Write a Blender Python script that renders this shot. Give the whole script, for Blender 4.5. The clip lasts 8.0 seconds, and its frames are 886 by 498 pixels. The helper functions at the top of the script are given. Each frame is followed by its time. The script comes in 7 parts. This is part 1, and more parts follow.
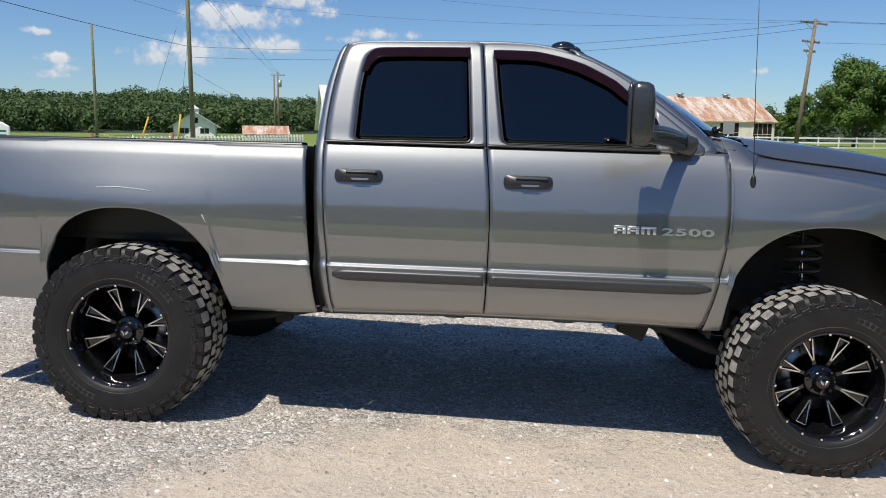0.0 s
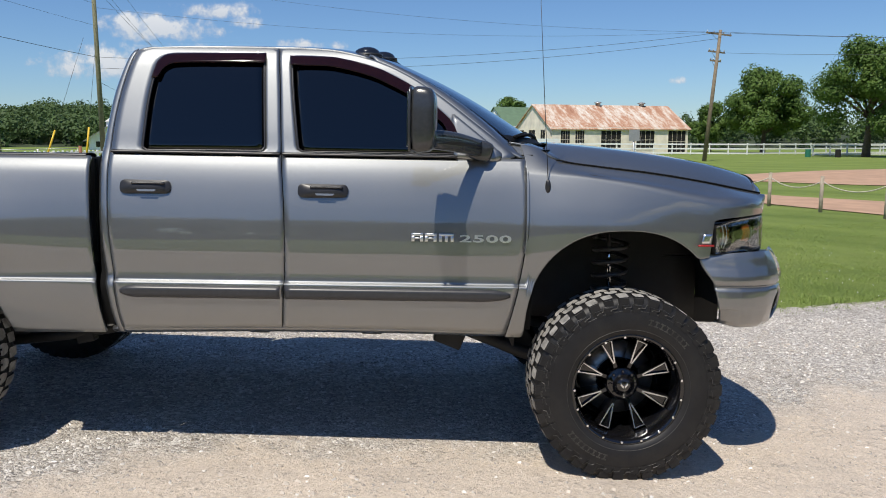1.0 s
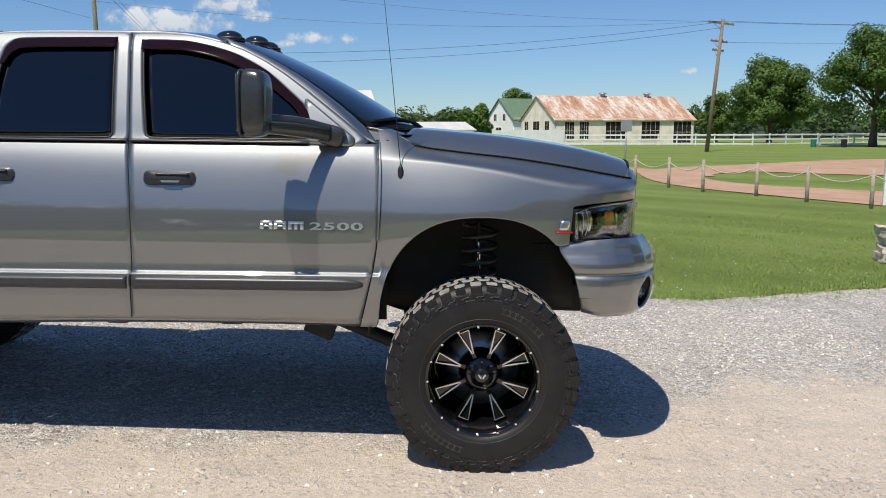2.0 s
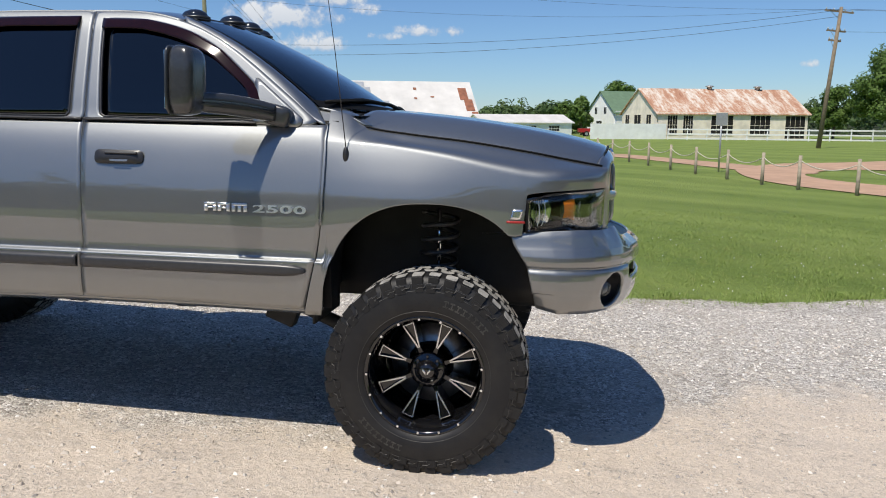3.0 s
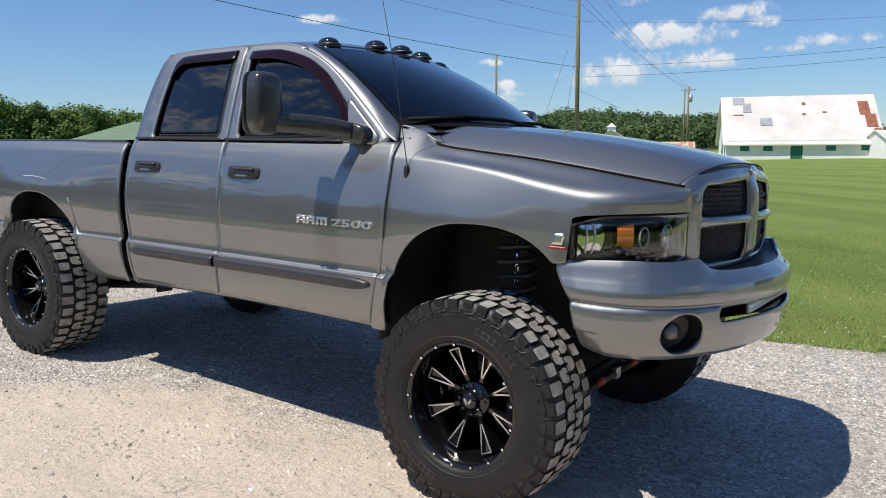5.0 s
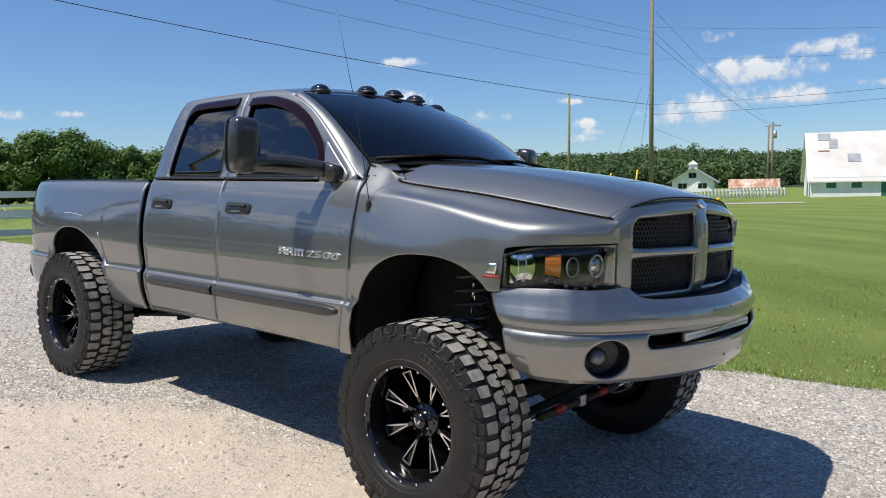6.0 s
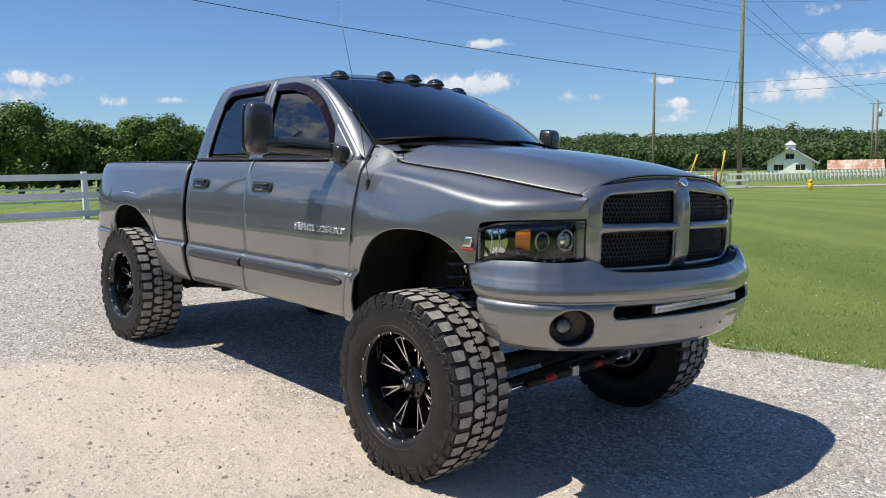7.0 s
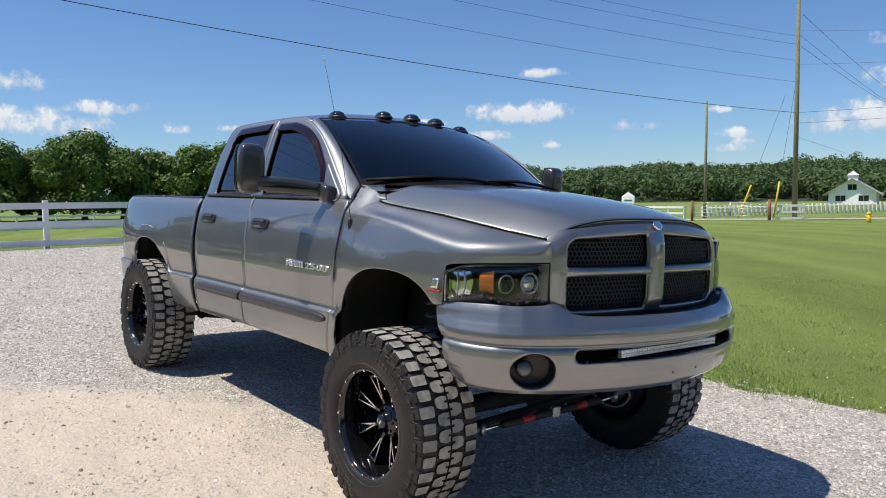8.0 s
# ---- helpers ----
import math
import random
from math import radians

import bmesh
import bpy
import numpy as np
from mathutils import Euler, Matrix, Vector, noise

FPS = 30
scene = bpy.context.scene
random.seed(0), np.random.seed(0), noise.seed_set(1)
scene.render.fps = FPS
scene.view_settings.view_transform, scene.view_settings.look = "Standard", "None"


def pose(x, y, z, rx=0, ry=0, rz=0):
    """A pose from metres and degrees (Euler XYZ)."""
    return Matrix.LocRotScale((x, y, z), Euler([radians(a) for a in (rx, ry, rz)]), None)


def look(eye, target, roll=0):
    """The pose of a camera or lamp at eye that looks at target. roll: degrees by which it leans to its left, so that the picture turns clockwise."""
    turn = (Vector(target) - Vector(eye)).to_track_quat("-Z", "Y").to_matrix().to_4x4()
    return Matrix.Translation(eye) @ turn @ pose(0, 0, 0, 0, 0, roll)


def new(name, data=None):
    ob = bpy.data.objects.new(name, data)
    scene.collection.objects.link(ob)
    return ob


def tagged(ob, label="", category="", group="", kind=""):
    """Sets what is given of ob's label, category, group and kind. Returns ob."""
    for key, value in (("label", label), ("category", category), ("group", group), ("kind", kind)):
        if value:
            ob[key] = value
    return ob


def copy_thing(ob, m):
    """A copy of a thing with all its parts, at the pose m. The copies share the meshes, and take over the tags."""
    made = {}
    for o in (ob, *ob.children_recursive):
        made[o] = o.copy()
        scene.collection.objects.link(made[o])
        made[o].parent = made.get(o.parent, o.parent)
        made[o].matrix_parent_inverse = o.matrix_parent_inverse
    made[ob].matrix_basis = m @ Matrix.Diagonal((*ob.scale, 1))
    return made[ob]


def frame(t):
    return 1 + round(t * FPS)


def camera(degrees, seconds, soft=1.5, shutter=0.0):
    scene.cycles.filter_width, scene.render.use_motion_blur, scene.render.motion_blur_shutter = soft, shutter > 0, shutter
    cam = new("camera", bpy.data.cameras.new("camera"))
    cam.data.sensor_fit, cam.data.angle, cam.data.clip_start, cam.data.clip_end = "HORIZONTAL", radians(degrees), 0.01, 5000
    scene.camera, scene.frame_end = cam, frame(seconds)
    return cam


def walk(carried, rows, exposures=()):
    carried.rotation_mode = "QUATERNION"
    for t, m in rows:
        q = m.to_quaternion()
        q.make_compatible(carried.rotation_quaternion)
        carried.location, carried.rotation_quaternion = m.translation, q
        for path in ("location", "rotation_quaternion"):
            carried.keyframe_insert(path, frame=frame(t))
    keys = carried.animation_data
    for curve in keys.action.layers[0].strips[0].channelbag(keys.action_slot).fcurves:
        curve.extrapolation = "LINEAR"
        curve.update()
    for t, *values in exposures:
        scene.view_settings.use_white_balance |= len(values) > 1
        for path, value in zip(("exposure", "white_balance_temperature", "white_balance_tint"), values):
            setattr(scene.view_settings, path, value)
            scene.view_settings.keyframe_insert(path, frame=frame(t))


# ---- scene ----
cam = camera(60.0, 8.0, soft=1.0)
PATH = [
    (0, (1.887, -4.738, 1.623), (1.758, -2.768, 1.303), 3.0),
    (0.5, (2.256, -4.735, 1.653), (2.21, -2.761, 1.332), 2.3),
    (1, (2.543, -4.618, 1.638), (2.591, -2.64, 1.352), 2.4),
    (1.5, (2.924, -4.577, 1.629), (3.015, -2.597, 1.361), 2.3),
    (2, (3.305, -4.535, 1.631), (3.327, -2.56, 1.3245), 2.1),
    (2.2, (3.448, -4.494, 1.63), (3.448, -2.522, 1.293), 1.9),
    (3.3, (4.203, -4.217, 1.606), (3.832, -2.281, 1.267), 2.5),
    (3.5, (4.328, -4.149, 1.608), (3.865, -2.235, 1.255), 2.0),
    (4, (4.584, -3.942, 1.592), (3.96, -2.072, 1.254), 1.6),
    (4.5, (4.931, -3.727, 1.595), (4.035, -1.974, 1.242), 1.2),
    (5, (5.252, -3.64, 1.636), (4.126, -2.018, 1.317), 1.5),
    (5.2, (5.384, -3.652, 1.636), (4.207, -2.059, 1.356), 1.0),
    (6.3, (6.017, -3.377, 1.649), (4.67, -1.916, 1.423), 1.5),
    (6.5, (6.131, -3.333, 1.661), (4.741, -1.917, 1.409), 1.5),
    (7, (6.355, -3.34, 1.641), (4.903, -1.992, 1.369), 0.6),
    (7.5, (6.523, -3.26, 1.702), (5.021, -1.969, 1.427), 0.5),
    (8, (6.648, -3.088, 1.716), (5.101, -1.837, 1.514), 0.9),
]
# the lot falls away by 2.4 degrees towards the truck's nose; the path is given square to it
LEVEL = pose(0, 0, 0, 0, 2.42, 0)
walk(cam, [(t, LEVEL @ look(eye, target, roll)) for t, eye, target, roll in PATH], [(0, -0.06), (2.0, -0.04), (3.5, 0.0), (4.5, 0.06), (8.0, 0.10)])

# ---------------------------------------------------------------- light
SUN_TO = Vector((-0.245, -0.46, 1.0)).normalized()
SUN_EL = math.asin(SUN_TO.z)
SUN_AZ = math.atan2(SUN_TO.x, SUN_TO.y)

sun = new("sun", bpy.data.lights.new("sun", "SUN"))
sun.data.energy, sun.data.angle, sun.data.color = 5.0, radians(0.53), (1.0, 0.93, 0.82)
sun.matrix_world = look(SUN_TO * 50, (0, 0, 0))

# fair-weather clouds: azimuth from +y towards +x, elevation, half width, half height (degrees)
CLOUDS = [
    (-18.6, 7.3, 3.6, 0.95), (-22.9, 4.8, 3.2, 1.25), (-17.0, 5.6, 2.7, 0.75), (-15.0, 8.6, 3.0, 0.65), (-12.6, 7.9, 1.5, 0.5), (-8.8, 6.5, 2.3, 0.5),
    (-30.6, 4.1, 1.1, 0.4), (-30.6, 3.1, 1.4, 0.4), (-21.6, 9.7, 1.3, 0.5), (-37.0, 4.9, 1.3, 0.5), (-45.2, 6.0, 3.4, 0.8), (-43.6, 8.8, 1.6, 0.35),
    (-70.4, 4.9, 1.3, 0.45), (-66.5, 5.0, 0.9, 0.3), (-79.8, 7.7, 2.2, 0.8), (-75.0, 6.1, 2.6, 0.55), (-79.0, 5.0, 4.0, 1.2), (-29.8, 3.5, 0.9, 0.35), (-31.6, 5.8, 0.9, 0.3),
    (-43.0, 3.7, 0.7, 0.35), (-52.3, 5.3, 1.5, 0.35), (17.5, 3.9, 0.8, 0.3), (-11.3, 6.1, 1.2, 0.35), (-48.0, 4.4, 1.6, 0.4),
    (70, 14, 9, 3.0), (110, 10, 10, 2.6), (150, 16, 12, 3.6), (-120, 12, 10, 3.2), (-160, 9, 9, 2.4), (-119, 23, 7, 2.2), (-114, 36, 9, 3.0), (-121, 31, 6, 2.6), (-108, 27, 7, 2.0)]


def build_world():
    w = bpy.data.worlds.new("sky")
    scene.world = w
    w.use_nodes = True
    nt = w.node_tree
    nt.nodes.clear()
    N, Lk = nt.nodes.new, nt.links.new
    out, bg = N("ShaderNodeOutputWorld"), N("ShaderNodeBackground")
    sky = N("ShaderNodeTexSky")
    sky.sky_type, sky.sun_disc = "NISHITA", False
    sky.sun_elevation, sky.sun_rotation = SUN_EL, SUN_AZ
    sky.air_density, sky.dust_density, sky.ozone_density = 1.0, 0.1, 3.0
    bg.inputs["Strength"].default_value = 0.10

    def m(op, a, b=None, c=None, clamp=False):
        n = N("ShaderNodeMath")
        n.operation, n.use_clamp = op, clamp
        for i, v in enumerate((a, b, c)):
            if v is None:
                continue
            if isinstance(v, (int, float)):
                n.inputs[i].default_value = v
            else:
                Lk(v, n.inputs[i])
        return n.outputs[0]

    tc, sep = N("ShaderNodeTexCoord"), N("ShaderNodeSeparateXYZ")
    Lk(tc.outputs["Generated"], sep.inputs[0])
    az = m("MULTIPLY", m("ARCTAN2", sep.outputs[0], sep.outputs[1]), 57.2958)
    el = m("MULTIPLY", m("ARCSINE", sep.outputs[2]), 57.2958)
    no = N("ShaderNodeTexNoise")
    no.inputs["Scale"].default_value, no.inputs["Detail"].default_value, no.inputs["Roughness"].default_value = 46, 9, 0.64
    Lk(tc.outputs["Generated"], no.inputs["Vector"])
    no2 = N("ShaderNodeTexNoise")
    no2.inputs["Scale"].default_value, no2.inputs["Detail"].default_value = 16, 4
    Lk(tc.outputs["Generated"], no2.inputs["Vector"])
    wob = m("ADD", m("MULTIPLY", m("SUBTRACT", no.outputs["Fac"], 0.5), 3.4), m("MULTIPLY", m("SUBTRACT", no2.outputs["Fac"], 0.5), 2.2))
    total, shade = None, None
    for caz, cel, hw, hh in CLOUDS:
        dx = m("DIVIDE", m("SUBTRACT", az, caz), hw * 1.3)
        dy = m("DIVIDE", m("SUBTRACT", el, cel), hh * 1.3)
        flat = m("MULTIPLY", m("MINIMUM", dy, 0.0), 0.9)          # flatter bases
        dd = m("ADD", m("ADD", m("MULTIPLY", dx, dx), m("MULTIPLY", dy, dy)), m("MULTIPLY", flat, flat))
        mask = m("MULTIPLY", m("SUBTRACT", m("ADD", 0.75, wob), dd), 1.25, clamp=True)
        total = mask if total is None else m("MAXIMUM", total, mask)
        sh = m("MULTIPLY", mask, m("MULTIPLY_ADD", dy, 0.45, 0.62, clamp=True))
        shade = sh if shade is None else m("MAXIMUM", shade, sh)
    ramp = N("ShaderNodeMixRGB")
    ramp.inputs[1].default_value, ramp.inputs[2].default_value = (5.2, 5.7, 6.5, 1), (9.0, 9.0, 9.0, 1)
    Lk(shade, ramp.inputs[0])
    mix = N("ShaderNodeMixRGB")
    Lk(m("MULTIPLY", m("POWER", total, 1.3), 0.86), mix.inputs[0])
    tint = N("ShaderNodeMixRGB")
    tint.blend_type = "MULTIPLY"
    tint.inputs[0].default_value, tint.inputs[2].default_value = 1.0, (0.66, 0.84, 1.08, 1)
    Lk(sky.outputs[0], tint.inputs[1])
    Lk(tint.outputs[0], mix.inputs[1])
    Lk(ramp.outputs[0], mix.inputs[2])
    Lk(mix.outputs[0], bg.inputs["Color"])
    Lk(bg.outputs[0], out.inputs["Surface"])


build_world()

# ---------------------------------------------------------------- materials


class Nodes:
    """A small wrapper to write node materials in few lines."""

    def __init__(self, name):
        self.mat = bpy.data.materials.new(name)
        self.mat.use_nodes = True
        self.nt = self.mat.node_tree
        self.b = self.nt.nodes["Principled BSDF"]
        self.tc = self.nt.nodes.new("ShaderNodeTexCoord")

    def n(self, kind, **kw):
        node = self.nt.nodes.new(kind)
        for k, v in kw.items():
            node.inputs[k.replace("_", " ")].default_value = v
        return node

    def l(self, a, b):
        self.nt.links.new(a, b)

    def noise(self, scale, detail=4.0, rough=0.55, vec=None, stretch=None):
        node = self.n("ShaderNodeTexNoise", Scale=scale, Detail=detail, Roughness=rough)
        src = vec or self.tc.outputs["Object"]
        if stretch:
            mp = self.n("ShaderNodeMapping")
            mp.inputs["Scale"].default_value = stretch
            self.l(src, mp.inputs["Vector"])
            src = mp.outputs[0]
        self.l(src, node.inputs["Vector"])
        return node.outputs["Fac"]

    def voronoi(self, scale, what="Color", feature="F1"):
        node = self.n("ShaderNodeTexVoronoi", Scale=scale)
        node.feature = feature
        self.l(self.tc.outputs["Object"], node.inputs["Vector"])
        return node.outputs[what]

    def ramp(self, fac, stops):
        node = self.nt.nodes.new("ShaderNodeValToRGB")
        els = node.color_ramp.elements
        while len(els) < len(stops):
            els.new(0.5)
        for e, (p, c) in zip(els, stops):
            e.position, e.color = p, (*c, 1) if len(c) == 3 else c
        self.l(fac, node.inputs[0])
        return node.outputs[0]

    def mix(self, fac, a, b, mode="MIX"):
        node = self.nt.nodes.new("ShaderNodeMixRGB")
        node.blend_type = mode
        for i, v in enumerate((fac, a, b)):
            if isinstance(v, (int, float)):
                node.inputs[i].default_value = v
            elif isinstance(v, tuple):
                node.inputs[i].default_value = (*v, 1)
            else:
                self.l(v, node.inputs[i])
        return node.outputs[0]

    def math(self, op, a, b=0.0, clamp=False, c=0.0):
        node = self.nt.nodes.new("ShaderNodeMath")
        node.operation, node.use_clamp = op, clamp
        for i, v in enumerate((a, b, c)):
            if isinstance(v, (int, float)):
                node.inputs[i].default_value = v
            else:
                self.l(v, node.inputs[i])
        return node.outputs[0]

    def color(self, c):
        if isinstance(c, tuple):
            self.b.inputs["Base Color"].default_value = (*c, 1)
        else:
            self.l(c, self.b.inputs["Base Color"])
        return self

    def set(self, **kw):
        for k, v in kw.items():
            sock = self.b.inputs[k.replace("_", " ")]
            if isinstance(v, (int, float, tuple)):
                sock.default_value = v
            else:
                self.l(v, sock)
        return self

    def bump(self, height, strength=0.3, distance=0.01):
        node = self.n("ShaderNodeBump", Strength=strength, Distance=distance)
        self.l(height, node.inputs["Height"])
        self.l(node.outputs[0], self.b.inputs["Normal"])
        return self


def simple(name, c, rough=0.5, metal=0.0, var=0.15, scale=30.0, bump=0.0, **kw):
    k = Nodes(name)
    f = k.noise(scale, 5)
    dark = tuple(v * (1 - var) for v in c)
    light = tuple(min(1, v * (1 + var)) for v in c)
    k.color(k.ramp(f, [(0.3, dark), (0.7, light)]))
    k.set(Roughness=rough, Metallic=metal, **kw)
    if bump:
        k.bump(f, bump, 0.004)
    return k.mat


def make_paint():
    k = Nodes("grey_metallic_paint")
    flake = k.noise(900, 2)
    dust = k.noise(2.2, 5)
    base = k.ramp(flake, [(0.35, (0.172, 0.180, 0.183)), (0.65, (0.265, 0.276, 0.280))])
    base = k.mix(k.math("MULTIPLY", k.math("SUBTRACT", dust, 0.45, True), 0.35), base, (0.30, 0.295, 0.28))
    k.color(base)
    k.set(Metallic=1.0, Roughness=k.math("MULTIPLY_ADD", dust, 0.06, c=0.48), Coat_Weight=1.0, Coat_Roughness=k.math("MULTIPLY_ADD", k.noise(5.0, 4), 0.02, c=0.022), Coat_IOR=2.0)
    return k.mat


def make_glass(name, tint, through_light):
    k = Nodes(name)
    nt = k.nt
    gloss, trans, mixn = nt.nodes.new("ShaderNodeBsdfGlossy"), nt.nodes.new("ShaderNodeBsdfTransparent"), nt.nodes.new("ShaderNodeMixShader")
    gloss.inputs["Roughness"].default_value = 0.01
    trans.inputs["Color"].default_value = (*tint, 1)
    fr = nt.nodes.new("ShaderNodeFresnel")
    fr.inputs["IOR"].default_value = 1.5
    k.l(k.math("MULTIPLY", fr.outputs[0], through_light), mixn.inputs[0])
    k.l(trans.outputs[0], mixn.inputs[1])
    k.l(gloss.outputs[0], mixn.inputs[2])
    k.l(mixn.outputs[0], nt.nodes["Material Output"].inputs["Surface"])
    return k.mat


PAINT = make_paint()
GLASS_TINT = make_glass("tinted_glass", (0.03, 0.033, 0.036), 2.0)
GLASS_WIND = make_glass("windshield_glass", (0.42, 0.52, 0.55), 1.75)
GLASS_CLEAR = make_glass("clear_lens", (0.92, 0.93, 0.93), 0.7)
BLACK_PLASTIC = simple("black_plastic", (0.020, 0.020, 0.022), 0.36, var=0.25, scale=60, bump=0.05)
MIRROR_GREY = simple("mirror_plastic", (0.034, 0.036, 0.039), 0.24, var=0.12, scale=60, Coat_Weight=0.5, Coat_Roughness=0.12)
TRIM_GREY = simple("grey_plastic", (0.035, 0.036, 0.040), 0.36, var=0.15, scale=40)
# for seals and wipers, and the near-black fill that stands for shaded gaps
RUBBER_GAP = simple("rubber_and_gap_black", (0.006, 0.006, 0.006), 0.6, Specular_IOR_Level=0.15)
CHROME = simple("chrome", (0.82, 0.83, 0.85), 0.06, 1.0, var=0.03)
MILLED = simple("milled_aluminium", (0.72, 0.73, 0.75), 0.26, 1.0, var=0.08, scale=200)
SATIN = simple("satin_chrome", (0.86, 0.87, 0.88), 0.34, 1.0, var=0.03)
GLOSS_BLACK = simple("gloss_black", (0.006, 0.006, 0.007), 0.12, var=0.2, Coat_Weight=0.6)
CHASSIS = simple("chassis_black", (0.012, 0.012, 0.012), 0.65, var=0.5, scale=8)
STEEL = simple("bare_steel", (0.42, 0.42, 0.42), 0.35, 0.9, var=0.2)
RED = simple("red_paint", (0.36, 0.02, 0.02), 0.35, var=0.1)
AMBER = simple("amber_lens", (0.90, 0.26, 0.012), 0.15, var=0.05, Coat_Weight=1.0)
LAMP_BLACK = simple("smoked_lamp", (0.010, 0.010, 0.011), 0.10, var=0.1, Coat_Weight=1.0)
FOG_GREY = simple("fog_lamp_glass", (0.17, 0.18, 0.19), 0.22, var=0.2)
SPRING = simple("spring_black", (0.045, 0.045, 0.048), 0.3, var=0.2)
LED_WHITE = simple("led_reflector", (0.85, 0.86, 0.85), 0.3, 0.15, var=0.1, scale=90)
VISOR = simple("smoked_visor", (0.013, 0.003, 0.003), 0.05, var=0.2, Specular_IOR_Level=0.35)
CLOTH = simple("seat_cloth", (0.10, 0.10, 0.105), 0.9, var=0.2)


def make_rubber():
    k = Nodes("tyre_rubber")
    dust = k.noise(9, 6, 0.6)
    fine = k.noise(90, 4)
    f = k.math("MULTIPLY", k.math("SUBTRACT", dust, 0.40, True), 1.8, True)
    k.color(k.mix(f, (0.009, 0.009, 0.010), (0.026, 0.025, 0.023)))
    k.set(Roughness=0.52, Specular_IOR_Level=0.4).bump(fine, 0.25, 0.003)
    return k.mat


def make_tread():
    k = Nodes("dusty_tread")
    dust = k.noise(14, 6, 0.65)
    k.color(k.ramp(dust, [(0.3, (0.12, 0.117, 0.11)), (0.7, (0.40, 0.388, 0.36))]))
    k.set(Roughness=0.85).bump(k.noise(120, 3), 0.3, 0.003)
    return k.mat


RUBBER, TREAD = make_rubber(), make_tread()
SCUFFED = simple("scuffed_rubber", (0.040, 0.038, 0.035), 0.6, var=0.5, scale=14, bump=0.1)


def tan_edge(x):
    """Where the packed tan track ends and the loose grey gravel begins, as a y by x."""
    return -0.50 - 1.75 / (1 + math.exp((x - 0.6) / 0.35)) + 1.5 * smooth01((x - 3.6) / 2.6)


def smooth01(t):
    t = min(max(t, 0.0), 1.0)
    return t * t * (3 - 2 * t)


def make_gravel():
    k = Nodes("limestone_gravel")
    big = k.n("ShaderNodeTexVoronoi", Scale=38.0)
    k.l(k.tc.outputs["Object"], big.inputs["Vector"])
    stones = k.n("ShaderNodeTexVoronoi", Scale=78.0)
    k.l(k.tc.outputs["Object"], stones.inputs["Vector"])
    tones = [(0.0, (0.27, 0.245, 0.215)), (0.35, (0.43, 0.395, 0.355)), (0.7, (0.59, 0.55, 0.50)), (1.0, (0.82, 0.785, 0.735))]
    hue = k.ramp(k.math("FRACT", k.math("MULTIPLY", stones.outputs["Color"], 3.7)), tones)
    hue2 = k.ramp(k.math("FRACT", k.math("MULTIPLY", big.outputs["Color"], 5.3)), tones)
    pick = k.math("GREATER_THAN", k.noise(13, 3), 0.50)
    hue = k.mix(pick, hue, hue2)
    worn = k.math("MULTIPLY", k.math("SUBTRACT", k.noise(1.7, 6, 0.65), 0.46, True), 2.4, True)
    hue = k.mix(k.math("MULTIPLY", worn, 0.70), hue, (0.47, 0.415, 0.355))
    damp = k.math("MULTIPLY", k.math("SUBTRACT", k.noise(3.4, 7, 0.72), 0.50, True), 5.0, True)
    hue = k.mix(k.math("MULTIPLY", damp, 0.45), hue, (0.27, 0.245, 0.215))
    # packed fines: pale crust, darker scuffs, clods and grit
    fines = k.ramp(k.noise(55, 8, 0.75), [(0.30, (0.50, 0.420, 0.335)), (0.5, (0.66, 0.560, 0.455)), (0.7, (0.81, 0.700, 0.585))])
    scuff = k.math("MULTIPLY", k.math("SUBTRACT", k.noise(2.6, 7, 0.7, stretch=(0.6, 1.3, 1.0)), 0.47, True), 4.0, True)
    fines = k.mix(k.math("MULTIPLY", scuff, 0.55), fines, (0.47, 0.410, 0.355))
    clod = k.math("MULTIPLY", k.math("SUBTRACT", k.noise(21, 4, 0.6), 0.60, True), 9.0, True)
    fines = k.mix(k.math("MULTIPLY", clod, 0.55), fines, (0.40, 0.335, 0.275))
    sep = k.nt.nodes.new("ShaderNodeSeparateXYZ")
    k.l(k.tc.outputs["Object"], sep.inputs[0])
    gx, gy = sep.outputs[0], sep.outputs[1]
    edge = k.math("MULTIPLY", k.math("SUBTRACT", k.noise(1.5, 6, 0.65), 0.5), 1.5)
    sig = k.math("DIVIDE", 1.75, k.math("ADD", 1.0, k.math("POWER", 17.41, k.math("SUBTRACT", 0.6, gx))))
    right = k.n("ShaderNodeMapRange", From_Min=3.6, From_Max=6.2)
    right.interpolation_type = "SMOOTHSTEP"
    k.l(gx, right.inputs["Value"])
    line = k.math("ADD", k.math("ADD", sig, -2.25), k.math("MULTIPLY", right.outputs[0], 1.5))
    track = k.math("MULTIPLY", k.math("ADD", k.math("SUBTRACT", line, gy), edge), 2.2, True)
    patch = k.math("MULTIPLY", k.math("SUBTRACT", k.noise(0.6, 6, 0.6), 0.50, True), 2.2, True)
    dusty = k.math("ADD", k.math("MULTIPLY", patch, 0.45), k.math("MULTIPLY", track, 0.92), True)
    grit = k.math("MULTIPLY", k.math("SUBTRACT", k.noise(36, 5, 0.65), 0.55, True), 12.0, True)
    loose = k.math("MULTIPLY_ADD", k.math("SUBTRACT", k.noise(2.1, 5, 0.6), 0.42, True), 2.2, c=0.12)
    dusty = k.math("SUBTRACT", dusty, k.math("MULTIPLY", grit, loose), True)
    k.color(k.mix(dusty, hue, fines))
    body = k.math("ADD", k.math("SUBTRACT", 1.0, stones.outputs["Distance"]), k.math("MULTIPLY", k.math("SUBTRACT", 1.0, big.outputs["Distance"]), k.math("MULTIPLY", pick, 1.6)))
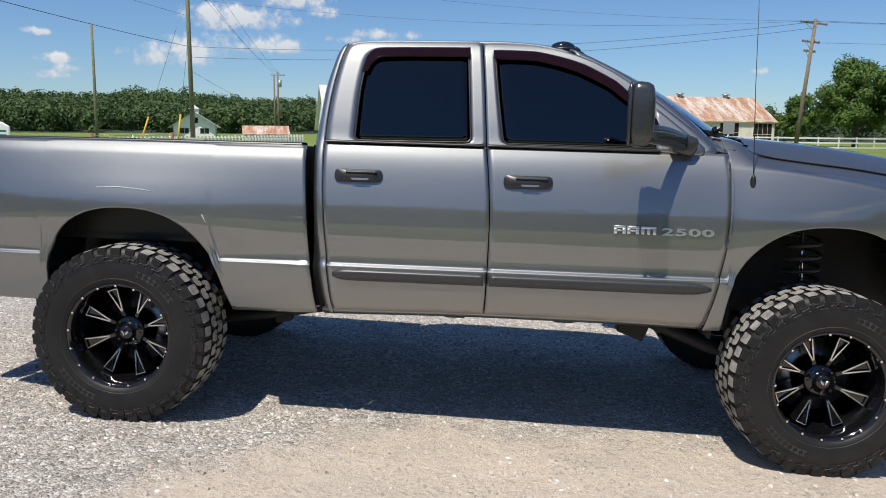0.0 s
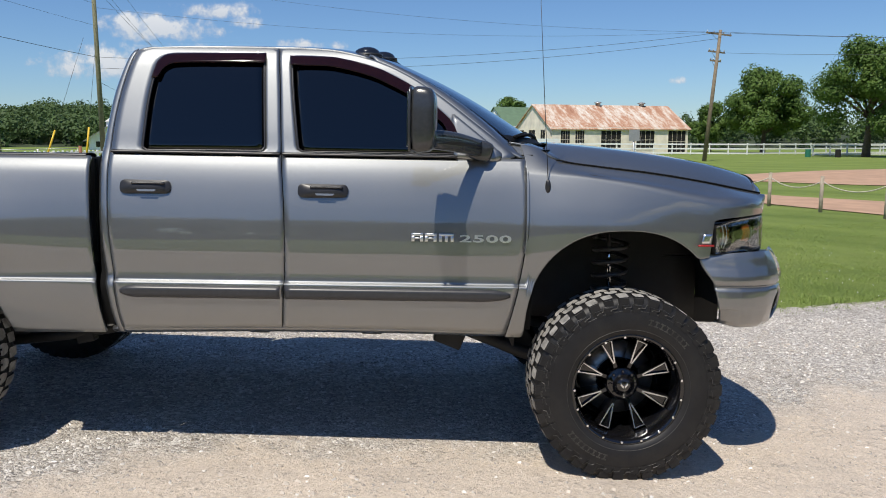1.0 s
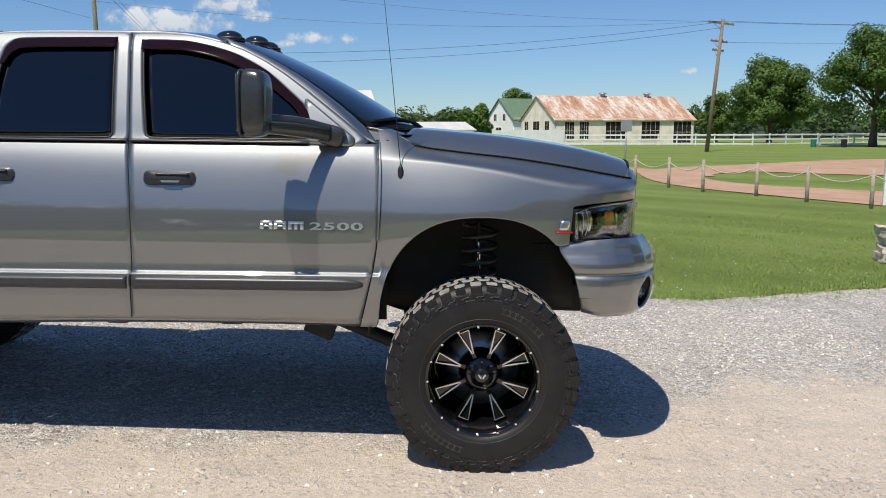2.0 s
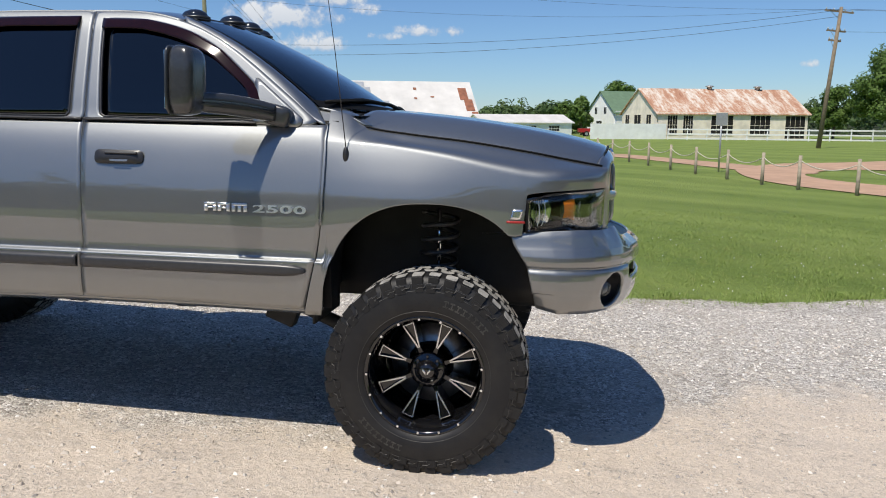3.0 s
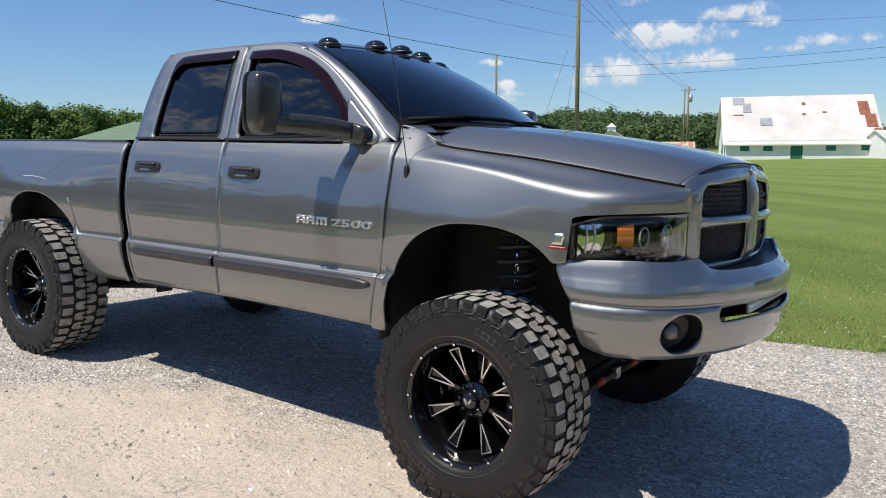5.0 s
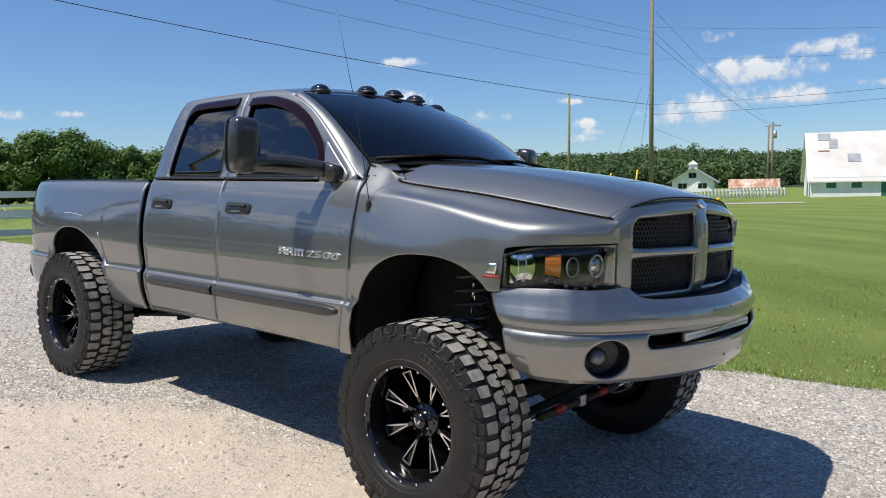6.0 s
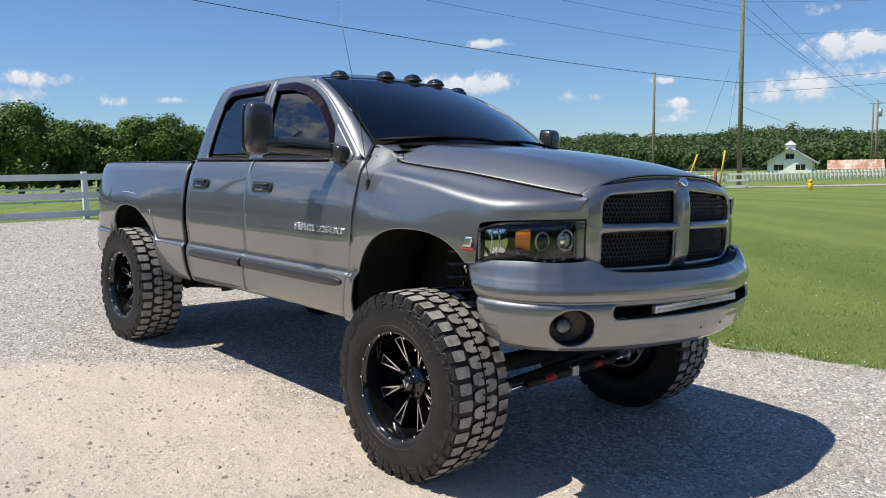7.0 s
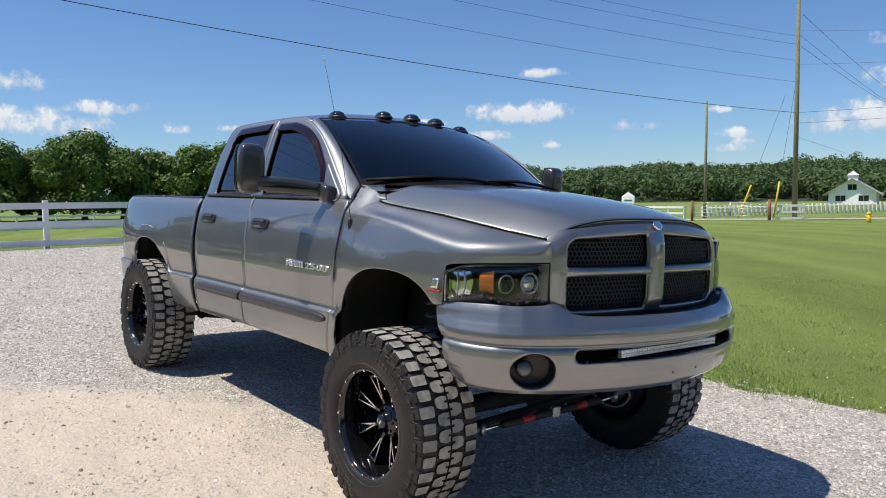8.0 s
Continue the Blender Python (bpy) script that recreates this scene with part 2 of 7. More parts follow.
    h = k.math("ADD", k.math("MULTIPLY", body, k.math("SUBTRACT", 1.1, dusty)), k.math("ADD", k.math("MULTIPLY", k.noise(70, 7, 0.8), 0.9), k.math("MULTIPLY", k.noise(9, 5, 0.6), 2.2)))
    k.set(Roughness=0.92).bump(h, 0.85, 0.014)
    return k.mat


def make_grass(name, a, b, stripes):
    k = Nodes(name)
    fine = k.noise(38, 6, 0.7)
    mid = k.noise(1.3, 5, 0.6)
    col = k.mix(mid, a, b)
    col = k.mix(k.math("MULTIPLY", fine, 0.70), col, tuple(v * 0.36 for v in a), "MIX")
    tuft = k.math("MULTIPLY", k.math("SUBTRACT", k.noise(8.0, 7, 0.75), 0.46, True), 4.5, True)
    col = k.mix(k.math("MULTIPLY", tuft, 0.48), col, tuple(v * 0.50 for v in a))
    clump = k.math("MULTIPLY", k.math("SUBTRACT", k.noise(2.3, 7, 0.72), 0.50, True), 5.0, True)
    col = k.mix(k.math("MULTIPLY", clump, 0.36), col, (0.085, 0.165, 0.040))
    wide = k.math("MULTIPLY", k.math("SUBTRACT", k.noise(0.22, 5, 0.6), 0.45, True), 2.0, True)
    col = k.mix(k.math("MULTIPLY", wide, 0.65), col, (0.25, 0.29, 0.09))
    streak = k.math("MULTIPLY", k.math("SUBTRACT", k.noise(1.6, 6, 0.7, stretch=(0.55, 1.6, 1.0)), 0.47, True), 3.2, True)
    col = k.mix(k.math("MULTIPLY", streak, 0.45), col, tuple(v * 0.62 for v in a))
    dry = k.math("MULTIPLY", k.math("SUBTRACT", k.noise(4.5, 6, 0.65), 0.55, True), 2.2, True)
    col = k.mix(dry, col, (0.26, 0.245, 0.075))
    if stripes:
        sep = k.nt.nodes.new("ShaderNodeSeparateXYZ")
        k.l(k.tc.outputs["Object"], sep.inputs[0])
        u = k.math("ADD", k.math("MULTIPLY", sep.outputs[0], 0.62), k.math("MULTIPLY", sep.outputs[1], 1.15))
        s = k.math("SINE", k.math("ADD", u, k.math("ADD", k.math("MULTIPLY", mid, 2.6), k.math("MULTIPLY", k.noise(0.14, 4), 9.0))))
        s2 = k.math("SINE", k.math("ADD", k.math("MULTIPLY", u, 2.7), k.math("MULTIPLY", k.noise(0.5, 4), 5.0)))
        col = k.mix(k.math("MULTIPLY_ADD", s, 0.15, c=k.math("MULTIPLY_ADD", s2, 0.09, c=0.20)), col, (0.30, 0.375, 0.10))
    k.color(col)
    k.set(Roughness=0.85, Specular_IOR_Level=0.2).bump(k.math("ADD", fine, k.math("MULTIPLY", k.noise(9.0, 6, 0.7), 2.0)), 0.9, 0.04)
    return k.mat


GRAVEL = make_gravel()
GRASS = make_grass("mown_grass", (0.172, 0.256, 0.052), (0.242, 0.322, 0.078), True)
BLADE = Nodes("grass_blade")
_isl = BLADE.nt.nodes.new("ShaderNodeNewGeometry")
BLADE.color(BLADE.mix(BLADE.math("MULTIPLY", BLADE.noise(2.3, 5), 0.8), BLADE.ramp(_isl.outputs["Random Per Island"], [(0.0, (0.15, 0.23, 0.045)), (0.6, (0.26, 0.35, 0.085)), (0.92, (0.35, 0.42, 0.13)), (1.0, (0.46, 0.42, 0.19))]), (0.18, 0.26, 0.06)))
BLADE.set(Roughness=0.6, Specular_IOR_Level=0.3)
BLADE = BLADE.mat
DIRT = simple("red_brown_dirt", (0.42, 0.27, 0.18), 0.95, var=0.16, scale=1.2, bump=0.4)
STONE = simple("rough_limestone", (0.50, 0.44, 0.34), 0.9, var=0.35, scale=12, bump=0.6)
PEBBLE = Nodes("loose_stone")
_isl = PEBBLE.nt.nodes.new("ShaderNodeNewGeometry")
PEBBLE.color(PEBBLE.ramp(_isl.outputs["Random Per Island"], [(0.0, (0.29, 0.265, 0.235)), (0.45, (0.47, 0.435, 0.39)), (0.8, (0.64, 0.60, 0.545)), (1.0, (0.84, 0.81, 0.77))]))
PEBBLE.set(Roughness=0.9)
PEBBLE = PEBBLE.mat
CLOD = simple("earthy_stone", (0.47, 0.415, 0.355), 0.95, var=0.35, scale=6)
WOOD_POLE = simple("weathered_pole", (0.21, 0.165, 0.115), 0.85, var=0.3, scale=6, bump=0.4)
WOOD_POLE_GREEN = simple("treated_pole", (0.19, 0.185, 0.11), 0.85, var=0.25, scale=6, bump=0.4)
WOOD_POST = simple("grey_post", (0.36, 0.31, 0.24), 0.9, var=0.25, scale=10, bump=0.3)
WHITE = simple("white_paint", (0.76, 0.77, 0.76), 0.6, var=0.06, scale=3)
WIRE = simple("dark_wire", (0.03, 0.03, 0.032), 0.6)
YELLOW = simple("yellow_plastic", (0.70, 0.46, 0.02), 0.5)
GALV = simple("galvanised_steel", (0.45, 0.46, 0.46), 0.45, 0.7, var=0.15)
GREEN_PAINT = simple("green_paint", (0.02, 0.16, 0.10), 0.55, var=0.12)
# near-black, for the painted-in unlit inside of openings and for a dark bin
DARK_OPENING = simple("dark_interior", (0.012, 0.011, 0.010), 0.9)
WOOD_FLOOR = simple("forest_floor", (0.035, 0.052, 0.020), 0.95, var=0.5, scale=0.2)
BARK = simple("bark", (0.10, 0.075, 0.055), 0.95, var=0.4, scale=8, bump=0.6)
ROPE = simple("pale_rope", (0.52, 0.48, 0.40), 0.9, var=0.1)


def make_leaf(name, lo, hi):
    k = Nodes(name)
    g = k.nt.nodes.new("ShaderNodeNewGeometry")
    leaf = k.mix(k.noise(0.35, 3), k.ramp(g.outputs["Random Per Island"], [(0, lo), (1, hi)]), tuple(v * 0.7 for v in lo), "MIX")
    species = k.math("MULTIPLY", k.math("SUBTRACT", k.noise(0.09, 3, 0.6), 0.42, True), 4.0, True)
    k.color(k.mix(k.math("MULTIPLY", species, 0.6), leaf, (lo[0] * 0.55, lo[1] * 0.62, lo[2] * 0.8)))
    k.set(Roughness=0.6, Specular_IOR_Level=0.25)
    tr = k.nt.nodes.new("ShaderNodeBsdfTranslucent")
    k.l(k.b.inputs["Base Color"].links[0].from_socket, tr.inputs["Color"])
    mx = k.nt.nodes.new("ShaderNodeMixShader")
    mx.inputs[0].default_value = 0.25
    k.l(k.b.outputs[0], mx.inputs[1])
    k.l(tr.outputs[0], mx.inputs[2])
    k.l(mx.outputs[0], k.nt.nodes["Material Output"].inputs["Surface"])
    return k.mat


LEAF = make_leaf("summer_leaf", (0.10, 0.18, 0.035), (0.21, 0.31, 0.075))
LEAF_FAR = make_leaf("woodland_leaf", (0.085, 0.140, 0.045), (0.15, 0.225, 0.075))


def make_roof_rust():
    k = Nodes("rusted_tin_roof")
    a = k.noise(0.8, 7, 0.75, stretch=(1.3, 0.30, 0.30))
    b = k.noise(4.0, 5, 0.7, stretch=(1.0, 0.5, 0.5))
    f = k.math("ADD", k.math("MULTIPLY", a, 0.75), k.math("MULTIPLY", b, 0.3))
    k.color(k.ramp(f, [(0.40, (0.70, 0.66, 0.61)), (0.49, (0.58, 0.47, 0.38)), (0.56, (0.44, 0.24, 0.15)), (0.70, (0.27, 0.12, 0.07))]))
    k.set(Roughness=0.7)
    return k.mat


ROOF_RUST = make_roof_rust()
ROOF_TIN = simple("painted_tin_roof", (0.62, 0.60, 0.57), 0.5, var=0.12, scale=0.7)
ROOF_PATCH = simple("bare_tin_patch", (0.33, 0.35, 0.38), 0.45, var=0.2, scale=2)
ROOF_BROWN = simple("rust_patch", (0.26, 0.10, 0.055), 0.8, var=0.3, scale=2)
ROOF_GREEN = simple("green_roof", (0.13, 0.205, 0.125), 0.6, var=0.15, scale=2)
STUCCO = simple("stained_plaster", (0.84, 0.76, 0.64), 0.9, var=0.17, scale=0.9)
WALL_WHITE = simple("whitewashed_wall", (0.87, 0.88, 0.87), 0.8, var=0.08, scale=1.2)
PANE_DARK = simple("dark_pane", (0.015, 0.018, 0.022), 0.08)

# ---------------------------------------------------------------- mesh helpers


def part(name, bm, mat, parent=None, label="", smooth=True, thick=0.0, bevel=0.0, matrix=None):
    """Links a bmesh as one mesh object, under a thing or a part where one is given."""
    me = bpy.data.meshes.new(name)
    if smooth:
        for f in bm.faces:
            f.smooth = True
    bm.to_mesh(me)
    bm.free()
    for one in mat if isinstance(mat, (list, tuple)) else [mat]:
        me.materials.append(one)
    ob = new(name, me)
    if parent is not None:
        ob.parent = parent
    if matrix is not None:
        ob.matrix_basis = matrix
    if thick:
        md = ob.modifiers.new("thickness", "SOLIDIFY")
        md.thickness, md.offset = thick, -1
    if bevel:
        md = ob.modifiers.new("edge", "BEVEL")
        md.width, md.segments, md.limit_method, md.angle_limit = bevel, 2, "ANGLE", radians(40)
    if label:
        tagged(ob, label)
    return ob


def empty(name, m=None):
    ob = new(name)
    ob.empty_display_size = 0.2
    if m is not None:
        ob.matrix_basis = m
    return ob


def curve(pts):
    """A smooth function through (x, y) pairs that never overshoots."""
    xs, ys = np.array([p[0] for p in pts], float), np.array([p[1] for p in pts], float)
    h, d = np.diff(xs), np.diff(ys) / np.diff(xs)
    s = np.zeros(len(xs))
    s[0], s[-1] = d[0], d[-1]
    for i in range(1, len(xs) - 1):
        if d[i - 1] * d[i] > 0:
            w1, w2 = 2 * h[i] + h[i - 1], h[i] + 2 * h[i - 1]
            s[i] = (w1 + w2) / (w1 / d[i - 1] + w2 / d[i])

    def f(x):
        x = min(max(x, xs[0]), xs[-1])
        i = min(max(int(np.searchsorted(xs, x)) - 1, 0), len(xs) - 2)
        t = (x - xs[i]) / h[i]
        return float((1 + 2 * t) * (1 - t) ** 2 * ys[i] + t * (1 - t) ** 2 * h[i] * s[i] + t * t * (3 - 2 * t) * ys[i + 1] + t * t * (t - 1) * h[i] * s[i + 1])

    return f


def sheet(fn, nu, nv, out=None, flip=False, bm=None):
    """A grid of quads from fn(u, v), u and v in 0..1; out: a direction that its front should face."""
    bm = bm or bmesh.new()
    vs = [[bm.verts.new(fn(i / nu, j / nv)) for j in range(nv + 1)] for i in range(nu + 1)]
    fs = []
    for i in range(nu):
        for j in range(nv):
            a, b, c, d = vs[i][j], vs[i + 1][j], vs[i + 1][j + 1], vs[i][j + 1]
            try:
                fs.append(bm.faces.new((a, b, c, d)))
            except ValueError:
                pass
    if out is not None:
        tot = Vector()
        for f in fs:
            f.normal_update()
            tot += f.normal * f.calc_area()
        flip = tot.dot(Vector(out)) < 0
    if flip:
        for f in fs:
            f.normal_flip()
    return bm


def boxm(sx, sy, sz, m=None, bm=None):
    bm = bm or bmesh.new()
    bmesh.ops.create_cube(bm, size=1.0, matrix=(m or Matrix()) @ Matrix.Diagonal((sx, sy, sz, 1)))
    return bm


def box(x0, x1, y0, y1, z0, z1, bm=None):
    return boxm(x1 - x0, y1 - y0, z1 - z0, Matrix.Translation(((x0 + x1) / 2, (y0 + y1) / 2, (z0 + z1) / 2)), bm)


def rod(a, b, r, n=10, r2=None, bm=None):
    """A round bar from a to b."""
    bm = bm or bmesh.new()
    a, b = Vector(a), Vector(b)
    d = b - a
    m = Matrix.Translation((a + b) / 2) @ d.to_track_quat("Z", "Y").to_matrix().to_4x4()
    bmesh.ops.create_cone(bm, cap_ends=True, segments=n, radius1=r, radius2=r if r2 is None else r2, depth=d.length, matrix=m)
    return bm


def tube(points, r, n=8, bm=None):
    """A bent round bar through the points; r may be a list."""
    bm = bm or bmesh.new()
    pts = [Vector(p) for p in points]
    rings = []
    for i, p in enumerate(pts):
        d = (pts[min(i + 1, len(pts) - 1)] - pts[max(i - 1, 0)]).normalized()
        q = d.to_track_quat("Z", "Y").to_matrix()
        rr = r[i] if isinstance(r, (list, tuple)) else r
        rings.append([bm.verts.new(p + q @ Vector((rr * math.cos(2 * math.pi * k / n), rr * math.sin(2 * math.pi * k / n), 0))) for k in range(n)])
    for a, b in zip(rings, rings[1:]):
        for k in range(n):
            bm.faces.new((a[k], a[(k + 1) % n], b[(k + 1) % n], b[k]))
    bm.faces.new(rings[0][::-1])
    bm.faces.new(rings[-1])
    return bm


def lathe(profile, n=64, bm=None, axis="Y"):
    """Turns (radius, y) pairs about the y axis."""
    bm = bm or bmesh.new()
    rings = [[bm.verts.new((r * math.cos(2 * math.pi * k / n), y, r * math.sin(2 * math.pi * k / n))) for k in range(n)] for r, y in profile]
    for a, b in zip(rings, rings[1:]):
        for k in range(n):
            bm.faces.new((a[k], b[k], b[(k + 1) % n], a[(k + 1) % n]))
    return bm


def outline_ring(outer, inner, fn, out=None, bm=None, steps=3):
    """The band between two closed outlines of equal count, mapped by fn(a, b) into space."""
    bm = bm or bmesh.new()
    n = len(outer)
    rows = []
    for s in range(steps + 1):
        t = s / steps
        rows.append([bm.verts.new(fn(o[0] + (i[0] - o[0]) * t, o[1] + (i[1] - o[1]) * t)) for o, i in zip(outer, inner)])
    fs = [bm.faces.new((rows[s][k], rows[s][(k + 1) % n], rows[s + 1][(k + 1) % n], rows[s + 1][k])) for s in range(steps) for k in range(n)]
    if out is not None:
        tot = Vector()
        for f in fs:
            f.normal_update()
            tot += f.normal * f.calc_area()
        if tot.dot(Vector(out)) < 0:
            for f in fs:
                f.normal_flip()
    return bm


def resample(poly, n, closed=True):
    """n points evenly along a polyline."""
    pts = [Vector((p[0], p[1])) for p in poly]
    if closed:
        pts.append(pts[0].copy())
    acc = [0.0]
    for a, b in zip(pts, pts[1:]):
        acc.append(acc[-1] + (b - a).length)
    res = []
    m = n if closed else n - 1
    for k in range(n):
        s = acc[-1] * k / m
        i = min(int(np.searchsorted(acc, s, side="right")) - 1, len(pts) - 2)
        t = (s - acc[i]) / max(acc[i + 1] - acc[i], 1e-9)
        q = pts[i].lerp(pts[i + 1], t)
        res.append((q.x, q.y))
    return res


def rounded(poly, r, seg=5):
    """A polygon with its corners rounded."""
    n, res = len(poly), []
    for i in range(n):
        p, a, b = Vector(poly[i]), Vector(poly[i - 1]), Vector(poly[(i + 1) % n])
        da, db = (a - p), (b - p)
        rr = r[i] if isinstance(r, (list, tuple)) else r
        k = min(rr, da.length * 0.45, db.length * 0.45)
        s, e = p + da.normalized() * k, p + db.normalized() * k
        for j in range(seg + 1):
            t = j / seg
            res.append(tuple((1 - t) ** 2 * s + 2 * t * (1 - t) * p + t * t * e))
    return res


def slab(poly, fn, out, bm=None, rings=4):
    """A filled outline, gridded from its middle outwards and mapped by fn(a, b)."""
    bm = bm or bmesh.new()
    cx, cy = sum(p[0] for p in poly) / len(poly), sum(p[1] for p in poly) / len(poly)
    n = len(poly)
    mid = bm.verts.new(fn(cx, cy))
    prev, fs = None, []
    for s in range(1, rings + 1):
        t = s / rings
        ring = [bm.verts.new(fn(cx + (p[0] - cx) * t, cy + (p[1] - cy) * t)) for p in poly]
        for k in range(n):
            if prev is None:
                fs.append(bm.faces.new((mid, ring[k], ring[(k + 1) % n])))
            else:
                fs.append(bm.faces.new((prev[k], ring[k], ring[(k + 1) % n], prev[(k + 1) % n])))
        prev = ring
    tot = Vector()
    for f in fs:
        f.normal_update()
        tot += f.normal * f.calc_area()
    if tot.dot(Vector(out)) < 0:
        for f in fs:
            f.normal_flip()
    return bm


# ---------------------------------------------------------------- the pickup truck
truck = tagged(empty("pickup_truck", LEVEL), "lifted grey metallic crew-cab pickup truck standing on gravel", "pickup truck")
# the sprung body: nose slightly up on its lift kit, leaning a little to its left
BODY = Matrix.Translation((0, -0.94, 1.0)) @ pose(0, 0, 0, -2.3, 0, 0) @ Matrix.Translation((0, 0.94, -1.0)) @ pose(0, 0, 0, 0, -1.3, 0) @ Matrix.Translation((0, 0.055, 0))

# the wheels and frame lean with the lot's cross fall
LEAN = Matrix.Translation((0, -0.93, 0.46)) @ pose(0, 0, 0, -2.06, 0, 0) @ Matrix.Translation((0, 0.93, -0.46))
WB, RAX_Z = 3.555, 0.462
# half width of the body by height, at the doors
side_w = curve([(0.55, 0.925), (0.60, 0.955), (0.66, 0.977), (0.74, 0.993), (0.82, 0.999), (0.856, 1.000), (0.863, 0.998), (0.870, 0.984), (0.876, 0.979), (0.90, 0.977), (0.95, 0.981),
                (1.05, 0.987), (1.15, 0.985), (1.22, 0.977), (1.30, 0.963), (1.37, 0.947), (1.43, 0.927), (1.475, 0.905), (1.50, 0.893),
                (1.60, 0.863), (1.70, 0.831), (1.80, 0.797), (1.88, 0.768), (1.95, 0.740), (2.00, 0.712), (2.03, 0.685), (2.05, 0.655)])


def bulge(x, z):
    """How far the fender arches and the bed stand out beyond the doors."""
    f = math.exp(-((x - 3.53) / 0.42) ** 4) * (0.03 * math.exp(-((z - 1.16) / 0.24) ** 2))
    r = math.exp(-(x / 0.58) ** 2) * (0.045 * math.exp(-((z - 1.10) / 0.22) ** 2))
    return f + r


def nose_in(x):
    """Body sides draw in towards the nose."""
    return 0.0 if x < 3.0 else -0.012 * (x - 3.0) ** 2


def skin(x, z, sd, off=0.0):
    return Vector((x, sd * (side_w(z) + bulge(x, z) + nose_in(x) + off), z))


def arch(x, cx, half, top, foot, sharp=2.4):
    """Height of a wheel opening's edge at x."""
    u = abs(x - cx) / half
    return -1.0 if u >= 1 else foot + (top - foot) * (1 - u ** sharp) ** (1 / sharp)


rocker_z = curve([(-1.2, 0.62), (0.5, 0.602), (1.0, 0.606), (1.9, 0.622), (2.5, 0.620), (3.0, 0.612), (3.1, 0.612)])
BELT = 1.487
AF = (3.553, 0.492, 1.147, 0.58)
AR = (0.018, 0.477, 1.118, 0.56)


def rows(v, z0, z1):
    """Heights from z0 to z1 over v, with rows gathered at the crease along the doors."""
    lin = z0 + (z1 - z0) * v
    if z0 > 0.83:
        return lin
    a, b = 0.855, 0.879
    z = z0 + (a - z0) * v / 0.2 if v < 0.2 else (a + (b - a) * (v - 0.2) / 0.2 if v < 0.4 else b + (z1 - b) * (v - 0.4) / 0.6)
    return lin + (z - lin) * min(1.0, (0.83 - z0) / 0.12)


def add(name, bm, mat, label="", **kw):
    return part(name, bm, mat, truck, label, matrix=BODY, **kw)


# upper edge of the front door's frame, where the windshield pillar begins
PILLAR = [(1.95, 2.032), (2.08, 2.024), (2.20, 2.002), (2.30, 1.974), (2.40, 1.934), (2.50, 1.882), (2.60, 1.818), (2.70, 1.745), (2.80, 1.668), (2.90, 1.592), (2.97, 1.535), (3.01, 1.505)]


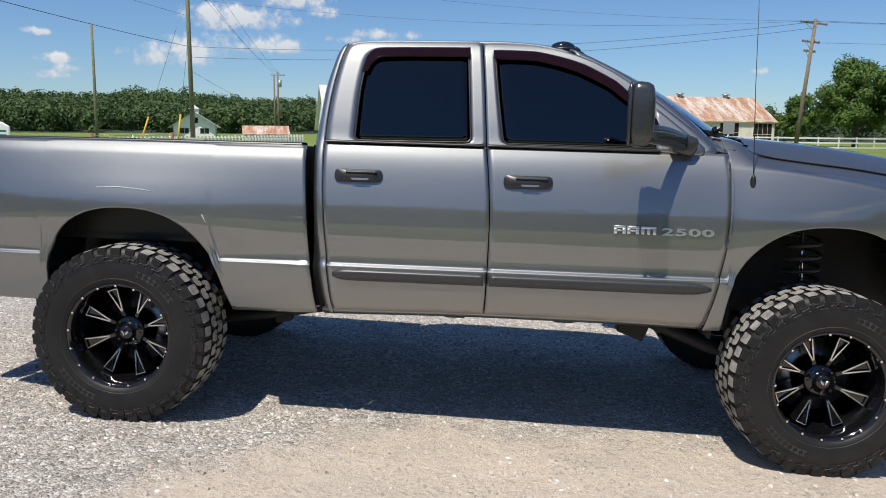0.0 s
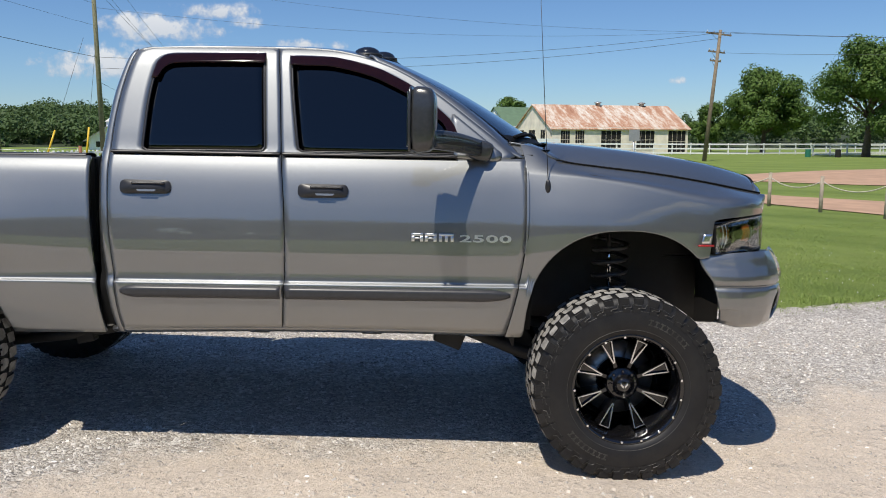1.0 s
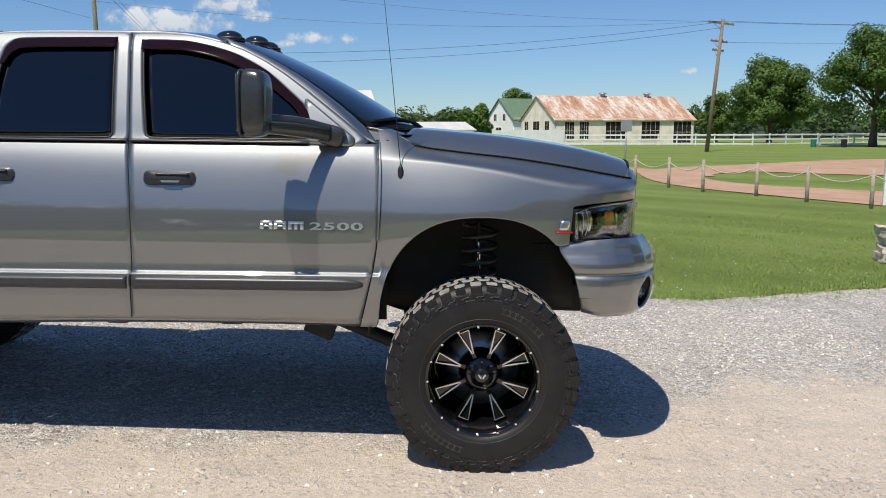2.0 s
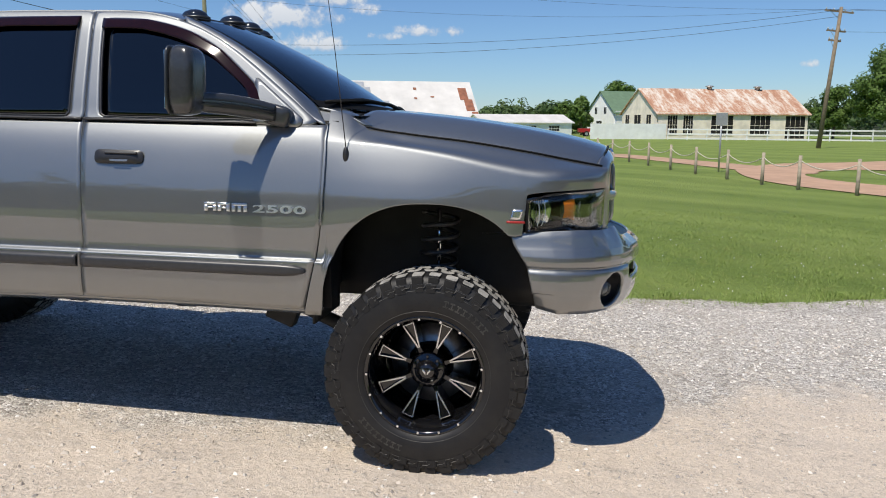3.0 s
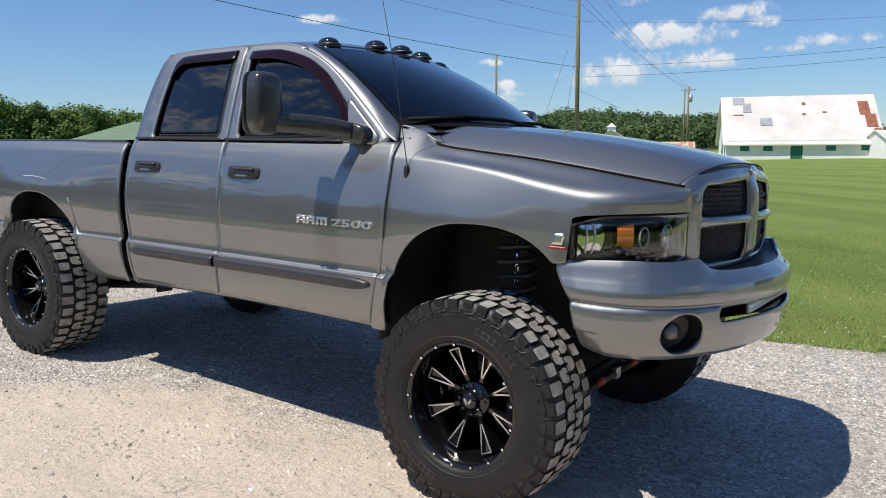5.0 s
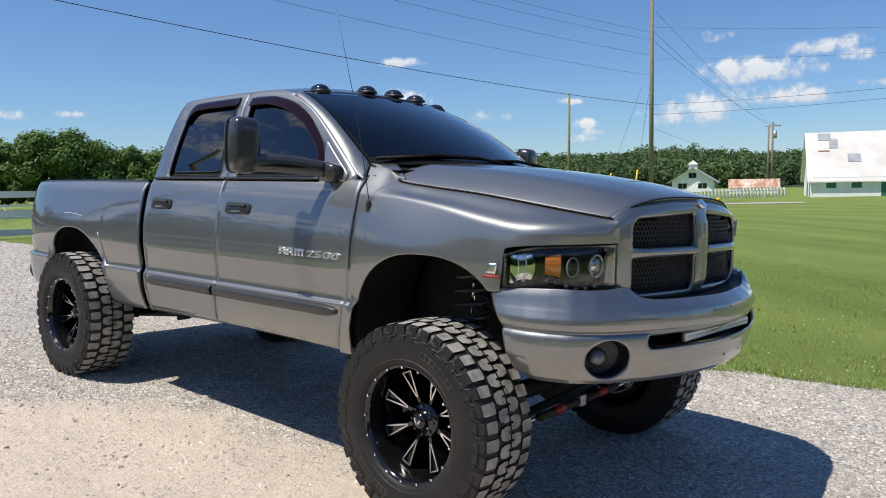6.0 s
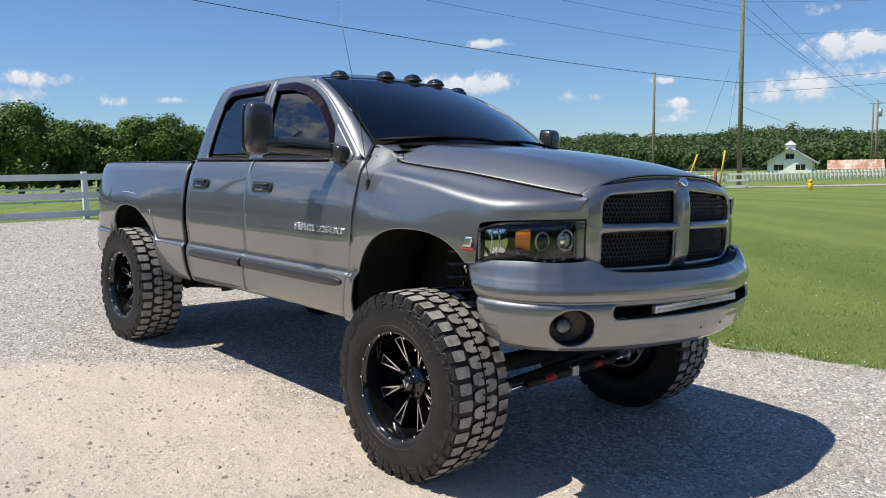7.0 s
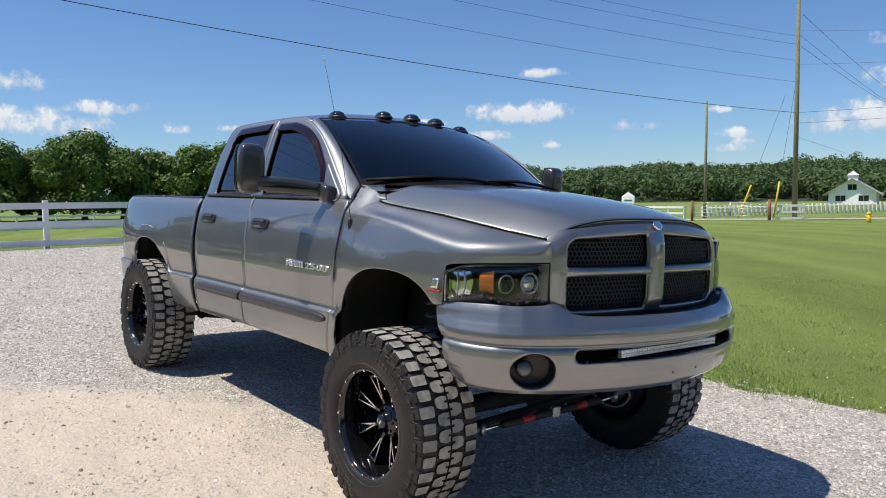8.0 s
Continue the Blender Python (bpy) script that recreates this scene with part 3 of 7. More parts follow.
def side_panels(sd):
    out = (0, sd, 0)
    # --- bed side: from the tail to the gap behind the cab
    bed_top = curve([(-1.12, 1.425), (-1.05, 1.443), (-0.6, 1.456), (0.93, 1.466)])
    tail_x = curve([(0.60, -1.02), (0.75, -1.06), (1.1, -1.10), (1.35, -1.095), (1.47, -1.06)])
    front_x = curve([(0.60, 1.012), (0.70, 0.998), (0.83, 0.982), (0.95, 0.968), (1.2, 0.952), (1.48, 0.932)])

    def bedf(u, v):
        x = -1.08 + 2.03 * u
        a = arch(x, *AR)
        z0 = max(rocker_z(x), a)
        z = rows(v, z0, bed_top(x))
        x = tail_x(z) + (front_x(z) - tail_x(z)) * u
        p = skin(x, z, sd)
        tail = max(0.0, (-0.40 - x) / 0.70)
        p.y -= sd * 0.125 * tail ** 3
        if z > 1.40:
            p.y -= sd * 0.55 * (z - 1.40) ** 1.3
        return p

    bed = add("bed_side", sheet(bedf, 110, 50, out), PAINT, "grey metallic bed side with two light scratches", thick=0.02)
    def capf(u, v):
        x = -1.03 + 1.94 * u
        a = math.pi * v
        yc = 0.836 - 0.115 * max(0.0, (-0.40 - x) / 0.70) ** 3
        return Vector((x, sd * (yc + 0.060 * math.copysign(abs(math.cos(a)) ** 0.5, math.cos(a))), bed_top(x) - 0.012 + 0.026 * math.sin(a) ** 0.4))
    cap = sheet(capf, 60, 12, (0, 0, 1))
    add("bed_rail_cap", cap, BLACK_PLASTIC, "black plastic bed rail cap", smooth=False)
    # scratches in the paint
    if sd < 0:
        for pts in ([(-0.13, 1.218), (-0.02, 1.224), (0.10, 1.216), (0.17, 1.206)], [(0.425, 1.098), (0.437, 1.075), (0.446, 1.055)]):
            ln = [skin(x, z, sd, 0.0015) for x, z in pts]
            part("scratch", tube(ln, 0.0016, 4), WHITE, bed, "thin white scratch")
    # --- cab corner behind the rear door
    cab_rear = curve([(0.60, 1.056), (0.72, 1.032), (0.83, 1.014), (1.06, 0.992), (1.30, 0.979), (1.45, 0.973), (1.62, 0.988), (1.763, 1.003), (1.893, 1.032), (1.97, 1.056), (2.03, 1.09)])
    seam_r = curve([(0.60, 1.106), (0.66, 1.092), (0.75, 1.079), (0.87, 1.067), (1.1, 1.048), (1.29, 1.037), (1.476, 1.030), (1.595, 1.034), (1.707, 1.044), (1.85, 1.066), (1.945, 1.088), (2.03, 1.118)])

    def cornerf(u, v):
        z = 0.61 + (1.984 + 0.026 * u - 0.61) * v
        x = cab_rear(z) + (seam_r(z) - 0.0026 - cab_rear(z)) * u
        p = skin(x, z, sd)
        p.y -= sd * 0.045 * (1 - u) ** 3
        return p

    add("cab_corner", sheet(cornerf, 8, 70, out), PAINT, thick=0.02)
    # --- doors
    seam_m = curve([(0.6, 1.875), (0.85, 1.885), (1.10, 1.888), (1.30, 1.878), (1.475, 1.860), (1.79, 1.837), (2.035, 1.815)])
    seam_f = curve([(0.6, 2.97), (0.66, 2.984), (0.78, 3.012), (0.885, 3.034), (1.0, 3.052), (1.1, 3.063), (1.25, 3.070), (1.335, 3.070), (1.45, 3.062), (1.56, 3.045), (1.62, 3.03)])

    def lower(xl, xr, gl, gr):
        def f(u, v):
            xm = (xl(1.0) + xr(1.0)) / 2 + (u - 0.5) * (xr(1.0) - xl(1.0))
            z0 = rocker_z(xm) + 0.022
            z = rows(v, z0, BELT)
            x = xl(z) + gl + (xr(z) - gr - xl(z) - gl) * u
            return skin(x, z, sd)
        return f

    win_r = rounded([(1.178, 1.497), (1.188, 1.78), (1.222, 1.985), (1.48, 1.991), (1.747, 1.996), (1.782, 1.503)], [0.02, 0.15, 0.10, 0.2, 0.04, 0.02], 8)
    win_f = rounded([(1.936, 1.503), (1.896, 1.79), (1.876, 1.986), (2.11, 1.982), (2.33, 1.925), (2.49, 1.842), (2.69, 1.660), (2.80, 1.503)], [0.02, 0.2, 0.05, 0.12, 0.12, 0.12, 0.10, 0.02], 8)
    # upper frames: outer outlines
    rear_out = [(seam_r(z) + 0.0026, z) for z in np.linspace(BELT, 2.005, 18)] + [(x, 2.018 + 0.014 * math.sin((x - 1.1) / 0.7 * 1.5)) for x in np.linspace(1.15, 1.812, 16)] + \
               [(seam_m(z) - 0.0026, z) for z in np.linspace(2.025, BELT, 14)]
    front_out = [(seam_m(z) + 0.0026, z) for z in np.linspace(BELT, 2.03, 16)] + PILLAR + [(3.0, BELT)]

    def match(outer, inner, n=90):
        o, i = resample(outer, n), resample(inner, n)
        best = min(range(n), key=lambda s: sum((Vector(o[k]) - Vector(i[(k + s) % n])).length for k in range(0, n, 3)))
        return o, i[best:] + i[:best]

    doors = []
    for nm, xl, xr, wout, win, lab in (("rear_door", seam_r, seam_m, rear_out, win_r, "grey metallic rear passenger door"), ("front_door", seam_m, seam_f, front_out, win_f, "grey metallic front passenger door with model lettering")):
        bm = sheet(lower(xl, xr, 0.0026, 0.0026), 40, 50, out)
        o, i = match(wout, win)
        outline_ring(o, i, lambda a, b: skin(a, b, sd), out, bm, 4)
        bmesh.ops.remove_doubles(bm, verts=bm.verts, dist=0.0006)
        d = add(nm, bm, PAINT, lab, thick=0.018)
        doors.append(d)
        # rubber seal round the glass
        n = 90
        pts = resample(win, n)
        bm = bmesh.new()
        cxy = Vector((sum(p[0] for p in pts) / n, sum(p[1] for p in pts) / n))
        inner = [tuple(cxy + (Vector(p) - cxy) * 0.972) for p in pts]
        outline_ring(pts, inner, lambda a, b: skin(a, b, sd, 0.003), out, bm, 2)
        part("window_seal", bm, BLACK_PLASTIC, d, "black rubber window seal", thick=0.012)
        part("window_glass", slab(pts, lambda a, b: skin(a, b, sd, -0.010), out, rings=6), GLASS_TINT, d, "dark tinted side window", thick=0.004)
        # belt moulding
        e0, e1 = xl(BELT) + 0.006, (xr(BELT) - 0.006 if nm == "rear_door" else 2.72)
        bm = sheet(lambda u, v: skin(e0 + (e1 - e0) * u, 1.484 + 0.015 * v, sd, 0.011 + 0.006 * math.sin(math.pi * v)), 20, 4, out)
        part("belt_moulding", bm, BLACK_PLASTIC, d, thick=0.012)
        # handle: recessed cup, black grip and key patch
        hx = 1.219 if nm == "rear_door" else 2.072
        hz = 1.323 if nm == "rear_door" else 1.317
        cup = rounded([(hx - 0.122, hz - 0.034), (hx - 0.122, hz + 0.032), (hx + 0.122, hz + 0.030), (hx + 0.122, hz - 0.030)], 0.0335, 8)
        hd = part("door_handle", slab(cup, lambda a, b: skin(a, b, sd, 0.004 + 0.02 * max(0.0, 1 - ((a - hx) / 0.125) ** 4) * max(0.0, 1 - ((b - hz) / 0.036) ** 2) ** 0.5), out, rings=8), BLACK_PLASTIC, d, "black plastic door handle")
        grip = rounded([(hx - 0.030, hz - 0.0225), (hx - 0.036, hz - 0.013), (hx + 0.058, hz - 0.013), (hx + 0.050, hz - 0.0225)], 0.005, 4)
        part("finger_recess", slab(grip, lambda a, b: skin(a, b, sd, 0.0262), out, rings=3), PAINT, hd)
        bm = sheet(lambda u, v: skin(hx - 0.06 + 0.155 * u, hz + 0.010 + 0.014 * v, sd, 0.022 + 0.010 * math.sin(math.pi * v)), 12, 6, out)
        part("pull_bar", bm, TRIM_GREY, hd, thick=0.008)
        # protective side moulding, tapered at its outer end
        m0, m1 = (1.10, 1.870) if nm == "rear_door" else (1.897, 2.99)
        tap = curve([(0.0, 0.35), (0.05, 0.85), (0.12, 1.0), (1.0, 1.0)]) if nm == "rear_door" else curve([(0.0, 1.0), (0.86, 1.0), (0.95, 0.8), (1.0, 0.3)])

        def mould(u, v):
            x = m0 + (m1 - m0) * u
            k = tap(u)
            zc = 0.820
            return skin(x, zc + (v - 0.5) * 0.062 * k, sd, 0.003 + 0.020 * k * max(0.0, 1 - (2 * v - 1) ** 4))
        part("side_moulding", sheet(mould, 40, 10, out), TRIM_GREY, d, "dark grey rub strip along the door", thick=0.006)

    # rocker panel under the doors
    def rock(u, v):
        x = 1.04 + (2.99 - 1.04) * u
        z = rocker_z(x) - 0.016 + 0.034 * v
        return skin(x, z, sd, -0.012 - 0.05 * (1 - v) ** 2)
    add("rocker_panel", sheet(rock, 40, 6, out), PAINT, thick=0.02)

    # front door: mirror mounting triangle
    fd = doors[1]
    tri = rounded([(2.705, 1.488), (2.69, 1.715), (2.945, 1.510), (2.93, 1.476)], [0.01, 0.03, 0.07, 0.02], 6)
    part("mirror_sail", slab(resample(tri, 50), lambda a, b: skin(a, b, sd, 0.006), out, rings=4), PAINT, fd, "painted mirror mounting triangle", thick=0.012)
    edge = resample(tri, 50)
    mx, mz = sum(p[0] for p in edge) / 50, sum(p[1] for p in edge) / 50
    part("sail_seal", slab([(mx + (p[0] - mx) * 1.014, mz + (p[1] - mz) * 1.014) for p in edge], lambda a, b: skin(a, b, sd, 0.0025), out, rings=4), RUBBER_GAP, fd, thick=0.006)
    return doors


def fender_section(x):
    """Height and half width of the fender from its lower edge up to the hood seam, as a curve over v."""
    seam_z = curve([(2.95, 1.582), (3.03, 1.567), (3.10, 1.554), (3.155, 1.536), (3.20, 1.502), (3.25, 1.479), (3.43, 1.455), (3.70, 1.428), (3.968, 1.391), (4.17, 1.358), (4.372, 1.326)])(x)
    seam_y = curve([(2.95, 0.782), (3.03, 0.786), (3.10, 0.792), (3.16, 0.805), (3.25, 0.822), (3.57, 0.812), (3.95, 0.775), (4.36, 0.66)])(x)
    return seam_y, seam_z


plan_nose = curve([(0.0, 4.442), (0.2, 4.437), (0.4, 4.420), (0.55, 4.390), (0.65, 4.355), (0.77, 4.295), (0.86, 4.215), (0.928, 4.12), (0.966, 4.03), (0.982, 3.95)])
side_at_nose = curve([(3.95, 0.982), (4.03, 0.966), (4.12, 0.928), (4.215, 0.86), (4.295, 0.77), (4.365, 0.65), (4.405, 0.55)])


shoulder = curve([(2.95, 1.42), (3.3, 1.400), (3.6, 1.355), (3.9, 1.290), (4.1, 1.262), (4.36, 1.262)])


def flank_w(x, z):
    """Half width of the fender's flank."""
    w = side_w(z) + bulge(x, z) + nose_in(x)
    if x < 3.45:
        return w
    k = 0.016                                                       # eased into the nose's plan
    soft = -k * math.log(math.exp(-w / k) + math.exp(-side_at_nose(x) / k))
    t = min(1.0, (x - 3.45) / 0.5)
    return w + (soft - w) * t * t * (3 - 2 * t)


def fender_top(x, t):
    """The fender's crown as (half width, height): t 0 at the shoulder, 1 at the hood seam."""
    sy, sz = fender_section(x)
    tuck = math.exp(-((x - 3.185) / 0.055) ** 2)
    sy, sz = sy - 0.035 * tuck, sz + 0.004 * tuck
    z0 = shoulder(x)
    y0 = flank_w(x, z0)
    slope = (flank_w(x, z0) - flank_w(x, z0 - 0.01)) / 0.01
    ln = math.hypot(sy - y0, sz - z0)
    p0, p3 = Vector((y0, z0)), Vector((sy, sz))
    p1 = p0 + Vector((slope, 1.0)).normalized() * ln * curve([(3.0, 0.14), (3.15, 0.16), (3.35, 0.30), (3.6, 0.36), (4.4, 0.36)])(x)
    p2 = p3 + Vector((1.0, -0.30)).normalized() * ln * curve([(3.0, 0.08), (3.12, 0.10), (3.35, 0.30), (3.6, 0.40), (4.4, 0.40)])(x)
    dip = 0.015 * min(1.0, max(0.0, (x - 3.18) / 0.22)) * min(1.0, max(0.0, (4.28 - x) / 0.3))
    q = (1 - t) ** 3 * p0 + 3 * t * (1 - t) ** 2 * p1 + 3 * t * t * (1 - t) * p2 + t ** 3 * p3
    s = math.sin(math.pi * t) ** 2 * dip
    return q.x - s * 0.5, q.y - s


def fenders(sd):
    out = (0, sd, 0)
    seam_f = curve([(0.6, 2.97), (0.66, 2.984), (0.78, 3.012), (0.885, 3.034), (1.0, 3.052), (1.1, 3.063), (1.25, 3.070), (1.335, 3.070), (1.45, 3.062), (1.56, 3.045), (1.62, 3.03)])
    lamp_top = curve([(3.96, 1.175), (4.0, 1.205), (4.1, 1.218), (4.36, 1.236)])
    VS = 0.62

    def flank(u, v):
        # the flank ends below in the wheel opening, the bumper and the headlight, above in the hood seam
        x = 2.975 + (4.36 - 2.975) * u
        a = arch(x, *AF)
        z0 = max(rocker_z(x) - 0.005, a) if x < 3.95 else (lamp_top(x) if x > 3.985 else 1.02 + (lamp_top(3.985) - 1.02) * max(0, (x - 3.975) / 0.01))
        if 3.90 < x < 3.95:
            z0 = max(z0, 1.015)

        def at(xx):
            if v <= VS:
                z = rows(v / VS, z0, shoulder(max(xx, 2.95)))
                return flank_w(xx, z), z
            return fender_top(xx, (v - VS) / (1 - VS))
        y, z = at(x)
        if u < 0.06:
            s = seam_f(min(z, 1.6)) + 0.0026
            x = s + u / 0.06 * (2.975 + 0.06 * 1.385 - s)
            y, z = at(x)
        return Vector((x, sd * y, z))

    add("front_fender", sheet(flank, 160, 76, out), PAINT, "grey metallic front fender", thick=0.014)


def hood_z(x, y):
    """Height of the hood's skin."""
    zc = curve([(3.0, 1.602), (3.2, 1.602), (3.5, 1.586), (3.8, 1.556), (4.1, 1.512), (4.27, 1.476), (4.38, 1.446), (4.47, 1.41)])(x)
    sy, sz = fender_section(min(x, 4.36))
    t = min(abs(y) / sy, 1.0)
    ridge = 0.018 * math.exp(-((t - 0.70) / 0.12) ** 2) * (1 if x < 4.1 else max(0, 1 - (x - 4.1) / 0.3))
    return zc + (sz - zc) * (0.25 * t ** 2 + 0.75 * t ** 3.6) + ridge * 0.6


def hood():
    def f(u, v):
        y = -1 + 2 * v
        x0 = 3.155 + 0.10 * (1 - abs(y) ** 2.2) + 0.075 * max(0.0, (abs(y) - 0.88) / 0.12) ** 2.6
        x1 = min(4.42, plan_nose(abs(y) * 0.66) - 0.048)
        x = x0 + (x1 - x0) * u
        sy, _ = fender_section(min(x, 4.36))
        yy = y * (sy - 0.006)
        return Vector((x, yy, hood_z(x, yy) - 0.010 * abs(y) ** 14 - 0.005 * u ** 30))
    h = add("hood", sheet(f, 60, 60, (0, 0, 1)), PAINT, "grey metallic hood with a raised centre", thick=0.015)
    # near-black tubes laid along the hood's edge, standing in for the shaded gap
    for sg in (-1, 1):
        pts = [Vector((x, sg * (fender_section(x)[0] + 0.001), fender_section(x)[1] + 0.0035)) for x in np.linspace(4.33, 3.24, 40)]
        pts += [f(0.0, 0.5 + sg * 0.5 * q) + Vector((-0.004, 0, 0.0)) for q in np.linspace(0.995, 0.86, 14)]
        part("hood_gap_line", tube(pts, 0.0052, 6), RUBBER_GAP, h)
    pts = [f(1.0, k / 40) + Vector((0.004, 0, 0)) for k in range(41)]
    part("hood_gap_line", tube(pts, 0.0035, 6), RUBBER_GAP, h)
    # cowl panel between hood and windshield
    def cowl(u, v):
        y = -0.79 + 1.58 * u
        x0 = 3.06 + 0.18 * (1 - (y / 0.79) ** 2) - 0.06
        x1 = 3.155 + 0.10 * (1 - abs(y / 0.79) ** 2.2) + 0.03
        return Vector((x0 + (x1 - x0) * v, y, 1.578 - 0.012 * v - 0.03 * (y / 0.79) ** 2))
    add("cowl_panel", sheet(cowl, 30, 4, (0, 0, 1)), BLACK_PLASTIC, "black plastic cowl below the windshield")
    return h


def roof_and_glass():
    # roof skin, blended into the door frames at its sides

    def roof(u, v):
        y = -1 + 2 * v
        x0 = 1.085 + 0.03 * abs(y) ** 2
        x1 = 2.40 - 0.13 * abs(y) ** 2.4
        x = x0 + (x1 - x0) * u
        edge_z = curve([(1.08, 1.985), (1.12, 2.006), (1.2, 2.020), (1.5, 2.031), (1.9, 2.034), (2.08, 2.024), (2.20, 2.002), (2.30, 1.974), (2.40, 1.94)])(x)
        crown = curve([(1.05, 0.030), (1.2, 0.052), (1.6, 0.064), (2.0, 0.066), (2.2, 0.076), (2.40, 0.09)])(x)
        z = edge_z + crown * (1 - abs(y) ** 2.2)
        yy = y * (side_w(edge_z) + 0.002)
        return Vector((x, yy, z))

    rf = add("roof", sheet(roof, 50, 44, (0, 0, 1)), PAINT, "grey metallic cab roof", thick=0.02)

    # A pillars
    for sd in (-1, 1):
        low_edge, top_edge = resample(PILLAR[3:-1] + [(3.0, 1.514), (3.035, 1.500), (3.052, 1.498)], 30, False), resample([(2.270, 2.010)] + [(2.275 + 0.710 * q, 2.008 - 0.432 * q + 0.042 * math.sin(math.pi * q) + 0.003) for q in (0.1, 0.25, 0.4, 0.55, 0.7, 0.85, 1.0)], 30, False)
        wide = curve([(2.2, 0.660), (2.275, 0.667), (2.985, 0.787), (3.2, 0.787)])

        def pil(u, v):
            k = u * 29
            i = min(int(k), 28)
            a, b = Vector(low_edge[i]).lerp(Vector(low_edge[i + 1]), k - i), Vector(top_edge[i]).lerp(Vector(top_edge[i + 1]), k - i)
            p, q = skin(a.x, a.y, sd), Vector((b.x, sd * wide(b.x), b.y))
            fade = 1.0 - u ** 6
            return p.lerp(q, v) + Vector((0.25, sd * 0.6, 0.7)).normalized() * (0.010 * math.sin(math.pi * v) * fade - 0.008 * u ** 6)
        add("a_pillar", sheet(pil, 40, 10, (0.4, sd, 0.6)), PAINT, thick=0.012)

        # painted corner between the pillar's foot, the fender and the hood
        def corner(u, v):
            low = Vector((3.045, skin(3.05, 1.47, sd).y / sd - 0.007, 1.455)).lerp(Vector((3.09, skin(3.09, 1.47, sd).y / sd - 0.007, 1.455)), u)
            top = Vector((2.972, 0.775, 1.570)).lerp(Vector((3.07, 0.776, 1.556)), u)
            p = low.lerp(top, v)
            return Vector((p.x, sd * p.y, p.z))
        add("pillar_foot", sheet(corner, 6, 8, (0, sd, 0.6)), PAINT, thick=0.01)

        def ledge(u, v):
            a = Vector((2.985, 0.784, 1.578)).lerp(Vector((3.215, 0.806, 1.500)), u)
            b = Vector((3.065, 0.675, 1.582)).lerp(Vector((3.245, 0.785, 1.497)), u)
            p = a.lerp(b, v)
            return Vector((p.x, sd * p.y, p.z + 0.014 * math.sin(math.pi * u) - 0.003))
        add("cowl_side", sheet(ledge, 10, 6, (0, 0, 1)), PAINT, thick=0.008)

    # windshield
    def wind(u, v):
        y = -1 + 2 * u
        top = Vector((2.40 - 0.125 * abs(y) ** 2.4, y * 0.665, 2.028 - 0.022 * abs(y) ** 2.2))
        bot = Vector((2.985 + 0.275 * (1 - abs(y) ** 2), y * 0.785, 1.574 + 0.002 * (1 - abs(y) ** 2)))
        p = top.lerp(bot, v)
        p.z += (0.030 + 0.012 * abs(y) ** 2) * math.sin(math.pi * v)
        return p
    ws = add("windshield", sheet(wind, 40, 20, (1, 0, 1)), GLASS_WIND, "dark tinted curved windshield", thick=0.005)
    # black ceramic border
    bm = bmesh.new()
    for (u0, u1, v0, v1) in ((0, 0.007, 0, 1), (0.993, 1, 0, 1), (0, 1, 0, 0.025), (0, 1, 0.945, 1)):
        sheet(lambda u, v: wind(u0 + (u1 - u0) * u, v0 + (v1 - v0) * v) + Vector((0.003, 0, 0.004)), 24, 10, (1, 0, 1), bm=bm)
    part("glass_border", bm, RUBBER_GAP, ws)
    # rear glass of the cab
    def back(u, v):
        y = -1 + 2 * u
        z = 1.50 + 0.44 * v
        return Vector((0.985 + 0.06 * v * v + 0.02, y * (side_w(z) - 0.05), z))
    bw = add("back_panel", sheet(lambda u, v: Vector((0.985, (-1 + 2 * u) * 0.88, 0.62 + 0.88 * v)), 10, 10, (-1, 0, 0)), PAINT, thick=0.02)
    add("rear_window", sheet(back, 10, 10, (-1, 0, 0)), GLASS_TINT, "dark tinted rear cab window", thick=0.004)

    # clearance lamps on the roof's front edge
    for y in (-0.510, -0.185, 0.045, 0.275, 0.560):
        yn = y / 0.70
        x = 2.325 - 0.14 * abs(yn) ** 2.0
        base = Vector((x, y, 1.982 + 0.080 * (1 - abs(yn) ** 2.2) + 0.022 * abs(yn) ** 2))
        bm = bmesh.new()
        bmesh.ops.create_uvsphere(bm, u_segments=20, v_segments=12, radius=1.0)
        for vv in bm.verts:
            c = vv.co
            c.x, c.y, c.z = c.x * (0.064 if c.x > 0 else 0.074), c.y * 0.051, max(c.z, -0.2) * 0.037
            c += base
        cl = add("clearance_lamp", bm, LAMP_BLACK, "smoked black roof clearance lamp")
        bm = bmesh.new()
        bmesh.ops.create_cone(bm, cap_ends=True, segments=24, radius1=1, radius2=0.97, depth=0.012,
                              matrix=Matrix.Translation(base + Vector((0, 0, -0.006))) @ Matrix.Diagonal((0.077, 0.057, 1, 1)))
        part("lamp_base", bm, BLACK_PLASTIC, cl)

    # wipers
    for pts in ([(3.24, 0.05, 1.606), (3.20, -0.14, 1.630), (3.14, -0.42, 1.632), (3.03, -0.73, 1.604)], [(3.20, 0.62, 1.590), (3.18, 0.48, 1.618), (3.19, 0.28, 1.632), (3.22, 0.02, 1.628)]):
        w = add("wiper", tube(pts, [0.011, 0.010, 0.008, 0.005], 6), RUBBER_GAP, "black wiper arm and blade")
        part("wiper_blade", tube([Vector(pts[1]) + Vector((-0.03, 0.02, 0.004)), Vector(pts[2]) + Vector((-0.03, 0, 0.004)), Vector(pts[3]) + Vector((-0.015, -0.04, -0.004))], 0.010, 5), RUBBER_GAP, w)

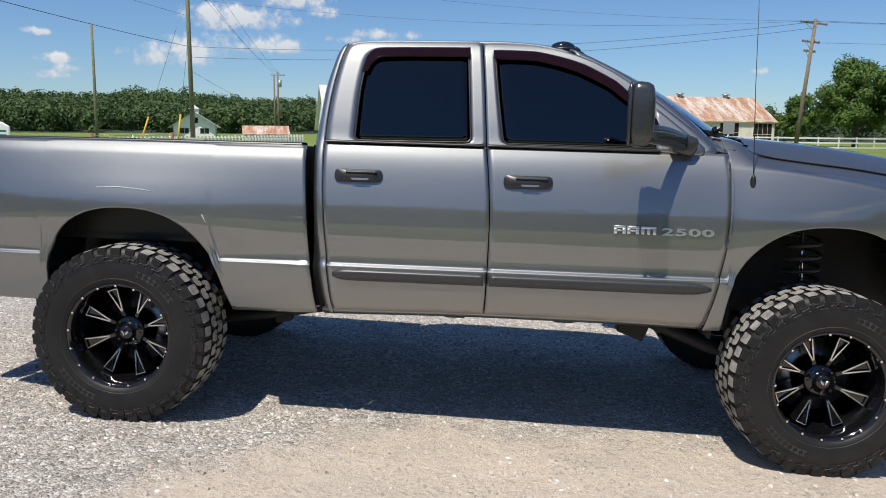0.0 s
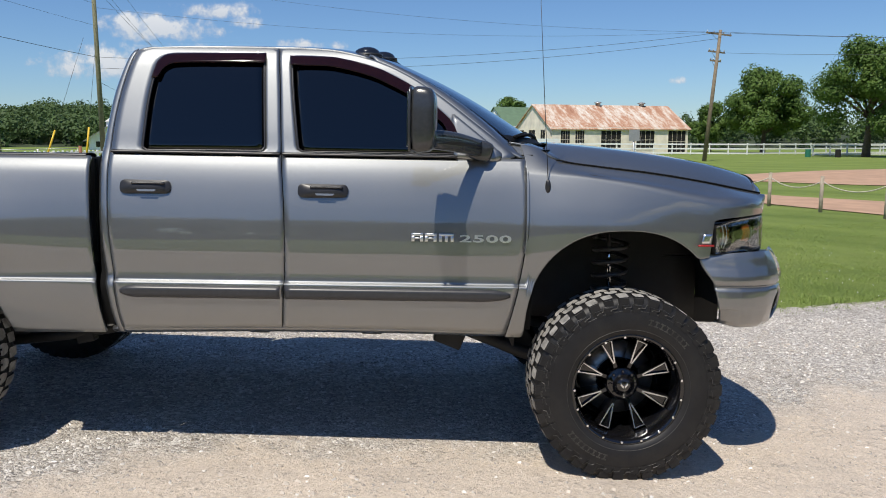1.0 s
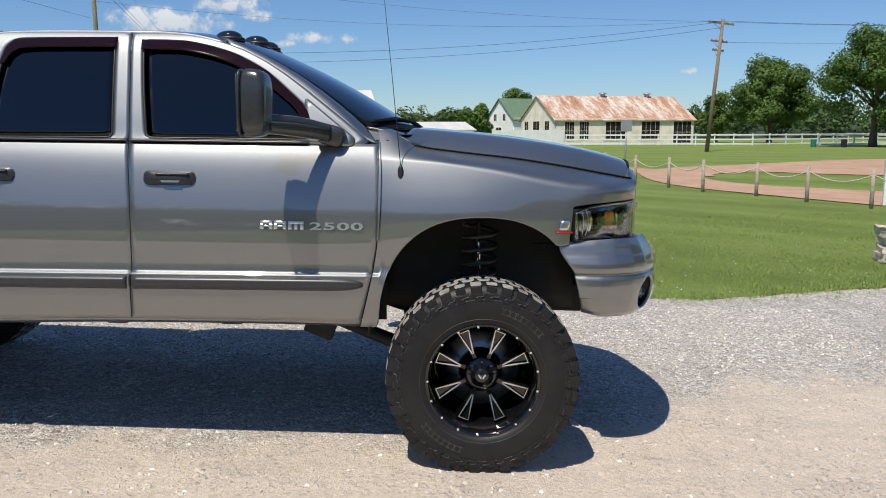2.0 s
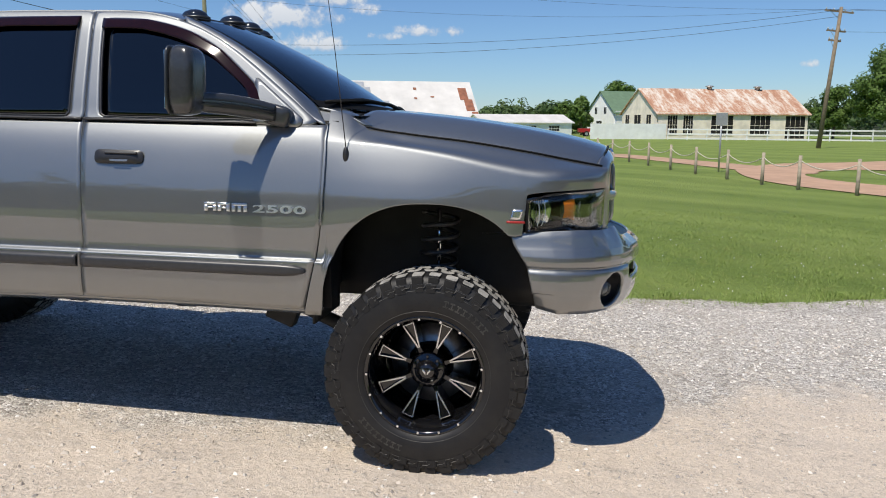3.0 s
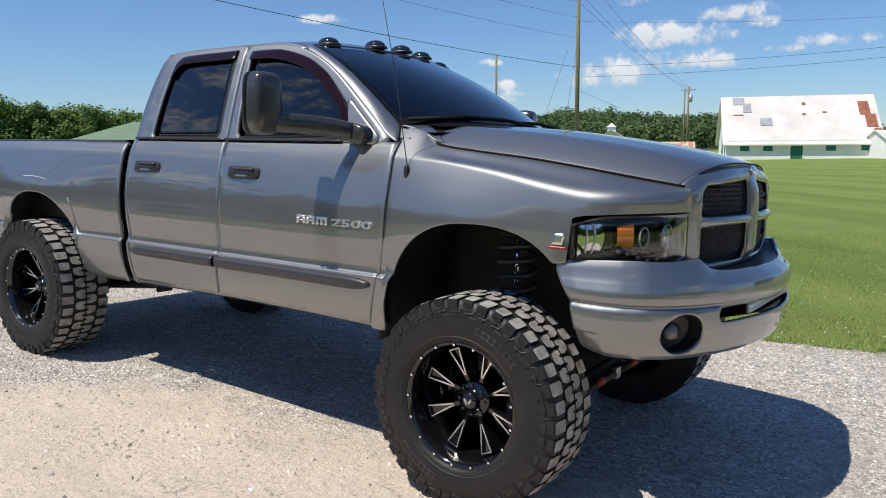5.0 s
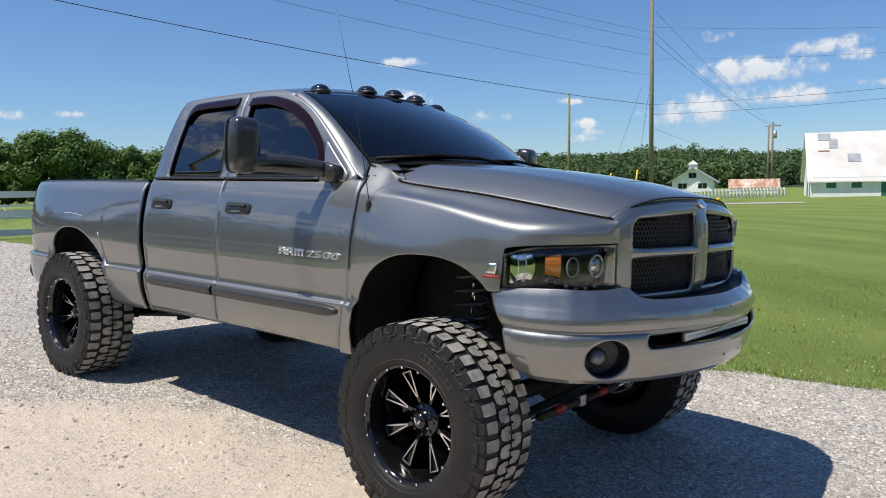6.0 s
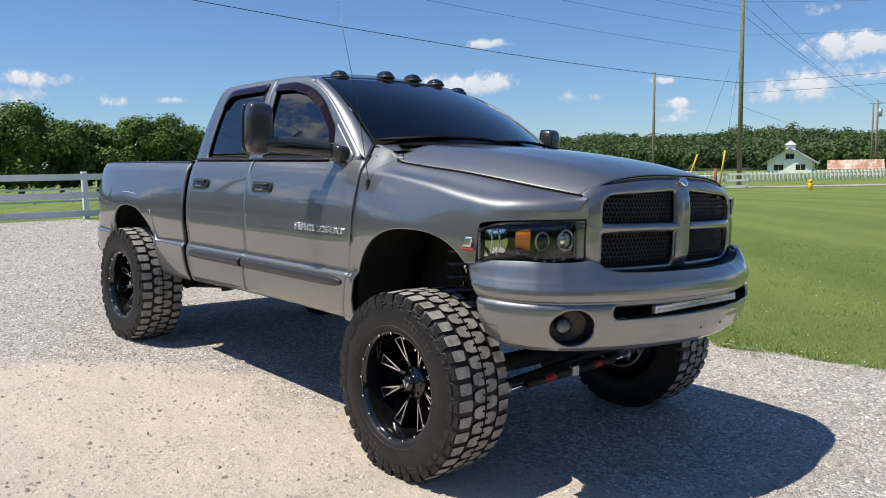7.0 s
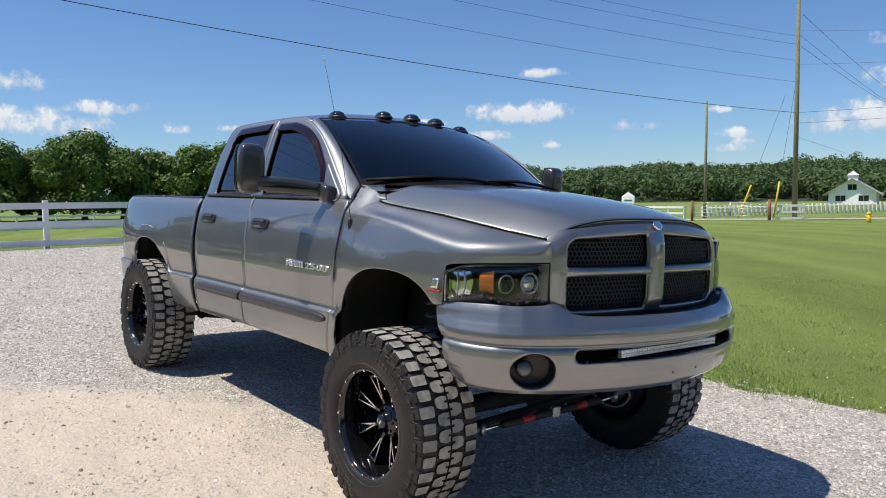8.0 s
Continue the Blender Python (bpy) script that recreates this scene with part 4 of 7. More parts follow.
    # cabin: dash, seats, steering wheel, roof lining, mirror with a hanging tag
    def seat_at(x, y, w):
        bm = boxm(0.16, w, 0.62, pose(x, y, 1.42, 0, -14, 0))
        st = add("seat", bm, CLOTH, "grey cloth seat", bevel=0.05, smooth=False)
        part("headrest", boxm(0.10, 0.26, 0.18, pose(x - 0.07, y, 1.80, 0, -10, 0)), CLOTH, st, bevel=0.04, smooth=False)
        part("seat_cushion", boxm(0.5, w, 0.16, pose(x + 0.25, y, 1.08)), CLOTH, st, bevel=0.05, smooth=False)
    for y in (-0.40, 0.40):
        seat_at(2.02, y, 0.52)
    seat_at(1.22, 0.0, 1.30)
    add("dashboard", boxm(0.42, 1.44, 0.26, pose(2.86, 0, 1.38)), BLACK_PLASTIC, "black dashboard", bevel=0.08, smooth=False)
    bm = bmesh.new()
    m = pose(2.52, 0.40, 1.42, 0, -62, 0)
    for k in range(32):
        a, b = 2 * math.pi * k / 32, 2 * math.pi * (k + 1) / 32
        rod(m @ Vector((0.19 * math.cos(a), 0.19 * math.sin(a), 0)), m @ Vector((0.19 * math.cos(b), 0.19 * math.sin(b), 0)), 0.014, 6, bm=bm)
    rod(m @ Vector((-0.19, 0, 0)), m @ Vector((0.19, 0, 0)), 0.02, 6, bm=bm)
    add("steering_wheel", bm, BLACK_PLASTIC)
    rm = add("rear_view_mirror", boxm(0.03, 0.25, 0.07, pose(2.50, 0.0, 1.88)), BLACK_PLASTIC, bevel=0.01, smooth=False)
    part("hanging_tag", slab(rounded([(0.02, 1.70), (0.075, 1.70), (0.06, 1.76), (0.047, 1.83)], 0.008, 3), lambda a, b: Vector((2.53, a, b)), (1, 0, 0)), WHITE, rm, "small pale tag hanging from the mirror", thick=0.003)
    add("roof_lining", sheet(lambda u, v: Vector((1.12 + 1.12 * u, -0.58 + 1.16 * v, 1.965)), 2, 2, (0, 0, -1)), CLOTH)


def front_end():
    # --- grille shell: a painted surround with a cross, four mesh openings
    def shell_pt(y, z, back=0.0):
        lean = -0.055 * max(0.0, (z - 1.26)) ** 1.2 * 3.0
        x = plan_nose(abs(y)) + lean - back
        low = 0.03 * max(0.0, (1.06 - z) / 0.1)
        return Vector((x - low, y, z))

    out = (1, 0, 0)
    cross = 1.192

    def quarter(sg, up):
        """One quarter of the shell: its outer outline and the opening in it."""
        if up:
            o = [(0.0, cross), (0.0, 1.430), (0.30, 1.421), (0.59, 1.382), (0.682, 1.330), (0.690, cross)]
            h = rounded([(0.068, 1.214), (0.068, 1.362), (0.535, 1.338), (0.572, 1.306), (0.574, 1.214)], [0.012, 0.012, 0.04, 0.03, 0.012], 6)
            o = rounded(o, [0.0, 0.0, 0.1, 0.09, 0.06, 0.0], 6)
        else:
            o = [(0.0, cross), (0.690, cross), (0.682, 1.005), (0.635, 0.970), (0.30, 0.962), (0.0, 0.960)]
            h = rounded([(0.068, 1.012), (0.068, 1.170), (0.574, 1.170), (0.570, 1.040), (0.540, 1.013)], [0.012, 0.012, 0.012, 0.03, 0.03], 6)
            o = rounded(o, [0.0, 0.0, 0.05, 0.05, 0.1, 0.0], 6)
        return [(sg * a, b) for a, b in o], [(sg * a, b) for a, b in h]

    def near(p, poly):
        best = 9.0
        for a, b in zip(poly, poly[1:]):
            d = b - a
            t = min(1.0, max(0.0, (p - a).dot(d) / max(d.length_squared, 1e-12)))
            best = min(best, (a + d * t - p).length)
        return best

    shell = bmesh.new()
    N = 110
    for sg in (-1, 1):
        for up in (True, False):
            o, h = quarter(sg, up)
            edge = [Vector(p) for p in o]
            edge = [p for p in edge if abs(p.x) > 1e-4 or abs(p.y - cross) > 1e-4]
            rim = [p for p in edge if not (abs(p.x) < 1e-4 and p.y == cross)]
            o, h = resample(o, N), resample(h, N)
            best = min(range(N), key=lambda q: sum((Vector(o[k]) - Vector(h[(k + q) % N])).length for k in range(0, N, 3)))
            h = h[best:] + h[:best]
            if not up:
                rim = [p for p in rim if abs(p.y - cross) > 1e-4 or abs(p.x) > 0.6]
            holep = [Vector(p) for p in h + h[:1]]

            def sp(a, b):
                p = Vector((a, b))
                q = shell_pt(a, b)
                do, dh = near(p, rim), near(p, holep)
                q.x -= (0.034 if up else 0.03) * max(0.0, 1 - do / 0.05) ** 2.2
                q.x -= 0.014 * max(0.0, 1 - dh / 0.014) ** 2
                return q
            n = len(o)
            steps = (0.0, 0.06, 0.14, 0.26, 0.42, 0.60, 0.76, 0.88, 0.95, 1.0)
            grid = [[shell.verts.new(sp(a[0] + (b[0] - a[0]) * t, a[1] + (b[1] - a[1]) * t)) for a, b in zip(o, h)] for t in steps]
            fs = [shell.faces.new((grid[q][k], grid[q][(k + 1) % n], grid[q + 1][(k + 1) % n], grid[q + 1][k])) for q in range(len(steps) - 1) for k in range(n)]
            tot = Vector()
            for f in fs:
                f.normal_update()
                tot += f.normal * f.calc_area()
            if tot.x < 0:
                for f in fs:
                    f.normal_flip()
    bmesh.ops.remove_doubles(shell, verts=shell.verts, dist=0.0015)
    gs = add("grille_shell", shell, PAINT, "grey painted grille surround", thick=0.03)
    part("grille_post", sheet(lambda u, v: shell_pt(-0.064 + 0.128 * u, 0.985 + 0.41 * v) + Vector((0.020 * max(0.0, 1 - (2 * u - 1) ** 4) * min(1.0, (1 - v) * 6, v * 8) - 0.004, 0, 0)), 12, 30, out), PAINT, gs, "vertical grille bar", thick=0.03)
    for sg in (-1, 1):
        part("grille_bar", sheet(lambda u, v: shell_pt(sg * (0.05 + 0.55 * u), 1.170 + 0.044 * v) + Vector((0.016 * max(0.0, 1 - (2 * v - 1) ** 2) * min(1.0, (1 - u) * 6) - 0.003, 0, 0)), 24, 8, out), PAINT, gs, "horizontal grille bar", thick=0.03)
        # honeycomb mesh
        bm, low_mesh = bmesh.new(), bmesh.new()
        R = 0.0135
        dx, dz = R * math.sqrt(3), R * 1.5
        rows = int(0.36 / dz) + 1
        cols = int(0.52 / dx) + 1
        for r in range(rows):
            for c in range(cols):
                cy = 0.06 + c * dx + (dx / 2 if r % 2 else 0)
                cz = 1.01 + r * dz
                if cy > 0.575 or cz > 1.362 - 0.10 * max(0, cy - 0.1) or abs(cz - 1.192) < 0.014:
                    continue
                for k in (0, 1, 2):
                    a0, a1 = math.pi / 6 + k * math.pi / 3, math.pi / 6 + (k + 1) * math.pi / 3
                    p = shell_pt(sg * (cy + R * math.cos(a0)), cz + R * math.sin(a0), 0.035)
                    q = shell_pt(sg * (cy + R * math.cos(a1)), cz + R * math.sin(a1), 0.035)
                    rod(p, q, 0.0030, 4, bm=bm if cz > 1.192 else low_mesh)
        for one in (bm, low_mesh):
            part("grille_mesh", one, TRIM_GREY, gs, "black honeycomb grille mesh", smooth=False)
        part("grille_backing", sheet(lambda u, v: shell_pt(sg * (0.03 + 0.58 * u), 0.99 + 0.37 * v, 0.075), 10, 8, out), RUBBER_GAP, gs)
    # badge on the shell's top, a plain shape
    bm = slab(rounded([(-0.034, 1.410), (-0.022, 1.430), (0.022, 1.430), (0.034, 1.410), (0.010, 1.388), (-0.010, 1.388)], 0.008, 3), lambda a, b: shell_pt(a, b) + Vector((0.020 - 0.5 * max(0.0, b - 1.395), 0, 0)), out)
    part("emblem", bm, CHROME, gs, "small chrome emblem", thick=0.015)

    # --- headlights
    for sg in (-1, 1):
        top = curve([(0.0, 1.236), (0.55, 1.222), (0.85, 1.205), (1.0, 1.178)])
        bot = curve([(0.0, 1.052), (0.18, 1.024), (0.36, 1.006), (0.50, 1.022), (0.62, 1.046), (0.8, 1.042), (1.0, 1.036)])

        def lampf(u, v, inset=0.0):
            yy = curve([(0.0, 0.655), (0.2, 0.745), (0.4, 0.825), (0.6, 0.890), (0.8, 0.940), (1.0, 0.975)])(u)
            x = plan_nose(yy)
            z = bot(u) + (top(u) - bot(u)) * v
            n = Vector((0.75 - 0.4 * u, sg * (0.5 + 0.4 * u), 0)).normalized()
            bow = 0.014 * (1 - (2 * u - 1) ** 4) * (1 - (2 * v - 1) ** 4)
            return Vector((x, sg * yy, z)) + n * (bow - inset)
        outv = (0.6, sg, 0)
        hl = add("headlight", sheet(lambda u, v: lampf(0.012 + 0.976 * u, 0.03 + 0.94 * v, 0.075), 24, 10, outv), GLOSS_BLACK, "black-housing headlight with amber marker and clear lens")
        bm = bmesh.new()
        for (u0, u1, v0, v1) in ((0, 1, 0, 0.05), (0, 1, 0.95, 1), (0, 0.02, 0, 1), (0.975, 1, 0, 1)):
            sheet(lambda u, v: lampf(u0 + (u1 - u0) * u, v0 + (v1 - v0) * v, 0.004), 24, 8, outv, bm=bm)
        part("lamp_seal", bm, RUBBER_GAP, hl, "black edge of the lamp", thick=0.07)
        part("lens", sheet(lambda u, v: lampf(0.01 + 0.98 * u, 0.03 + 0.94 * v), 30, 14, outv), GLASS_CLEAR, hl, "clear headlight lens", thick=0.003)
        # outer reflector in two curved bands, amber marker, a row of small lamps below
        part("reflector", sheet(lambda u, v: lampf(0.97 - (0.17 + 0.05 * math.sin(math.pi * v)) * u, 0.12 + 0.78 * v, 0.030 + 0.030 * math.sin(0.5 * math.pi * u)), 16, 12, outv), CHROME, hl, "curved chrome reflector")
        for q in (0.30, 0.62):
            part("reflector_rib", sheet(lambda u, v: lampf(0.97 - (0.17 + 0.05 * math.sin(math.pi * v)) * (q + 0.05 * u), 0.14 + 0.74 * v, 0.016 + 0.034 * math.sin(0.5 * math.pi * q)), 3, 12, outv), LED_WHITE, hl)
        part("amber_marker", sheet(lambda u, v: lampf(0.525 + 0.135 * u, 0.32 + (0.50 - 0.08 * u) * v, 0.026 - 0.012 * math.sin(math.pi * v)), 8, 8, outv), AMBER, hl, "amber side marker")
        for k in range(6):
            c, fwd = lampf(0.22 + 0.085 * k, 0.17, 0.03), Vector((0.85, sg * 0.5, 0)).normalized()
            part("small_lamp", rod(c, c + fwd * 0.012, 0.008, 10), FOG_GREY, hl)
        for u0, r in ((0.43, 0.040), (0.21, 0.046)):
            c = lampf(u0, 0.56, 0.05)
            fwd = Vector((1, sg * 0.10, 0)).normalized()
            bm = bmesh.new()
            q = Matrix.Translation(c) @ fwd.to_track_quat("Z", "Y").to_matrix().to_4x4()
            for k in range(28):
                a, b = 2 * math.pi * k / 28, 2 * math.pi * (k + 1) / 28
                rod(q @ Vector((r * math.cos(a), r * math.sin(a), 0.01)), q @ Vector((r * math.cos(b), r * math.sin(b), 0.01)), 0.006 if u0 < 0.3 else 0.0035, 6, bm=bm)
            pr = part("projector_ring", bm, CHROME if u0 < 0.3 else SATIN, hl, "projector bezel ring")
            bm = bmesh.new()
            bmesh.ops.create_uvsphere(bm, u_segments=20, v_segments=10, radius=r * 0.80, matrix=q @ Matrix.Diagonal((1, 1, 0.5, 1)))
            part("projector_lens", bm, CHROME if u0 < 0.3 else LAMP_BLACK, pr)

    # --- bumper: a wrapped bar with an upper roll, a crease and a lower valance
    plan = [(3.925, 0.982), (4.0, 0.988), (4.1, 0.984), (4.2, 0.966), (4.29, 0.924), (4.37, 0.845), (4.44, 0.73), (4.505, 0.57), (4.555, 0.38), (4.585, 0.19), (4.595, 0.0)]
    pl = resample(plan, 40, closed=False)
    full = [(x, -y) for x, y in pl] + [(x, y) for x, y in pl[-2::-1]]
    nrm = []
    for i, p in enumerate(full):
        a, b = Vector(full[max(i - 1, 0)]), Vector(full[min(i + 1, len(full) - 1)])
        d = (b - a).normalized()
        nrm.append(Vector((d.y, -d.x)))
    # section: (offset outward, height); the top dips under the headlights
    sec = [(-0.062, 1.040), (-0.050, 1.028), (-0.036, 1.009), (-0.020, 0.985), (-0.006, 0.958), (0.003, 0.930), (0.005, 0.905), (0.000, 0.886), (-0.013, 0.875), (-0.002, 0.868), (0.004, 0.855),
           (0.006, 0.82), (0.002, 0.78), (-0.010, 0.735), (-0.03, 0.69), (-0.055, 0.668), (-0.12, 0.660)]
    secn = resample(sec, 46, closed=False)

    def bump_pt(i, o, z):
        p, n = Vector(full[i]), nrm[i]
        s = abs(i / (len(full) - 1) * 2 - 1)                        # 1 at the ends, 0 in the middle
        end = max(0.0, (s - 0.86) / 0.14)
        zz = z
        if z > 0.95:
            ends = curve([(0.0, -0.045), (0.35, -0.040), (0.45, -0.028), (0.52, 0.016), (0.58, 0.008), (0.66, 0.006), (0.75, 0.010), (1.0, -0.008)])(s)
            zz = z + ends * (z - 0.95) / 0.085
        if z < 0.76:
            zz = z - 0.018 * (1 - s) + 0.02 * end
        if z < 0.90 and z > 0.66:
            zz -= 0.006 * (1 - s)
        oo = o * (1 - 0.5 * smooth01((s - 0.5) / 0.3) * smooth01((z - 0.94) / 0.08))
        back = max(0.0, (s - 0.80) / 0.20) * curve([(0.64, 0.120), (0.70, 0.112), (0.876, 0.075), (1.02, 0.0), (1.06, 0.0)])(z)
        return Vector((p.x + n.x * oo + back, p.y + n.y * oo, zz))

    NI, NJ = 200, 110
    SEC = [(float(np.interp(k / NJ * 45, range(46), [q[0] for q in secn])), float(np.interp(k / NJ * 45, range(46), [q[1] for q in secn]))) for k in range(NJ + 1)]
    zs = [q[1] for q in SEC]

    def bump_at(fi, fj):
        """A point of the bumper: fi 0..1 from side to side, fj 0..1 from its top to its lower lip."""
        g = fi * (len(full) - 1)
        i = min(int(g), len(full) - 2)
        k = min(int(fj * NJ), NJ - 1)
        o, z = Vector(SEC[k]).lerp(Vector(SEC[k + 1]), fj * NJ - k)
        return bump_pt(i, o, z).lerp(bump_pt(i + 1, o, z), g - i)

    def fi_of(y):
        return float(np.interp(y, [q[1] for q in full], [k / (len(full) - 1) for k in range(len(full))]))

    def fj_of(z):
        return float(np.interp(-z, [-q for q in zs], [k / NJ for k in range(NJ + 1)]))

    def to_hole(y, z):
        """Which opening holds (y, z), and the nearest place on that opening's rim."""
        for sgn in (-1, 1):
            d = Vector(((y - sgn * 0.790) / 0.086, (z - 0.772) / 0.080))
            if d.length < 1.45:
                e = d.normalized()
                return d.length, (sgn * 0.790 + 0.086 * e.x, 0.772 + 0.080 * e.y)
        c = Vector((min(max(y, -0.590), 0.590), 0.837))
        d = Vector((y, z)) - c
        e = d.normalized() * 0.034
        return d.length / 0.034, (c.x + e.x, c.y + e.y)

    bm = bmesh.new()
    fis = [k / NI for k in range(NI + 1)]
    ys = [float(np.interp(f, [k / (len(full) - 1) for k in range(len(full))], [q[1] for q in full])) for f in fis]
    faces, used = [], {}
    for i in range(NI):
        for j in range(NJ):
            y, z = (ys[i] + ys[i + 1]) / 2, (zs[j] + zs[j + 1]) / 2
            if to_hole(y, z)[0] < 1.0:
                continue
            quad = ((i, j), (i + 1, j), (i + 1, j + 1), (i, j + 1))
            faces.append(quad)
            for q in quad:
                used[q] = used.get(q, 0) + 1
    vmap = {}
    for (i, j), c in used.items():
        inside = 0 < i < NI and 0 < j < NJ
        if inside and c < 4:
            y, z = to_hole(ys[i], zs[j])[1]
            vmap[(i, j)] = bm.verts.new(bump_at(fi_of(y), fj_of(z)))
        else:
            vmap[(i, j)] = bm.verts.new(bump_at(fis[i], j / NJ))
    fs = [bm.faces.new([vmap[q] for q in quad]) for quad in faces]
    tot = Vector()
    for f in fs:
        f.normal_update()
        tot += f.normal * f.calc_area()
    if tot.x < 0:
        for f in fs:
            f.normal_flip()
    bp = add("front_bumper", bm, PAINT, "grey painted front bumper with a light bar", thick=0.018)
    # black step pad between the bumper and the grille, and the dark space under the lamps
    part("step_pad", sheet(lambda u, v: bump_at(0.02 + 0.96 * u, 0.035) + Vector((-0.002 - 0.20 * v, (0.5 - u) * 0.30 * v, -0.004 - 0.010 * v)), 60, 6, (0, 0, 1)), BLACK_PLASTIC, bp, "black plastic pad on top of the bumper")
    # recessed back of the intake, with the light bar in it
    part("intake_backing", sheet(lambda u, v: Vector((4.470 - 0.10 * (2 * u - 1) ** 2, -0.66 + 1.32 * u, 0.785 + 0.10 * v)), 20, 4, (1, 0, 0)), RUBBER_GAP, bp)
    part("intake_shelf", sheet(lambda u, v: Vector((4.44 + 0.13 * v - 0.20 * (2 * u - 1) ** 2 * (0.6 + 0.4 * v), -0.62 + 1.24 * u, 0.796)), 20, 3, (0, 0, 1)), PAINT, bp)
    lb = part("light_bar", boxm(0.05, 0.78, 0.046, pose(4.512, 0.0, 0.829)), GLOSS_BLACK, bp, "led light bar in the bumper", bevel=0.006, smooth=False)
    for k in range(20):
        y = -0.361 + 0.038 * k
        cells = bmesh.new()
        for dy in (-0.0092, 0.0092):
            for dz in (-0.0090, 0.0090):
                bmesh.ops.create_cone(cells, cap_ends=True, segments=10, radius1=0.0092, radius2=0.0084, depth=0.008,
                                      matrix=pose(4.540, y + dy, 0.829 + dz, ry=90))
        part("led_lens", cells, LED_WHITE, lb, smooth=False)
    for k in (-0.04, 0.16):
        p = bump_at(fi_of(k), fj_of(0.742))
        part("bolt", rod(p + Vector((-0.006, 0, 0)), p + Vector((0.003, 0, 0)), 0.005, 8), RUBBER_GAP, bp)
    for sg in (-1, 1):
        fwd = Vector((0.86, sg * 0.50, -0.03)).normalized()
        bm = bmesh.new()
        n = 40
        rings = []
        for r, d in ((1.03, 0.012), (1.0, 0.03), (0.93, 0.075), (0.86, 0.085), (0.01, 0.085)):
            rings.append([bm.verts.new(bump_at(fi_of(sg * 0.790 + 0.086 * r * math.cos(2 * math.pi * k / n)), fj_of(0.772 + 0.080 * r * math.sin(2 * math.pi * k / n))) - fwd * d) for k in range(n)])
        for a, b in zip(rings, rings[1:]):
            for k in range(n):
                bm.faces.new((a[k], a[(k + 1) % n], b[(k + 1) % n], b[k]))
        bmesh.ops.recalc_face_normals(bm, faces=bm.faces)
        c = bump_at(fi_of(sg * 0.790), fj_of(0.772)) - fwd * 0.062 + Vector((0.0, -0.040, 0.004))
        fl = part("fog_lamp", bm, BLACK_PLASTIC, bp, "round fog lamp in a black recess")
        bm = bmesh.new()
        bmesh.ops.create_uvsphere(bm, u_segments=18, v_segments=10, radius=0.040, matrix=Matrix.Translation(c))
        part("fog_lens", bm, GLASS_CLEAR, fl)
        bm = bmesh.new()
        bmesh.ops.create_uvsphere(bm, u_segments=18, v_segments=10, radius=0.033, matrix=Matrix.Translation(c - fwd * 0.006))
        part("fog_reflector", bm, FOG_GREY, fl)


def mirrors(sd):
    def loft_box(cx, cy, cz, sx, sy, sz, m=None, pw=4.0):
        bm = bmesh.new()
        bmesh.ops.create_cube(bm, size=2.0)
        bmesh.ops.subdivide_edges(bm, edges=bm.edges, cuts=7, use_grid_fill=True)
        for v in bm.verts:
            c = v.co.copy()
            k = (abs(c.x) ** pw + abs(c.y) ** pw + abs(c.z) ** pw) ** (1 / pw)
            c /= k
            v.co = Vector((c.x * sx, c.y * sy, c.z * sz))
            if m is not None:
                v.co = m @ v.co
            v.co += Vector((cx, cy, cz))
        return bm
    head = loft_box(2.556, sd * 1.258, 1.646, 0.056, 0.074, 0.146, pose(0, 0, 0, 0, 0, sd * 8), 4.6)
    for v in head.verts:
        t = (v.co.x - 2.50) / 0.12
        v.co.z = 1.646 + (v.co.z - 1.646) * (1 - 0.10 * max(0.0, t) ** 2)
    mr = add("side_mirror", head, MIRROR_GREY, "tall black towing mirror on an arm")
    part("mirror_rim", loft_box(2.502, sd * 1.258, 1.646, 0.008, 0.073, 0.143, pose(0, 0, 0, 0, 0, sd * 8), 5.0), MIRROR_GREY, mr)
    part("mirror_face", boxm(0.006, 0.124, 0.240, pose(2.493, sd * 1.258, 1.646, 0, 0, sd * 8)), CHROME, mr, "mirror glass", bevel=0.02, smooth=False)
    a, b = Vector((2.585, sd * 1.225, 1.562)), Vector((2.815, sd * 0.945, 1.535))
    side = Vector((b.y - a.y, a.x - b.x, 0)).normalized()
    hh = curve([(0.0, 0.038), (0.12, 0.044), (0.5, 0.046), (1.0, 0.042)])

    def armf(u, v):
        ca, sa = math.cos(2 * math.pi * v), math.sin(2 * math.pi * v)
        return a.lerp(b, u) + side * 0.030 * math.copysign(abs(ca) ** 0.6, ca) + Vector((0, 0, hh(u) * math.copysign(abs(sa) ** 0.55, sa) + 0.008 * math.sin(math.pi * u)))
    arm = sheet(armf, 20, 32)
    bmesh.ops.holes_fill(arm, edges=[e for e in arm.edges if e.is_boundary])
    bmesh.ops.recalc_face_normals(arm, faces=arm.faces)
    part("mirror_arm", arm, MIRROR_GREY, mr, "flat black mirror arm")
    part("mirror_foot", loft_box(2.828, sd * 0.918, 1.526, 0.066, 0.045, 0.050, pose(0, 0, 0, 0, 14, 0), 4.0), MIRROR_GREY, mr)


